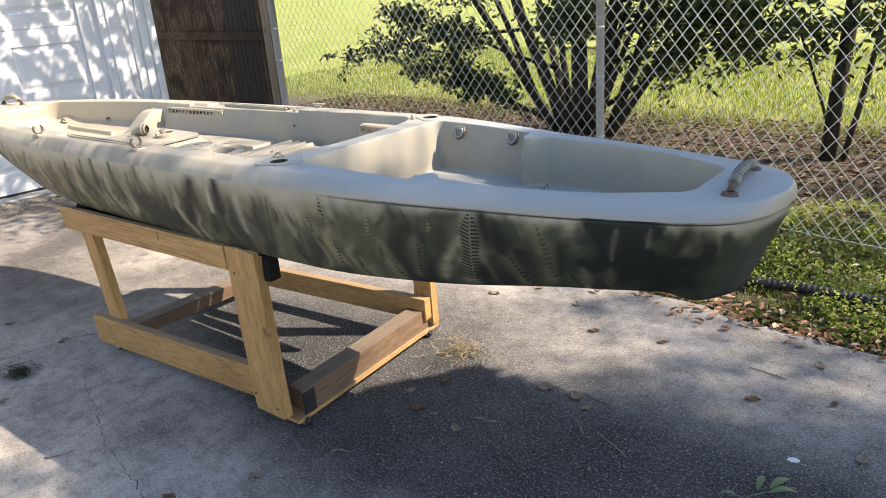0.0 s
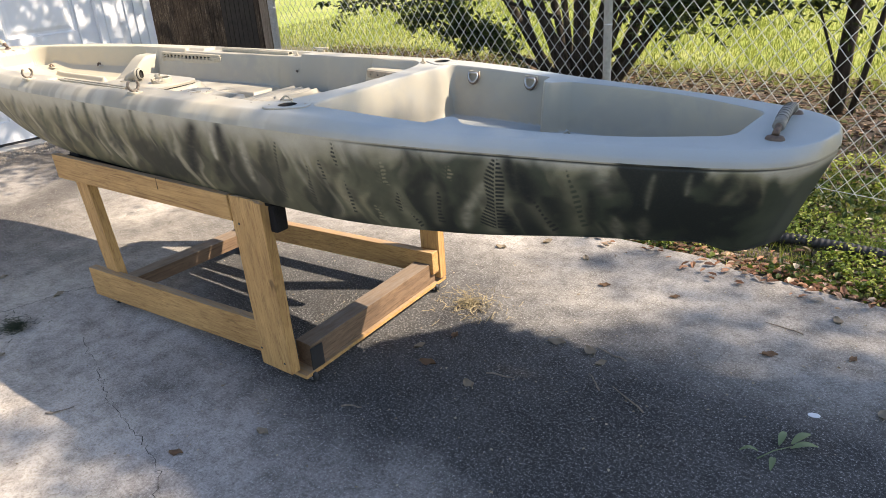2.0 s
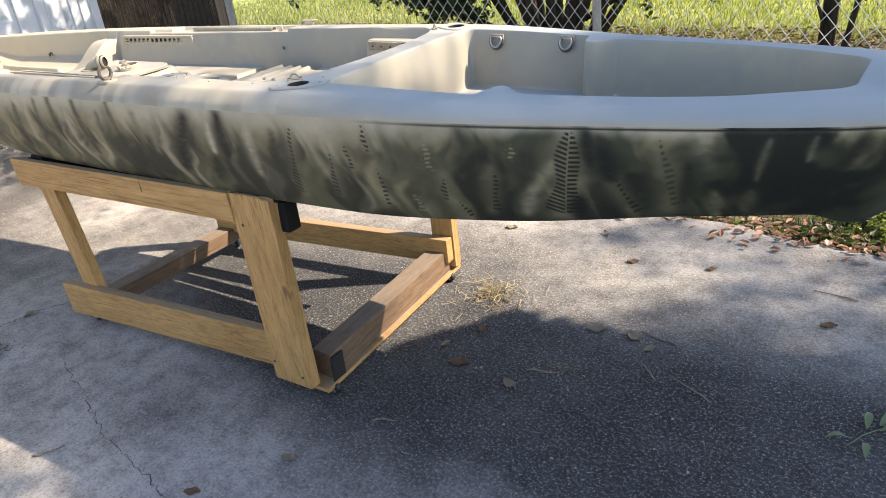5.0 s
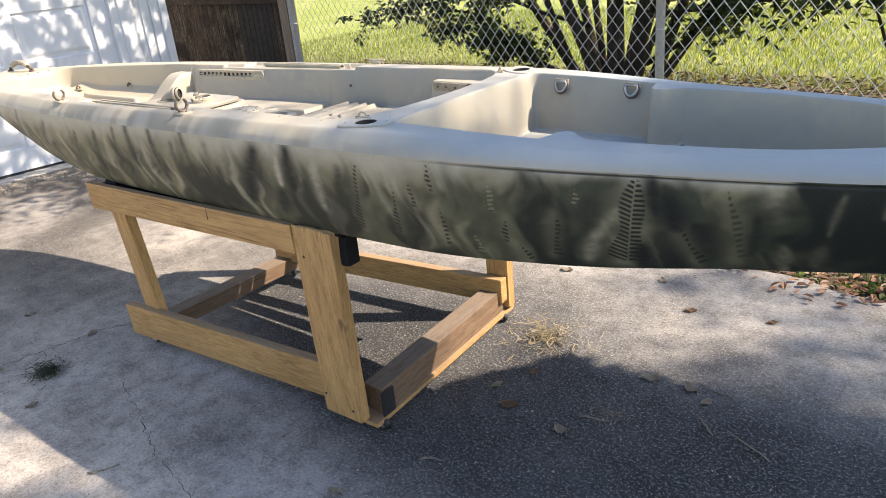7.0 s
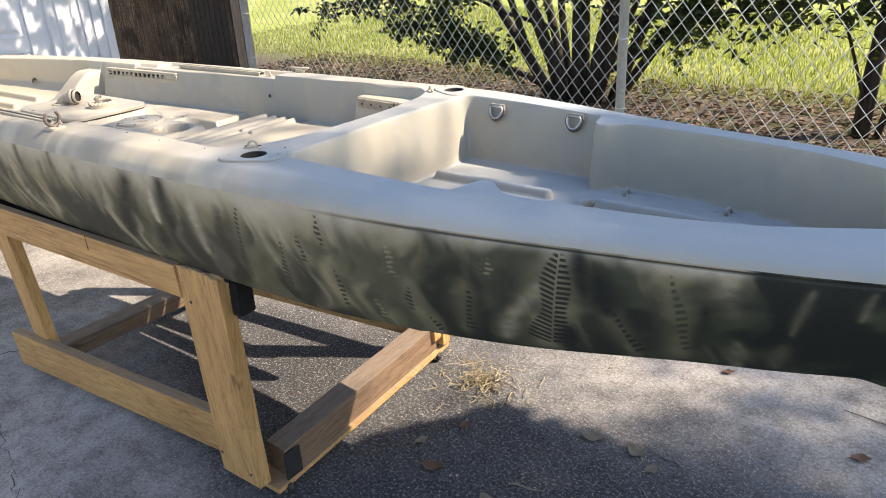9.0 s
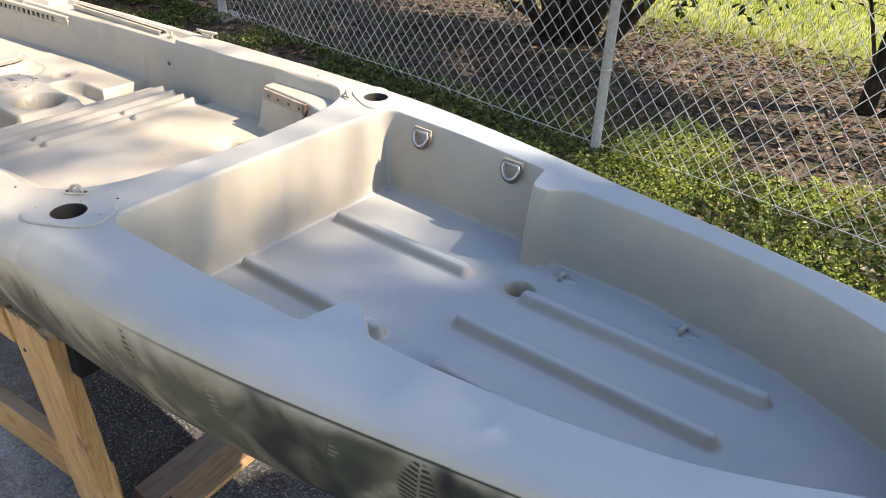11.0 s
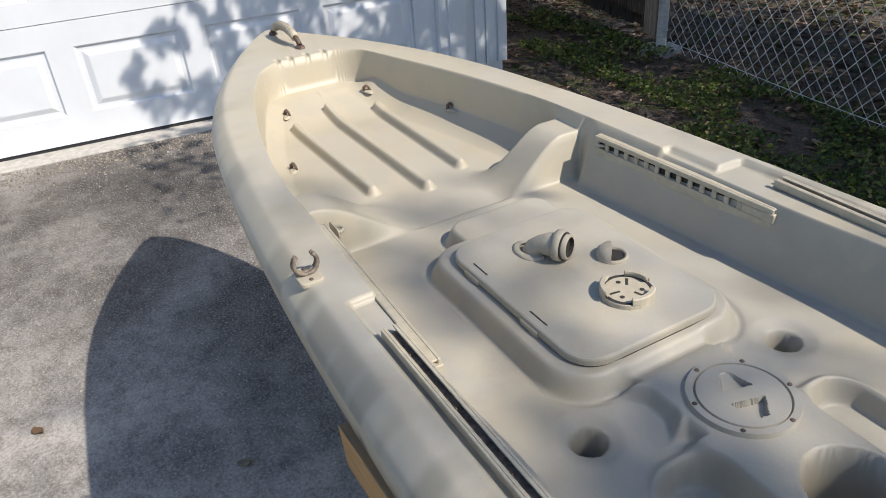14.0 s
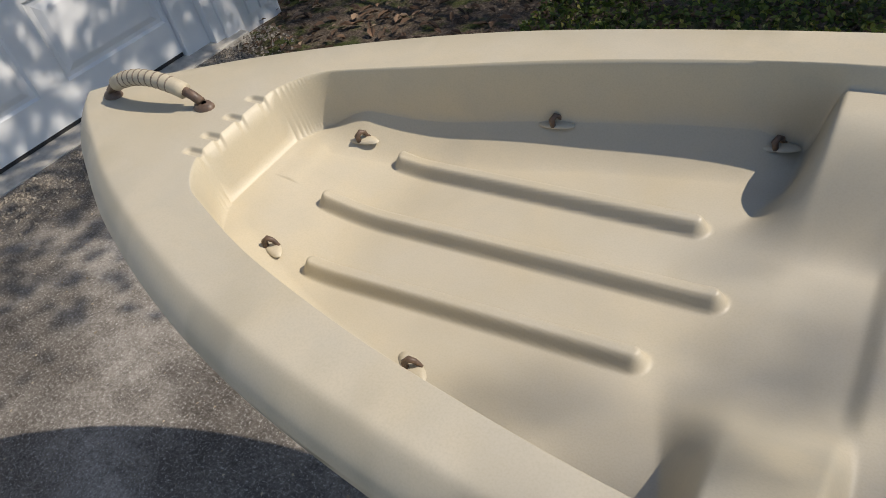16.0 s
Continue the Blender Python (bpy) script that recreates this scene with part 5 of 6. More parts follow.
def build_d_ring(u, v, z, side, tilt):
    m = Matrix.Translation((u, v, z)) @ Matrix.Rotation(radians(tilt), 4, "Z")
    s = -side
    d = part("d_ring", box(-0.022, 0.022, min(0, s * 0.004), max(0, s * 0.004), -0.005, 0.010, 0.002, 2, m=m), KHAKI_PART, kayak, "steel d-ring on a khaki strap")
    def hang(x, z, out):
        return (x, s * (out + max(0, -z) * 0.32), z)
    ring = [(-0.0155, 0.004)] + [(0.0185 * math.cos(radians(a)), 0.024 * math.sin(radians(a))) for a in range(190, 351, 16)] + [(0.0155, 0.004), (-0.0155, 0.004)]
    b = tube([hang(x, z, 0.008) for x, z in ring], 0.0030, 8)
    b.transform(m)
    part("ring", b, STEEL, d, "bare steel ring", shade=True)
    b = tube([hang(x * 1.2, z * 1.18 - 0.001, 0.004) for x, z in ring], 0.0034, 6)
    b.transform(m)
    part("strap_edge", b, BROWN_PART, d, shade=True)


for side in (-1, 1):
    build_d_ring(0.170, side * 0.3025, 0.966 if side > 0 else 0.950, side, -2.4 * side)
    build_d_ring(0.392, side * 0.2915, 0.966 if side > 0 else 0.950, side, -2.4 * side)


def build_deck_knob(u, v):
    """A moulded tie point in the wells: an oval pad with a worn brown clip standing across it."""
    z = top_at(u, v)
    m = Matrix.Translation((u, v, z)) @ Matrix.Rotation(radians(6 if v > 0 else -28), 4, "Z")
    k = part("moulded_tie_point", lathe([(0.026, -0.001), (0.024, 0.0016), (0.013, 0.0032), (0, 0.002)], 20, m @ Matrix.Diagonal((1.1, 0.42, 1, 1))), PAINT, kayak, shade=True)
    b = tube([(-0.002, -0.007, 0.0), (-0.004, -0.006, 0.010), (0.0, -0.001, 0.015), (0.004, 0.004, 0.011), (0.005, 0.007, 0.004), (0.009, 0.009, 0.001)], [0.0042, 0.0046, 0.0044, 0.0036, 0.003, 0.002], 8)
    b.transform(m)
    part("clip", b, BROWN_PART if u < 0 else PAINT, k, "worn dark brown clip" if u < 0 else "clip painted over", shade=True)


for u, v in ((-2.38, -0.116), (-2.384, 0.120), (-2.105, 0.229), (-2.091, -0.205), (-1.812, 0.275), (0.562, 0.205), (0.562, -0.205), (0.785, 0.192), (0.785, -0.192)):
    build_deck_knob(u, v)


def build_handle(p0, p1, rise, grip):
    """A rubber carry handle: ridged grip on an arched strap, with two feet."""
    a, b2 = Vector(p0), Vector(p1)
    mid = []
    for k in range(17):
        t = k / 16
        mid.append(a.lerp(b2, t) + Vector((0, 0, 0.010 + rise * math.sin(math.pi * t) ** 0.75)))
    h = part("carry_handle", tube(mid[2:15], [0.0125] * 13, 14), grip, kayak, "ridged khaki rubber carry handle", shade=True)
    ridge = JAW if grip is KHAKI_PART else DARK
    for k in range(4, 13):
        d = (mid[k + 1] - mid[k - 1]).normalized()
        m = Matrix.Translation(mid[k]) @ d.to_track_quat("Z", "Y").to_matrix().to_4x4()
        part("grip_ridge", lathe([(0.0122, -0.0016), (0.0132, -0.0008), (0.0132, 0.0008), (0.0122, 0.0016)], 14, m), ridge, h, shade=True)
    for ends in ((0, 1, 2, 3), (13, 14, 15, 16)):
        part("strap", tube([mid[e] for e in ends], 0.0075, 8), BROWN_PART, h, "worn brown strap end", shade=True)
    for p in (a, b2):
        base = part("foot", lathe([(0.015, 0), (0.015, 0.003), (0.012, 0.008), (0.006, 0.010)], 18, Matrix.Translation((p.x, p.y, p.z - 0.001)) @ Matrix.Diagonal((1.3, 0.9, 1, 1))), BROWN_PART, h, shade=True)
        screw(base, (p.x + 0.012, p.y, p.z + 0.005))


build_handle((-2.785, 0.0, top_at(-2.785, 0.0)), (-2.578, 0.012, top_at(-2.578, 0.012)), 0.033, KHAKI_PART)
build_handle((1.208, -0.105, top_at(1.2, -0.10)), (1.185, 0.120, top_at(1.185, 0.12)), 0.020, make_plain("grey_worn_grip", (0.20, 0.19, 0.165), 0.6, var=0.4, scale=80))
for u, v in ((-0.30, -0.352), (-0.14, -0.350), (-0.44, -0.345), (0.02, -0.27), (-0.20, 0.37)):
    part("rivet", lathe([(0.0020, -0.0005), (0.0018, 0.0008), (0, 0.001)], 10, Matrix.Translation((u, v, top_at(u, v)))), DARK, kayak)
part("wall_bolt", lathe([(0.006, 0), (0.005, 0.002), (0, 0.0028)], 12, Matrix.Translation((-0.714, 0.316, 0.918)) @ Matrix.Rotation(radians(90), 4, "X")), BROWN_PART, kayak, "small rusty bolt head")


# ---- plants ----
def make_leaf(name, stops, gloss=0.45, through_light=0.35):
    m = Nodes(name, gloss, spec=0.4)
    c = m.ramp(m.island(), stops)
    m.colour(c)
    tr = m.t.nodes.new("ShaderNodeBsdfTranslucent")
    m.link(m.mix(1.0, c, (1.0, 1.0, 0.45), "MULTIPLY"), tr.inputs[0])
    mixer = m.t.nodes.new("ShaderNodeMixShader")
    mixer.inputs[0].default_value = through_light
    m.link(m.bsdf.outputs[0], mixer.inputs[1])
    m.link(tr.outputs[0], mixer.inputs[2])
    m.link(mixer.outputs[0], m.t.nodes["Material Output"].inputs[0])
    return m.mat


LEAF = make_leaf("evergreen_leaf", [(0.0, (0.018, 0.032, 0.008)), (0.55, (0.04, 0.062, 0.014)), (1.0, (0.095, 0.12, 0.028))])
OAK_LEAF = make_leaf("oak_leaf", [(0.0, (0.03, 0.05, 0.012)), (1.0, (0.07, 0.10, 0.025))], through_light=0.2)
GRASS = make_leaf("lawn_grass", [(0.0, (0.13, 0.18, 0.035)), (0.5, (0.27, 0.315, 0.075)), (1.0, (0.46, 0.45, 0.19))], 0.6)
WEED = make_leaf("weed_leaf", [(0.0, (0.025, 0.048, 0.012)), (0.5, (0.075, 0.115, 0.026)), (0.85, (0.17, 0.21, 0.045)), (1.0, (0.26, 0.24, 0.08))], 0.5)
# a brighter copy of the weed leaf, sunshine put into its colour
SUNLIT_WEED = make_leaf("sunlit_weed_leaf", [(0.0, (0.13, 0.20, 0.035)), (0.5, (0.33, 0.41, 0.075)), (1.0, (0.55, 0.55, 0.18))], 0.5)
DRY = make_leaf("dry_leaf", [(0.0, (0.055, 0.032, 0.018)), (0.35, (0.17, 0.10, 0.055)), (0.6, (0.28, 0.17, 0.095)), (0.8, (0.36, 0.29, 0.20)), (1.0, (0.23, 0.10, 0.05))], 0.7, 0.1)
LITTER = make_leaf("soil_litter", [(0.0, (0.026, 0.017, 0.011)), (0.45, (0.085, 0.050, 0.030)), (0.8, (0.165, 0.100, 0.062)), (1.0, (0.27, 0.20, 0.14))], 0.75, 0.08)
PALE = make_leaf("pale_dry_leaf", [(0.0, (0.16, 0.125, 0.085)), (0.5, (0.30, 0.25, 0.185)), (1.0, (0.42, 0.37, 0.29))], 0.75, 0.1)
RED = make_leaf("reddish_dry_leaf", [(0.0, (0.10, 0.045, 0.025)), (0.4, (0.25, 0.12, 0.065)), (0.7, (0.36, 0.20, 0.12)), (1.0, (0.42, 0.34, 0.26))], 0.7, 0.1)
MOSS = make_leaf("grey_moss", [(0.0, (0.012, 0.018, 0.010)), (0.6, (0.035, 0.048, 0.028)), (1.0, (0.075, 0.085, 0.055))], 0.85, 0.05)
SPRIG = make_leaf("wilted_leaf", [(0.0, (0.12, 0.17, 0.08)), (1.0, (0.24, 0.29, 0.17))], 0.6, 0.15)
STRAW = make_leaf("straw", [(0.0, (0.15, 0.12, 0.065)), (1.0, (0.36, 0.30, 0.19))], 0.8, 0.1)


def make_bark():
    m = Nodes("grey_brown_bark", 0.9, spec=0.2)
    n = m.noise(5, 6, 0.7, m.place((9, 9, 1.6)), 0.4)
    m.colour(m.ramp(n, [(0.3, (0.014, 0.011, 0.008)), (0.55, (0.045, 0.035, 0.026)), (0.75, (0.11, 0.092, 0.075))])).bump(n, 0.8, 0.01)
    return m.mat


BARK = make_bark()
TWIG = make_plain("grey_dry_twig", (0.20, 0.165, 0.13), 0.85, var=0.4, scale=120)


def unit_rows(a):
    return a / np.maximum(np.linalg.norm(a, axis=1, keepdims=True), 1e-9)


def leaves(name, centres, lengths, rng, width=0.45, droop=0.3, flat=False):
    """One mesh of small folded leaves at the given places."""
    n = len(centres)
    d = rng.normal(size=(n, 3))
    if flat:
        d[:, 2] *= 0.12
    else:
        d[:, 2] = d[:, 2] * 0.6 - droop
    d = unit_rows(d)
    up = np.zeros((n, 3))
    up[:, 2] = 1
    up += rng.normal(size=(n, 3)) * (0.12 if flat else 0.7)
    side = unit_rows(np.cross(d, up))
    nor = np.cross(side, d)
    L = np.asarray(lengths)[:, None]
    W = L * width * rng.uniform(0.75, 1.2, (n, 1))
    fold = nor * W * 0.22
    p0 = centres - d * L * 0.5
    p1 = centres - d * L * 0.12 + side * W * 0.5 + fold
    p2 = centres + d * L * 0.28 + side * W * 0.36 + fold
    p3 = centres + d * L * 0.5 - nor * L * 0.08
    p4 = centres + d * L * 0.28 - side * W * 0.36 + fold
    p5 = centres - d * L * 0.12 - side * W * 0.5 + fold
    verts = np.stack([p0, p1, p2, p3, p4, p5], 1).reshape(-1, 3)
    i = np.arange(n)[:, None] * 6
    faces = np.concatenate([i + np.array([0, 1, 2, 3]), i + np.array([0, 3, 4, 5])], 0)
    return mesh_of(name, verts.tolist(), faces.tolist())


def limb(rng, start, direction, length, r0, r1, bend=0.25, n=9):
    pts, radii = [Vector(start)], [r0]
    d = Vector(direction).normalized()
    for k in range(1, n):
        d = (d + Vector((rng.uniform(-1, 1), rng.uniform(-1, 1), rng.uniform(-0.6, 0.8))) * bend * 0.35).normalized()
        pts.append(pts[-1] + d * length / (n - 1))
        radii.append(r0 + (r1 - r0) * k / (n - 1))
    return pts, radii


def twig_cloud(rng, nrng, pts, start, spread, twigs, per_twig, bm, twig_r=0.004):
    """Twigs off a limb, and leaf places along the twigs."""
    places = []
    for _ in range(twigs):
        k = rng.uniform(start, 1.0) * (len(pts) - 1)
        i = min(int(k), len(pts) - 2)
        p = pts[i].lerp(pts[i + 1], k - i)
        d = Vector((rng.gauss(0, 1), rng.gauss(0, 1), rng.gauss(0.1, 0.7))).normalized()
        length = spread * rng.uniform(0.5, 1.2)
        q = [p, p + d * length * 0.5 + Vector((0, 0, 0.02)), p + d * length + Vector((0, 0, -0.05 * length))]
        tube(q, [twig_r, twig_r * 0.7, twig_r * 0.35], 4, bm, cap=False)
        for _ in range(per_twig):
            t = rng.uniform(0.25, 1.05)
            c = q[0].lerp(q[2], t)
            places.append((c.x + rng.gauss(0, 0.035), c.y + rng.gauss(0, 0.035), c.z + rng.gauss(0, 0.03)))
    return places


def build_shrub_tree():
    """The many-stemmed evergreen behind the fence."""
    t = thing("evergreen_tree", pose(-3.55, 6.25, -0.05), "multi-stemmed evergreen tree with small glossy dark leaves behind the fence", "tree")
    rng, nrng = random.Random(11), np.random.default_rng(11)
    stems = [((-0.30, 0.05, 0.0), (-0.62, 0.05, 0.75), 3.6, 0.050), ((-0.12, -0.05, 0), (-0.30, -0.1, 1), 4.4, 0.060), ((-0.02, 0.05, 0), (-0.06, 0.0, 1), 4.8, 0.085),
             ((0.12, 0.0, 0), (0.10, 0.05, 1), 4.8, 0.075), ((0.26, 0.1, 0), (0.36, 0.0, 1), 4.4, 0.055), ((0.32, -0.05, 0), (0.65, -0.05, 0.8), 3.6, 0.045), ((-0.2, 0.15, 0), (-0.4, 0.3, 0.9), 4.0, 0.045),
             ((-0.22, -0.08, 0), (-0.50, -0.05, 0.9), 3.4, 0.034), ((-0.1, 0.1, 0), (-0.22, 0.1, 1), 3.8, 0.036), ((0.04, -0.1, 0), (0.04, -0.06, 1), 3.6, 0.032), ((0.10, 0.12, 0), (0.16, 0.1, 1), 3.8, 0.036), ((0.2, -0.06, 0), (0.24, 0.02, 1), 3.4, 0.030)]
    places = []
    for s, d, length, r in stems:
        pts, radii = limb(rng, s, d, length, r, r * 0.3, 0.22, 12)
        part("trunk", tube(pts, radii, 10), BARK, t, shade=True)
        b = bmesh.new()
        places += twig_cloud(rng, nrng, pts, 0.42, 0.6, 60, 12, b)
        part("twig_spray", b, BARK, t)["kind"] = "stuff"
    # low limbs that sweep out to both sides
    lows = [((-0.25, 0, 0.08), (-0.9, -0.25, 0.42), 1.3, 0.028), ((-0.2, -0.1, 0.15), (-0.85, -0.35, 0.30), 1.6, 0.022), ((-0.3, 0.1, 0.6), (-0.95, -0.2, 0.25), 1.9, 0.022),
            ((-0.35, 0, 1.0), (-1, -0.2, -0.12), 2.3, 0.020), ((0.3, 0, 0.3), (0.85, -0.35, 0.45), 1.7, 0.026), ((0.3, -0.1, 0.7), (0.95, -0.3, 0.15), 2.0, 0.022),
            ((0.35, 0, 1.1), (1, -0.3, -0.05), 2.4, 0.022), ((0.1, -0.1, 1.0), (0.4, -0.8, 0.1), 1.3, 0.02), ((0.3, 0, 0.9), (0.9, -0.2, 0.2), 1.9, 0.022), ((0.4, 0.1, 1.2), (0.9, 0.1, 0.1), 2.2, 0.022), ((0.5, 0, 1.4), (1, -0.1, -0.1), 2.6, 0.022)]
    for j, (s, d, length, r) in enumerate(lows):
        pts, radii = limb(rng, s, d, length, r, r * 0.25, 0.3, 9)
        part("branch", tube(pts, radii, 7), BARK, t, shade=True)
        b = bmesh.new()
        right = s[0] > 0
        places += twig_cloud(rng, nrng, pts, 0.35, 0.34 if right else 0.26, 60 if right else 56, 13 if right else 15, b, 0.003)
        part("twig_spray", b, BARK, t)["kind"] = "stuff"
    # a bare, crooked branch reaching out over the lawn
    for s, d, length in (((-1.35, -0.2, 0.75), (-1, -0.1, 0.05), 1.25), ((-1.9, -0.2, 0.85), (-0.6, -0.1, 0.75), 0.7)):
        pts, radii = limb(rng, s, d, length, 0.012, 0.004, 0.5, 8)
        part("branch", tube(pts, radii, 6), BARK, t, shade=True)
        b = bmesh.new()
        places += twig_cloud(rng, nrng, pts, 0.3, 0.15, 6, 7, b, 0.002)
        part("twig_spray", b, BARK, t)["kind"] = "stuff"
    c = np.array(places)
    # upper crown, above the view, that dapples the wall and the grass strip
    for cx, cy, cz, r, n in ((0.3, -0.9, 4.4, 1.0, 900), (1.5, -0.9, 4.2, 0.9, 800), (2.3, -0.6, 3.9, 0.9, 900), (-0.5, -0.6, 4.8, 0.9, 700), (1.0, 0.3, 4.8, 1.2, 1200), (0.6, 0.5, 3.0, 1.2, 1400), (-0.9, 0.3, 3.6, 1.0, 800), (2.2, 0.4, 3.2, 1.0, 1100), (3.0, 0.2, 3.6, 0.8, 600),
                             (0.10, -0.05, 1.30, 0.40, 520), (0.38, 0.20, 1.15, 0.42, 620), (0.62, 0.45, 1.12, 0.40, 560), (-0.15, 0.0, 1.45, 0.45, 420), (0.95, 0.6, 1.20, 0.38, 380)):
        clump = nrng.normal(size=(max(6, n // 35), 3)) * r * 0.5
        pick = clump[nrng.integers(0, len(clump), n)] + nrng.normal(size=(n, 3)) * 0.13
        c = np.concatenate([c, pick + np.array([cx, cy, cz])])
    spray_from = len(c)
    # unseen sprays added between sun and garage front; y, z: the door they dapple
    y, z = nrng.uniform(1.2, 3.6, 30000), nrng.uniform(-0.1, 2.2, 30000)
    coarse = np.array([noise.noise((p * 2.0, q * 1.3, 3)) for p, q in zip(y, z)])
    fine = np.array([noise.noise((p * 12.0 + q * 4, q * 5.0, 7)) + 0.35 * noise.noise((p * 25.0, q * 11.0, 2)) for p, q in zip(y, z)])
    depth = y - np.interp(z, [-0.1, 0.15, 0.5, 0.75, 1.1, 1.6, 2.2], [1.48, 1.42, 1.27, 1.5, 2.12, 2.4, 2.6])
    keep = 0.35 * coarse + 0.9 * fine > np.interp(depth, [-0.02, 0.05, 0.3, 0.9, 1.2, 1.6], [2, -0.02, -0.08, -0.11, -0.14, -0.17])
    y, z = y[keep], z[keep]
    h = 2.7 + 0.25 * coarse[keep] + nrng.uniform(0, 0.45, len(y)) + 0.2 * z
    k = (h - z) / SUN.z
    c = np.concatenate([c, np.stack([-6.45 + SUN.x * k + 3.55, y + SUN.y * k - 6.25, h], 1)])
    # and the ground before the door
    gx, gy = nrng.uniform(-6.5, -5.0, 9000), nrng.uniform(1.15, 3.1, 9000)
    fine = np.array([noise.noise((p * 10.0, q * 15.0, 5)) + 0.4 * noise.noise((p * 26.0, q * 33.0, 1)) for p, q in zip(gx, gy)])
    keep = fine > np.interp(gy + 0.35 * (-6.4 - gx), [0.75, 1.0, 1.5, 2.3], [0.7, 0.2, 0.0, -0.2]) + np.interp(gx, [-5.5, -5.0], [0.0, 0.7])
    gx, gy = gx[keep], gy[keep]
    h = 3.0 + nrng.uniform(0, 0.5, len(gx))
    c = np.concatenate([c, np.stack([gx + SUN.x * h / SUN.z + 3.55, gy + SUN.y * h / SUN.z - 6.25, h], 1)])
    for ex, ey, ez in ((-0.9, -2.9, 2.9), (-1.0, -2.2, 3.0), (-0.4, -1.7, 3.1)):
        part("branch", tube([Vector((-0.3, 0.0, 2.2)), Vector((ex * 0.7, ey * 0.5, 2.9)), Vector((ex, ey, ez))], [0.03, 0.018, 0.004], 7), BARK, t, shade=True)
    size = nrng.uniform(0.045, 0.085, len(c))
    size[spray_from:] *= 0.68
    me = leaves("crown", c, size, nrng)
    me.materials.append(LEAF)
    part("crown", me, None, t, "crown of small glossy dark green leaves")


build_shrub_tree()


def build_sapling():
    t = thing("young_tree", pose(-1.33, 6.15, -0.05), "slim young tree with a leaning second stem behind the fence", "tree")
    rng, nrng = random.Random(5), np.random.default_rng(5)
    places = []
    for s, d, length, r in (((0, 0, 0), (0.02, 0.02, 1), 4.2, 0.056), ((0.10, 0.02, 0), (0.20, 0.05, 1), 3.6, 0.022), ((0.0, -0.05, 0.25), (-0.35, -0.1, 1), 1.6, 0.012)):
        pts, radii = limb(rng, s, d, length, r, r * 0.5, 0.10, 10)
        part("trunk", tube(pts, radii, 10), BARK, t, shade=True)
        b = bmesh.new()
        places += twig_cloud(rng, nrng, pts, 0.22 if r < 0.02 else 0.25, 0.38, 22, 8, b, 0.003)
        part("twig_spray", b, BARK, t)["kind"] = "stuff"
    c = np.array(places)
    extra = nrng.normal(size=(1500, 3)) * np.array([0.9, 0.7, 0.6]) + np.array([0, 0, 4.2])
    c = np.concatenate([c, extra])
    me = leaves("crown", c, nrng.uniform(0.05, 0.09, len(c)), nrng)
    me.materials.append(LEAF)
    part("crown", me, None, t, "loose crown of dark leaves")


build_sapling()


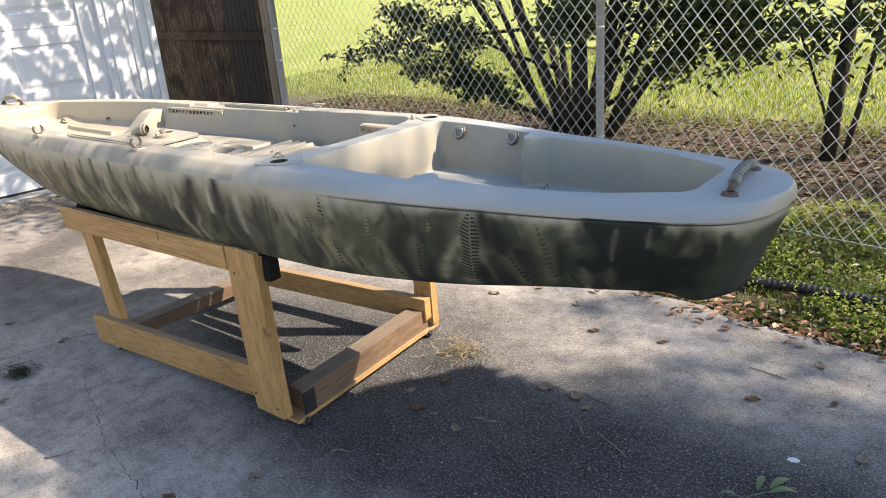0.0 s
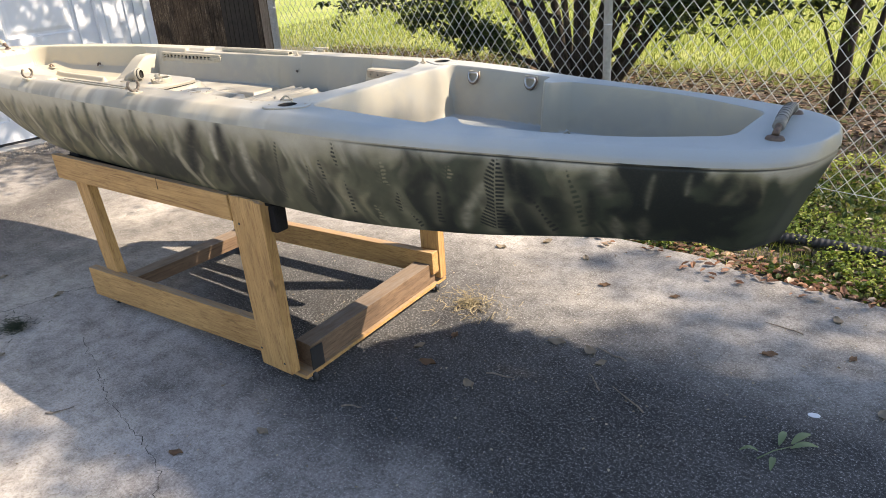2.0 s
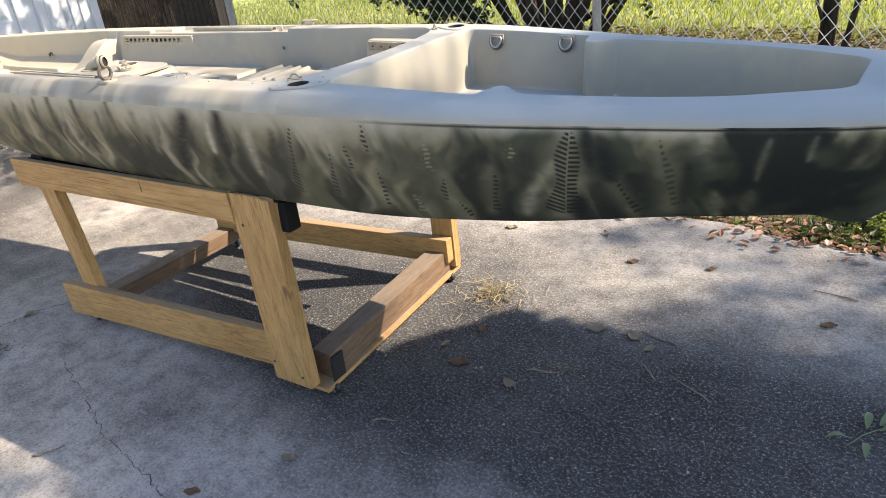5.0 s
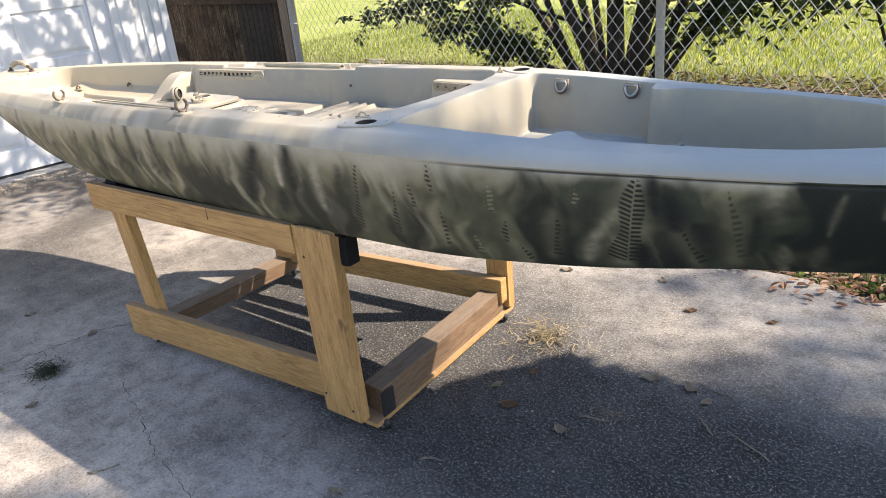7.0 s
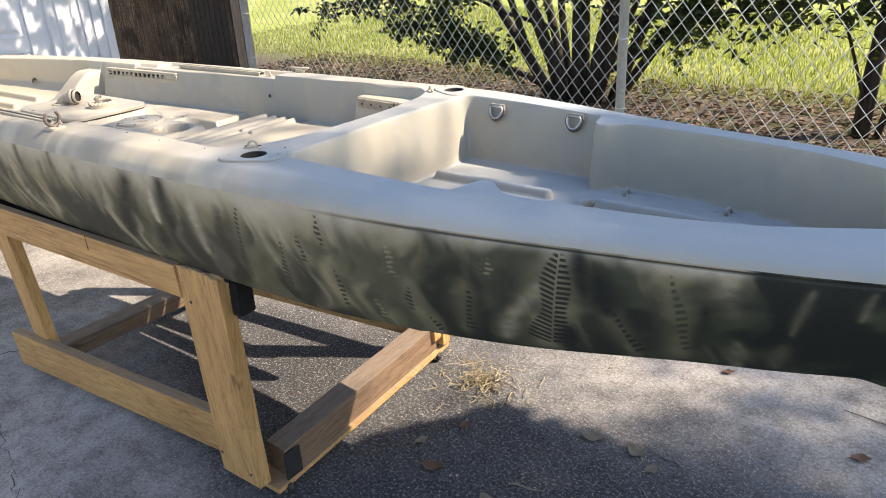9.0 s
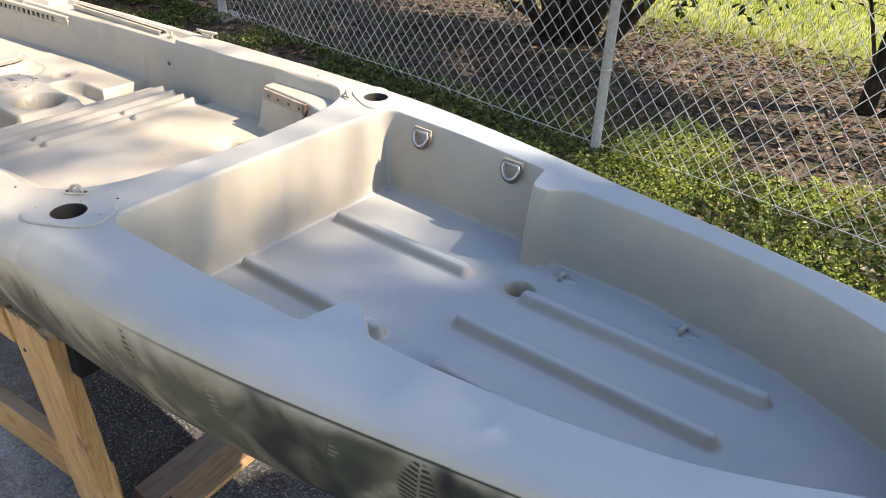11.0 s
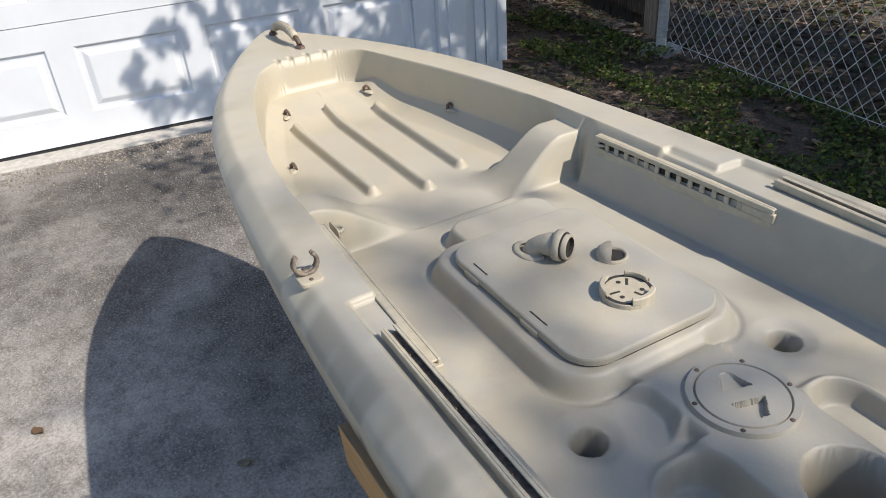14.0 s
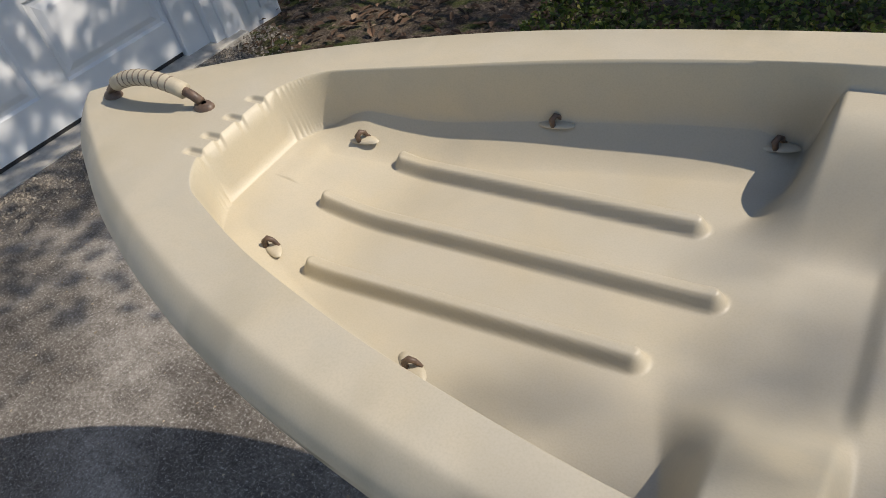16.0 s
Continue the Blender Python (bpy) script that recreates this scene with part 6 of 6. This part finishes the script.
def build_shade_oak():
    """A large unseen oak added beyond the driveway to shade the stern and concrete."""
    t = thing("shade_oak", pose(8.6, 6.6, -0.05), "large spreading oak tree added out of view to shade the driveway", "tree")
    rng, nrng = random.Random(21), np.random.default_rng(21)
    pts, radii = limb(rng, (0, 0, 0), (-0.08, -0.02, 1), 6.0, 0.34, 0.20, 0.08, 9)
    part("trunk", tube(pts, radii, 14), BARK, t, shade=True)
    top = pts[-1]
    c = np.zeros((0, 3))
    # crown clumps: offsets from the foot of the tree
    for cx, cy, cz, r, n in SHADE_CLUMPS:
        end = Vector((cx, cy, cz))
        mid = top.lerp(end, 0.5) + Vector((0, 0, 0.3))
        part("limb", tube([top - Vector((0, 0, 0.8)), mid, end], [0.09, 0.03, 0.006], 8), BARK, t, shade=True)
        clump = nrng.normal(size=(max(8, n // 30), 3)) * r * 0.45
        pick = clump[nrng.integers(0, len(clump), n)] + nrng.normal(size=(n, 3)) * 0.16
        c = np.concatenate([c, pick + np.array([cx, cy, cz])])
    # low dense bough added over the driveway; gx, gy is the ground it shades
    gx, gy = nrng.uniform(-2.0, 3.4, 82000), nrng.uniform(-3.2, 3.1, 82000)
    far = np.interp(gx, [-1.95, -1.82, -1.68, -1.58, -1.0, -0.75, -0.5, -0.2, 0.3, 1.5, 2.6, 3.4], [1.35, 1.70, 1.95, 2.10, 2.18, 2.20, 2.34, 2.56, 2.75, 2.9, 2.5, 1.2])
    near = np.interp(gx, [-2.0, -1.2, -0.3, 0.8, 2.0, 3.4], [0.6, -0.7, -1.9, -2.6, -2.2, -0.2])
    west = np.interp(gy, [-2.2, 0.3, 0.8, 1.3, 1.9], [-1.2, -1.45, -1.62, -1.85, -1.92])
    ragged = np.array([noise.noise((a * 1.3, b * 1.3, 9)) for a, b in zip(gx, gy)])
    inside = (gy < far) & (gx > west + 0.10 * np.abs(nrng.normal(size=len(gx))) * (gy < 1.5)) & (gy > near + 0.9 * ragged) & ((gx < 0.8) | (ragged > -0.22))
    gx, gy, ragged = gx[inside], gy[inside], ragged[inside]
    inner = np.maximum(smooth(0.10, 0.38, np.minimum(far[inside] - gy, gx - west[inside])), smooth(-0.9, -0.1, gx))
    h = 2.9 + nrng.uniform(0, 0.5, len(gx)) + inner * (4.2 + nrng.uniform(0, 2.2, len(gx)) + 1.5 * ragged)
    bough = np.stack([gx + SUN.x * h / SUN.z - 8.6, gy + SUN.y * h / SUN.z - 6.6, h], 1)
    for ex, ey in ((-7.2, -3.4), (-7.4, -2.9), (-6.9, -3.0)):
        part("limb", tube([top - Vector((0, 0, 2.6)), Vector((ex * 0.5, ey * 0.5, 4.0)), Vector((ex, ey, 3.25))], [0.12, 0.06, 0.015], 8), BARK, t, shade=True)
    c = np.concatenate([c, bough])
    me = leaves("crown", c, nrng.uniform(0.08, 0.13, len(c)), nrng)
    me.materials.append(OAK_LEAF)
    part("crown", me, None, t, "spreading crown of oak leaves")


def over(gx, gy, h):
    """Where, at height h, a clump must hang to shade the ground at gx, gy; from the foot of the oak."""
    k = h / SUN.z
    return gx + SUN.x * k - 8.6, gy + SUN.y * k - 6.6, h


SHADE_CLUMPS = [(*over(gx, gy, h), r, n) for gx, gy, h, r, n in (
    (0.9, 1.7, 8.5, 0.8, 1500), (1.6, 0.9, 9.0, 1.0, 1500), (-1.72, 1.12, 8.0, 0.3, 120), (0.1, 2.6, 8.6, 0.4, 500), (0.9, 2.6, 8.6, 0.5, 900), (-3.2, 1.10, 8.3, 0.20, 190), (-3.05, 0.95, 8.4, 0.2, 120), (-1.55, 1.36, 8.1, 0.26, 560), (-1.3, 1.42, 8.1, 0.3, 720),
    (-3.7, 4.35, 8.4, 0.5, 650), (-3.0, 4.25, 8.6, 0.45, 600), (-2.55, 4.35, 8.3, 0.35, 420), (-3.3, 5.0, 8.8, 0.5, 380), (-2.5, 5.1, 8.5, 0.5, 380), (-0.7, 5.5, 8.4, 0.4, 300), (0.2, 5.2, 8.6, 0.5, 380), (-4.5, 4.3, 8.9, 0.5, 500), (-2.2, 1.0, 8.2, 0.25, 110), (-2.1, 1.27, 8.2, 0.2, 60),
    (-0.95, 2.75, 9.0, 0.22, 80), (-0.45, 2.95, 9.2, 0.22, 120), (0.35, 2.85, 9.0, 0.25, 140), (-0.25, 2.45, 9.0, 0.2, 80), (-1.35, 3.0, 9.1, 0.2, 130), (0.75, 2.3, 9.3, 0.35, 300), (-0.95, 2.33, 9.0, 0.12, 110), (-0.72, 2.37, 9.0, 0.12, 150), (-3.98, 0.99, 8.3, 0.05, 70), (-1.92, 0.92, 8.2, 0.22, 150), (-2.2, 0.9, 8.2, 0.2, 110))]
build_shade_oak()


# ---- ground cover and litter ----
def scatter(rng, n, x0, x1, y0, y1, keep=None):
    x, y = rng.uniform(x0, x1, n), rng.uniform(y0, y1, n)
    if keep is not None:
        k = keep(x, y)
        x, y = x[k], y[k]
    return x, y


def patch(x, y, scale, shift):
    return np.array([noise.noise((a * scale, b * scale, shift)) for a, b in zip(x, y)])


def build_blades(name, label, x, y, h, rng, material, lean=0.5, wide=0.004):
    n = len(x)
    a = rng.uniform(0, 6.283, n)
    b = rng.uniform(0, 6.283, n)
    l = rng.uniform(0.1, 1, n) * lean * h
    z = np.full(n, -0.06)
    w = wide * rng.uniform(0.7, 1.4, n)
    p0 = np.stack([x - np.cos(a) * w, y - np.sin(a) * w, z], 1)
    p1 = np.stack([x + np.cos(a) * w, y + np.sin(a) * w, z], 1)
    p2 = np.stack([x + np.cos(b) * l, y + np.sin(b) * l, z + 0.02 + h], 1)
    verts = np.stack([p0, p1, p2], 1).reshape(-1, 3)
    faces = (np.arange(n)[:, None] * 3 + np.array([0, 1, 2])).tolist()
    tagged(new(name, mesh_of(name, verts.tolist(), faces, material)), label, "grass", kind="stuff")


def build_cover():
    rng = np.random.default_rng(8)
    x, y = scatter(rng, 60000, -11, 3, 7.0, 13)
    build_blades("lawn_grass", "bright sunlit yellow-green lawn behind the fence", x, y, rng.uniform(0.02, 0.06, len(x)), rng, GRASS, 0.9, 0.006)
    x, y = scatter(rng, 26000, -9, 3.2, 3.12, 7.0)
    k = patch(x, y, 1.5, 2) + 0.25 * patch(x, y, 6, 5) > np.where(y > 4.7, 0.18, np.where((x < -4.9) & (y < 4.0), 0.6, -0.12))
    x, y = x[k], y[k]
    build_blades("strip_grass", "short patchy grass between driveway and fence", x, y, rng.uniform(0.02, 0.07, len(x)), rng, WEED, 0.9, 0.003)
    x, y = scatter(rng, 46000, -7.5, 2.8, 3.14, 4.7)
    k = patch(x, y, 1.5, 2) + 0.3 * patch(x, y, 7, 9) > np.where((x < -4.9) & (y < 4.0), 0.6, np.where(x > -1.5, -0.25, -0.28))
    x, y = x[k], y[k]
    c = np.stack([x, y, -0.045 + rng.uniform(0.0, 0.05, len(x))], 1)
    me = leaves("weeds", c, rng.uniform(0.016, 0.036, len(x)), rng, 0.75, 0.0)
    me.materials.append(WEED)
    tagged(new("weeds", me), "low broad-leaved weeds and clover beside the driveway", "weeds", kind="stuff")
    # brighter grass and weeds for the sunny patch, its light in their colour
    x, y = scatter(rng, 36000, -2.9, 3.0, 3.2, 5.1)
    k = patch(x, y, 2.2, 4) > np.interp(x, [-2.9, -1.7, 2.0, 3.0], [0.5, -0.2, -0.2, 0.5]) + np.interp(y, [4.5, 5.1], [0.0, 0.5])
    x, y = x[k], y[k]
    build_blades("sunny_grass", "bright yellow-green tufts of grass along the fence", x, y, rng.uniform(0.015, 0.05, len(x)), rng, GRASS, 1.3, 0.0022)
    x, y = scatter(rng, 64000, -2.9, 3.0, 3.2, 5.1)
    k = patch(x, y, 1.8, 6) + 0.4 * patch(x, y, 8, 1) > np.interp(x, [-2.9, -1.7, 2.0, 3.0], [0.5, -0.12, -0.1, 0.5]) + np.interp(y, [4.5, 5.1], [0.0, 0.5])
    x, y = x[k], y[k]
    c = np.stack([x, y, -0.03 + rng.uniform(0.0, 0.06, len(x))], 1)
    me = leaves("sunlit_weeds", c, rng.uniform(0.010, 0.024, len(x)), rng, 0.6, 0.0)
    me.materials.append(SUNLIT_WEED)
    tagged(new("sunlit_weeds", me), "weeds and clover along the fence with sunlight in their yellow-green colour", "weeds", kind="stuff")
    # litter under the trees and along the fence
    x, y = scatter(rng, 20000, -8, 2.5, 3.15, 7.4)
    k = rng.uniform(size=len(x)) < np.where(y > 4.4, 1.0, 0.45)
    x, y = x[k], y[k]
    c = np.stack([x, y, -0.04 + rng.uniform(0.0, 0.015, len(x))], 1)
    me = leaves("leaf_litter", c, rng.uniform(0.03, 0.075, len(x)), rng, 0.5, 0.0, True)
    me.materials.append(LITTER)
    tagged(new("leaf_litter", me), "brown fallen leaves lying on the soil", "leaf litter", kind="stuff")
    x, y = scatter(rng, 260, -1.6, 2.4, 3.15, 4.1)
    me = leaves("pale_litter", np.stack([x, y, np.full(len(x), -0.005)], 1), rng.uniform(0.03, 0.06, len(x)), rng, 0.45, 0.0, True)
    me.materials.append(PALE)
    tagged(new("pale_litter", me), "pale curled leaves fallen in the grass", "leaf litter", kind="stuff")
    # a drift along the concrete's edge
    n = 300
    x = rng.normal(-0.75, 0.42, n)
    y = np.array([edge_y(a) for a in x]) + rng.normal(0.06, 0.10, n)
    c = np.stack([x, y, np.where(y > 3.1, -0.02, 0.006) + rng.uniform(0, 0.012, n)], 1)
    me = leaves("leaf_drift", c, rng.uniform(0.025, 0.055, n), rng, 0.5, 0.0, True)
    me.materials.append(RED)
    tagged(new("leaf_drift", me), "drift of reddish brown leaves at the concrete edge", "leaf litter", kind="stuff")
    n = 9000
    x = np.concatenate([rng.uniform(-6, 1.5, n - 500), rng.uniform(-3, 1, 500)])
    y = np.concatenate([rng.uniform(-1, 3.05, n - 500), 3.05 - np.abs(rng.normal(0, 0.5, 500))])
    c = np.stack([x, y, np.full(n, 0.003)], 1)
    me = leaves("grit", c, 0.002 + 0.011 * rng.uniform(0, 1, n) ** 4, rng, 0.7, 0.0, True)
    me.materials.append(PALE)
    tagged(new("leaf_crumbs", me), "pale crumbs of dry leaves strewn on the concrete", "debris", kind="stuff")


build_cover()


def build_fallen_leaf(x, y, length, turn, material, curl=0.2, word="pale"):
    """One curled leaf lying on the concrete."""
    nu, nv = 9, 5
    b = bmesh.new()
    rows = []
    for i in range(nu):
        t = i / (nu - 1)
        w = 0.36 * length * math.sin(math.pi * min(t * 0.96 + 0.02, 1)) ** 0.8 * (1.1 - 0.4 * t)
        rows.append([b.verts.new((length * (t - 0.5), w * (2 * j / (nv - 1) - 1), 0.004 + curl * length * (0.5 * (2 * j / (nv - 1) - 1) ** 2 * 0.5 + 0.35 * (t - 0.5) ** 2) + 0.003 * math.sin(9 * t + 2 * j))) for j in range(nv)])
    for p, q in zip(rows, rows[1:]):
        for j in range(nv - 1):
            b.faces.new((p[j], q[j], q[j + 1], p[j + 1]))
    tube([(-length * 0.5, 0, 0.004 + curl * length * 0.09), (-length * 0.66, 0.004, 0.004)], [0.0012, 0.0008], 5, b)
    ob = part("fallen_leaf", b, material, None, shade=True, at=pose(x, y, 0, 0, 0, turn))
    tagged(ob, f"{word} dry oak leaf curled on the concrete", "leaf", "leaves on the concrete")


LEAVES = [(-1.218, 2.162, 0.075, 20, 1, 0.3), (-1.52, 1.79, 0.085, 15, 0, 0.25), (-1.32, 1.77, 0.06, 160, 1, 0.2), (-1.09, 2.175, 0.07, 150, 1, 0.3), (-1.82, 0.97, 0.06, 35, 0, 0.25), (-1.684, 1.193, 0.05, 10, 1, 0.3),
          (-3.32, 0.896, 0.06, 20, 1, 0.3), (-3.725, 1.18, 0.05, 75, 1, 0.3), (-3.28, 1.258, 0.06, 110, 1, 0.3), (-4.18, 0.656, 0.06, 40, 0, 0.3), (-2.93, 0.87, 0.05, 90, 1, 0.3), (-1.02, 2.13, 0.05, 60, 1, 0.3),
          (-1.62, 1.86, 0.05, 70, 1, 0.3), (-1.56, 1.99, 0.055, 110, 0, 0.3), (-1.02, 2.72, 0.05, 40, 0, 0.2), (-0.58, 2.50, 0.07, 30, 0, 0.3), (-0.35, 2.62, 0.05, 80, 0, 0.3), (-0.46, 2.86, 0.06, 130, 1, 0.3),
          (-1.9, 2.75, 0.06, 10, 1, 0.3), (-1.75, 2.92, 0.06, 70, 1, 0.3), (-1.5, 2.85, 0.055, 140, 1, 0.3), (-1.3, 2.66, 0.06, 30, 0, 0.3), (-0.2, 2.35, 0.06, 100, 1, 0.3)]
for x, y, length, turn, tone, curl in LEAVES:
    build_fallen_leaf(x, y, length * (0.9 if tone else 0.75), turn, PALE if tone else DRY, curl, "pale grey" if tone else "brown")


def build_twig(x, y, length, turn):
    rng = random.Random(int(length * 1000) + int(turn))
    pts = [(length * (k / 5 - 0.5), rng.uniform(-0.006, 0.006), 0.004 + rng.uniform(0, 0.003)) for k in range(6)]
    ob = part("twig", tube(pts, [0.003, 0.003, 0.0026, 0.0024, 0.002, 0.0015], 6), TWIG, None, shade=True, at=pose(x, y, 0, 0, 0, turn))
    tagged(ob, "thin dry twig lying on the concrete", "twig", "twigs on the concrete")


for x, y, length, turn in ((-0.85, 1.99, 0.16, 155), (-1.02, 2.20, 0.13, 170), (-1.26, 1.87, 0.10, 20), (-0.98, 2.02, 0.10, 140), (-0.6, 2.7, 0.14, 175), (-2.35, 0.85, 0.09, 60), (-1.55, 1.45, 0.07, 30), (-0.35, 1.75, 0.2, 200)):
    build_twig(x, y, length, turn)


def build_straw(name, label, x0, y0, spread, n, material, length, height, stretch=1.0):
    rng = np.random.default_rng(int(n))
    verts, faces = [], []
    for _ in range(n):
        r = abs(rng.normal(0, spread))
        a = rng.uniform(0, 6.283)
        p = np.array([x0 + r * math.cos(a) * stretch, y0 + r * math.sin(a), abs(rng.normal(0, height)) + 0.003])
        d = rng.normal(size=3) * np.array([1, 1, 0.25])
        d = d / np.linalg.norm(d) * length * rng.uniform(0.4, 1.2)
        s = np.cross(d, [0, 0, 1.0])
        s = s / (np.linalg.norm(s) + 1e-9) * 0.0011
        m = p + d * 0.5 + rng.normal(size=3) * length * 0.12
        e = p + d
        m[2], e[2] = max(m[2], 0.003), max(e[2], 0.003)
        base = len(verts)
        up = np.array([0, 0, 0.0012])
        verts += [(p - s).tolist(), (p + s + up).tolist(), (m - s).tolist(), (m + s + up).tolist(), (e - s).tolist(), (e + s + up).tolist()]
        faces += [(base, base + 1, base + 3, base + 2), (base + 2, base + 3, base + 5, base + 4)]
    tagged(new(name, mesh_of(name, verts, faces, material)), label, "debris", kind="stuff")


build_straw("straw_pile", "pale dry straw heaped beside the stand", -1.66, 2.22, 0.075, 330, STRAW, 0.05, 0.010, 1.2)
build_straw("straw_wisp", "pale dry straw caught under the stand rail", -1.98, 2.30, 0.04, 150, STRAW, 0.05, 0.010)
build_straw("moss_clump", "small dark grey-green moss clump on the concrete", -3.11, 1.0, 0.04, 700, MOSS, 0.022, 0.016)


def build_green_sprig():
    t = thing("green_sprig", pose(-0.40, 2.00, 0.0, 0, 0, 60), "wilted pale green leaf sprig lying on the concrete", "sprig")
    part("stem", tube([(-0.06, 0, 0.004), (0, 0.004, 0.008), (0.06, 0, 0.005)], [0.002, 0.0016, 0.001], 6), SPRIG, t, shade=True)
    for x, y, turn, length in ((-0.04, 0.02, 150, 0.05), (-0.02, -0.018, -140, 0.06), (0.03, 0.016, 35, 0.07), (0.05, -0.008, -20, 0.075), (0.065, 0.006, 8, 0.08)):
        b = bmesh.new()
        rows = []
        for i in range(7):
            k = i / 6
            w = 0.15 * length * math.sin(math.pi * (0.06 + 0.9 * k)) ** 0.8
            rows.append([b.verts.new((length * k, w * j, 0.006 + 0.012 * math.sin(math.pi * k) + 0.003 * abs(j))) for j in (-1, 0, 1)])
        for p, q in zip(rows, rows[1:]):
            for j in (0, 1):
                b.faces.new((p[j], q[j], q[j + 1], p[j + 1]))
        part("leaf", b, SPRIG, t, shade=True, at=pose(x, y, 0, 0, 0, turn))


build_green_sprig()
spot = lathe([(0.015, 0.0), (0.014, 0.0015), (0.008, 0.002), (0, 0.002)], 18, Matrix.Diagonal((1.2, 0.8, 1, 1)))
tagged(part("paint_spot", spot, WHITE, None, at=pose(-0.364, 2.241, 0.0005, 0, 0, 20)), "small white paint spot on the concrete", "paint spot")


def build_drain_pipe():
    """A black corrugated pipe lying in the grass."""
    pts = [(-1.02, 3.52, -0.012), (-0.80, 3.545, 0.0), (-0.40, 3.56, 0.0), (0.2, 3.62, 0.0), (1.0, 3.70, -0.005), (2.2, 3.72, -0.01)]
    fine, radii = [], []
    for a, b in zip(pts, pts[1:]):
        n = int((Vector(b) - Vector(a)).length / 0.006)
        for k in range(n):
            fine.append(Vector(a).lerp(Vector(b), k / n))
            radii.append(0.027 if len(fine) % 4 < 2 else 0.0235)
    ob = part("drain_pipe", tube(fine, radii, 14), BLACK, None, shade=True)
    tagged(ob, "black corrugated drain pipe lying in the grass", "pipe")


build_drain_pipe()


def build_crack(points, width, seed):
    rng = random.Random(seed)
    b = bmesh.new()
    prev = None
    line = []
    for a, c in zip(points, points[1:]):
        for k in range(14):
            t = k / 14
            line.append((a[0] + (c[0] - a[0]) * t + rng.gauss(0, 0.006), a[1] + (c[1] - a[1]) * t + rng.gauss(0, 0.006)))
    for i, (x, y) in enumerate(line):
        d = Vector(line[min(i + 1, len(line) - 1)]) - Vector(line[max(i - 1, 0)])
        nrm = Vector((-d.y, d.x)).normalized() * width * rng.uniform(0.3, 1.2)
        cur = [b.verts.new((x - nrm.x, y - nrm.y, 0.004)), b.verts.new((x + nrm.x, y + nrm.y, 0.004))]
        if prev:
            b.faces.new((prev[0], prev[1], cur[1], cur[0]))
        prev = cur
    ob = part("crack", b, DARK, None)
    tagged(ob, "thin dark crack in the concrete driveway", "crack", kind="structure")


build_crack([(-3.20, 1.42), (-3.28, 1.28), (-3.31, 1.08), (-3.34, 0.9), (-3.31, 0.6), (-3.36, 0.1)], 0.0028, 1)
build_crack([(-2.8, 1.14), (-2.5, 1.06), (-2.3, 0.99), (-2.04, 0.95), (-1.78, 0.89), (-1.5, 0.7)], 0.0014, 2)
